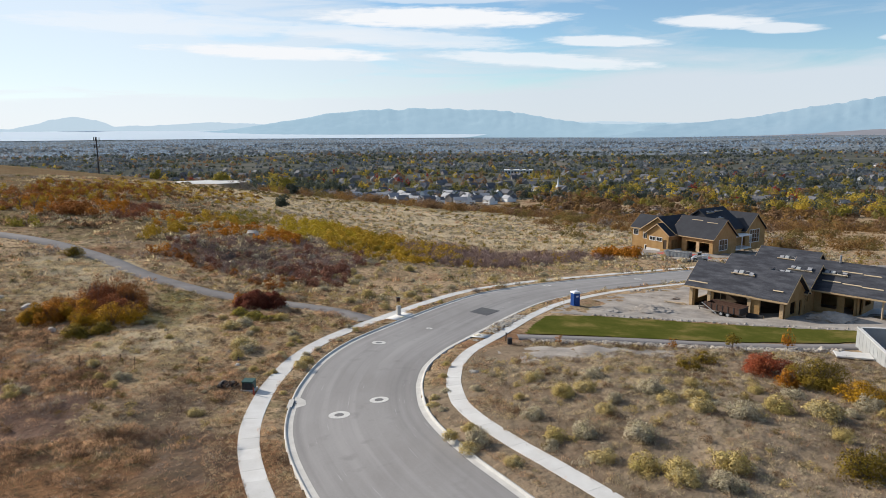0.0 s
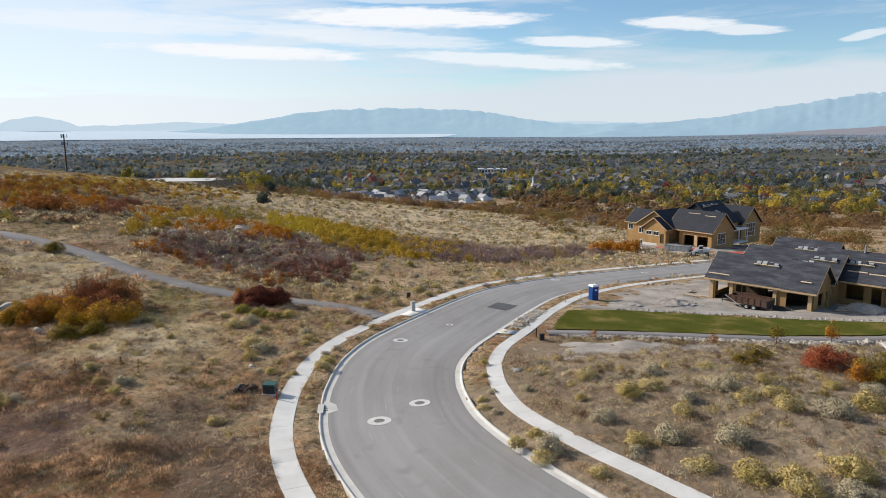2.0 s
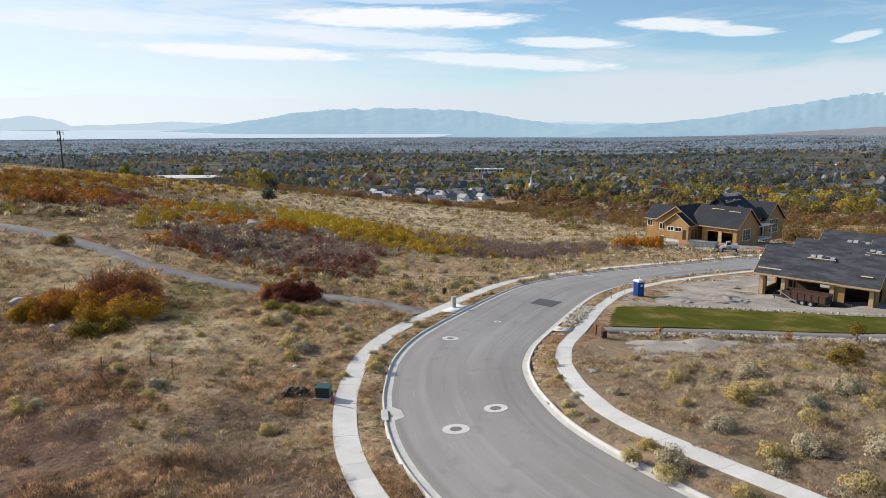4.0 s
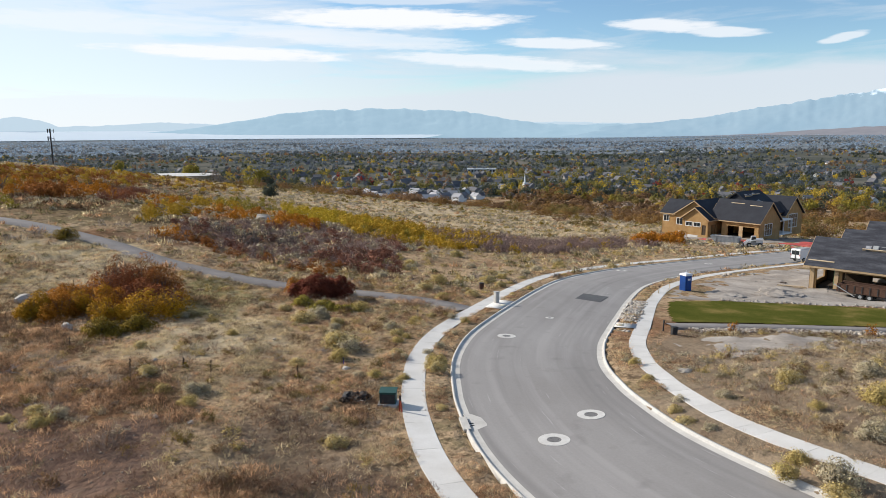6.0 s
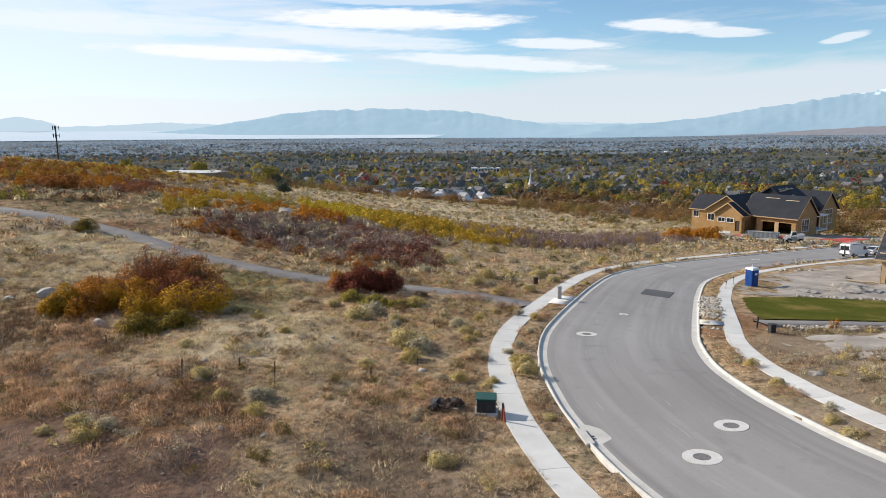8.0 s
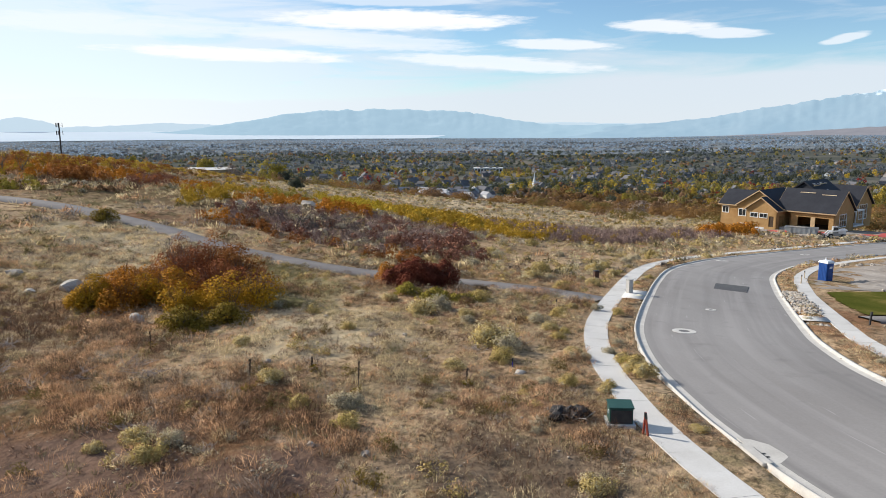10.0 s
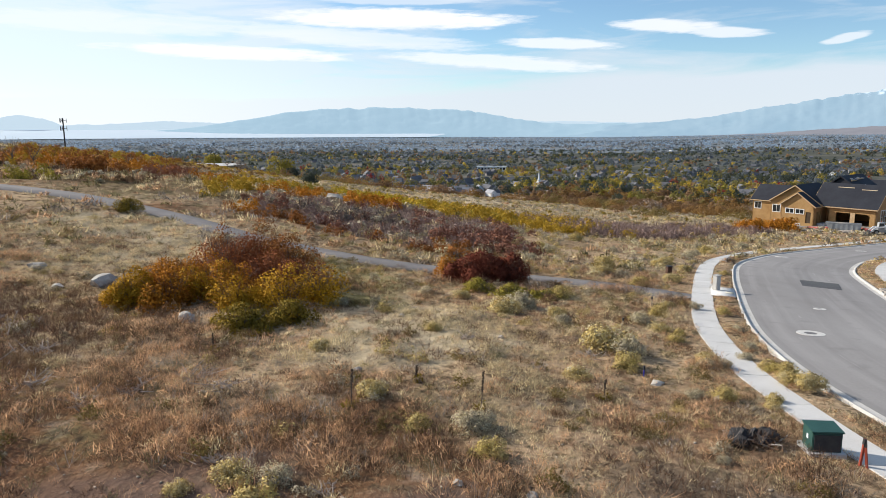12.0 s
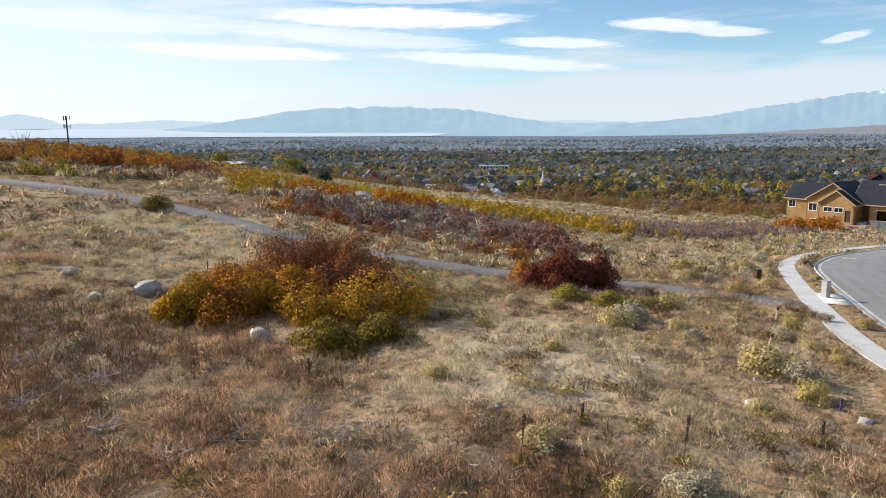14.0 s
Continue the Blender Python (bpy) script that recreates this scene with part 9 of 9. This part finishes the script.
tree(-54.4, 238.5, 5.0, 3.3, FAR_GREEN, "dense dark green juniper on the slope", 8, 1600, 0.2, 0.2, 0.02)
tree(-150.0, 372.0, 6.5, 3.5, OAK_LIME, "olive tree on the hilltop", 9, 900, 0.3, 0.25, 0.1)


def bare_tree(x, y, h, seed):
    e = tagged(new("dead_tree"), "leafless grey dead tree on the hilltop", "tree", "dead trees on the hilltop")
    e.matrix_basis = pose(x, y, land_z(x, y) - 0.1, 0, 0, seed * 70)
    rng = random.Random(seed)
    rod("trunk", (0, 0, 0), (0.1, 0, h * 0.4), 0.09, BARK, e, r2=0.06)
    for k in range(11):
        a = rng.uniform(0, 6.28)
        q = Vector((math.cos(a) * h * rng.uniform(0.2, 0.5), math.sin(a) * h * rng.uniform(0.2, 0.5), h * rng.uniform(0.6, 1.0)))
        p = Vector((0.05, 0, h * rng.uniform(0.15, 0.38)))
        b = rod("branch", p, q, 0.04, BARK, e, sides=5, r2=0.012)
        mid = p.lerp(q, 0.6)
        rod("twig", mid, mid + Vector((rng.gauss(0, 0.12), rng.gauss(0, 0.12), 0.2)) * h, 0.018, BARK, b, sides=4, r2=0.006)


for n, (x, y, h) in enumerate(((-92.5, 137, 4.2), (-86, 143, 4.4), (-82, 141, 3.8), (-96.5, 142, 4.6), (-75, 158, 3.4), (-100, 150, 4.0))):
    bare_tree(x, y, h, n + 2)


def cell_tower():
    x, y = -207.1, 429.3
    e = tagged(new("cell_tower"), "tall dark steel cell tower with two rows of antenna panels", "tower")
    z = height(x, y)
    e.matrix_basis = pose(x, y, z)
    H = 13.9 - z
    rod("mast", (0, 0, -0.5), (0, 0, H), 0.45, TOWER, e, sides=12, r2=0.3)
    for zz in (H - 1.2, H - 5.4):
        for k in range(3):
            a = k * 2.094 + 0.4
            rod("arm", (0, 0, zz), (1.5 * math.cos(a), 1.5 * math.sin(a), zz), 0.09, TOWER, e, sides=6)
            for d in (-0.6, 0.6):
                m = pose(1.6 * math.cos(a) - d * math.sin(a), 1.6 * math.sin(a) + d * math.cos(a), zz, 0, 0, math.degrees(a))
                box("antenna_panel", -0.12, -0.25, -1.1, 0.12, 0.25, 1.1, TOWER, e, bevel=0.03, m=m)
    box("equipment_shed", -5, -2, -0.2, -2, 1, 2.6, RUSTY, e, bevel=0.03)
    box("equipment_cabinet", 2, -1, -0.2, 3.2, 0.3, 1.8, GREY_METAL, e, bevel=0.03)


TOWER = material("tower_steel", [(0.04, 0.035, 0.033), (0.07, 0.06, 0.055)], 1.0, 0.7)
cell_tower()


# ---- landmarks of the town ----
def office_block():
    a, r = radians(6.6), 1420
    x, y = -10 + math.sin(a) * r, 10 + math.cos(a) * r
    e = tagged(new("office_building"), "long white flat-roofed building among the trees of the town", "building")
    e.matrix_basis = pose(x, y, height(x, y), 0, 0, -6)
    box("wall", -28, -8, -1, 28, 8, 9, WHITE_WALL, e)
    box("roof", -29, -9, 9, 29, 9, 10, WHITE_WALL, e)
    for k in range(9):
        box("window", -26 + k * 6, -8.1, 2.5, -22 + k * 6, -8.0, 7.5, GLASS, e)
    for k in (-16, 2, 15):
        box("rooftop_unit", k, -3, 10, k + 5, 3, 12, HOUSE_ROOF, e)


def church():
    a, r = radians(10.3), 1020
    x, y = -10 + math.sin(a) * r, 10 + math.cos(a) * r
    e = tagged(new("church"), "pale church with a slender white steeple in the town", "church")
    e.matrix_basis = pose(x, y, height(x, y), 0, 0, 20)
    prism("nave", [(-7, -1), (7, -1), (7, 5), (0, 10), (-7, 5)], "y", -12, 12, HOUSE_WALL, e)
    prism("roof", [(-7.6, 4.7), (0, 10.2), (7.6, 4.7), (7.6, 5.2), (0, 10.8), (-7.6, 5.2)], "y", -12.4, 12.4, HOUSE_ROOF, e)
    box("steeple_base", -9.5, -3, -1, -5, 2, 11, WHITE_WALL, e)
    rod("steeple", (-7.2, -0.5, 11), (-7.2, -0.5, 24), 1.8, WHITE_WALL, e, r2=0.05)


office_block()
church()

# ---- slabs of the walks, last ----
slabs(pavement_l, ROAD, WALK_L[0], WALK_L[1], -1, 1.5)
slabs(pavement_r, ROAD, walk_r, None, 1, 1.5)
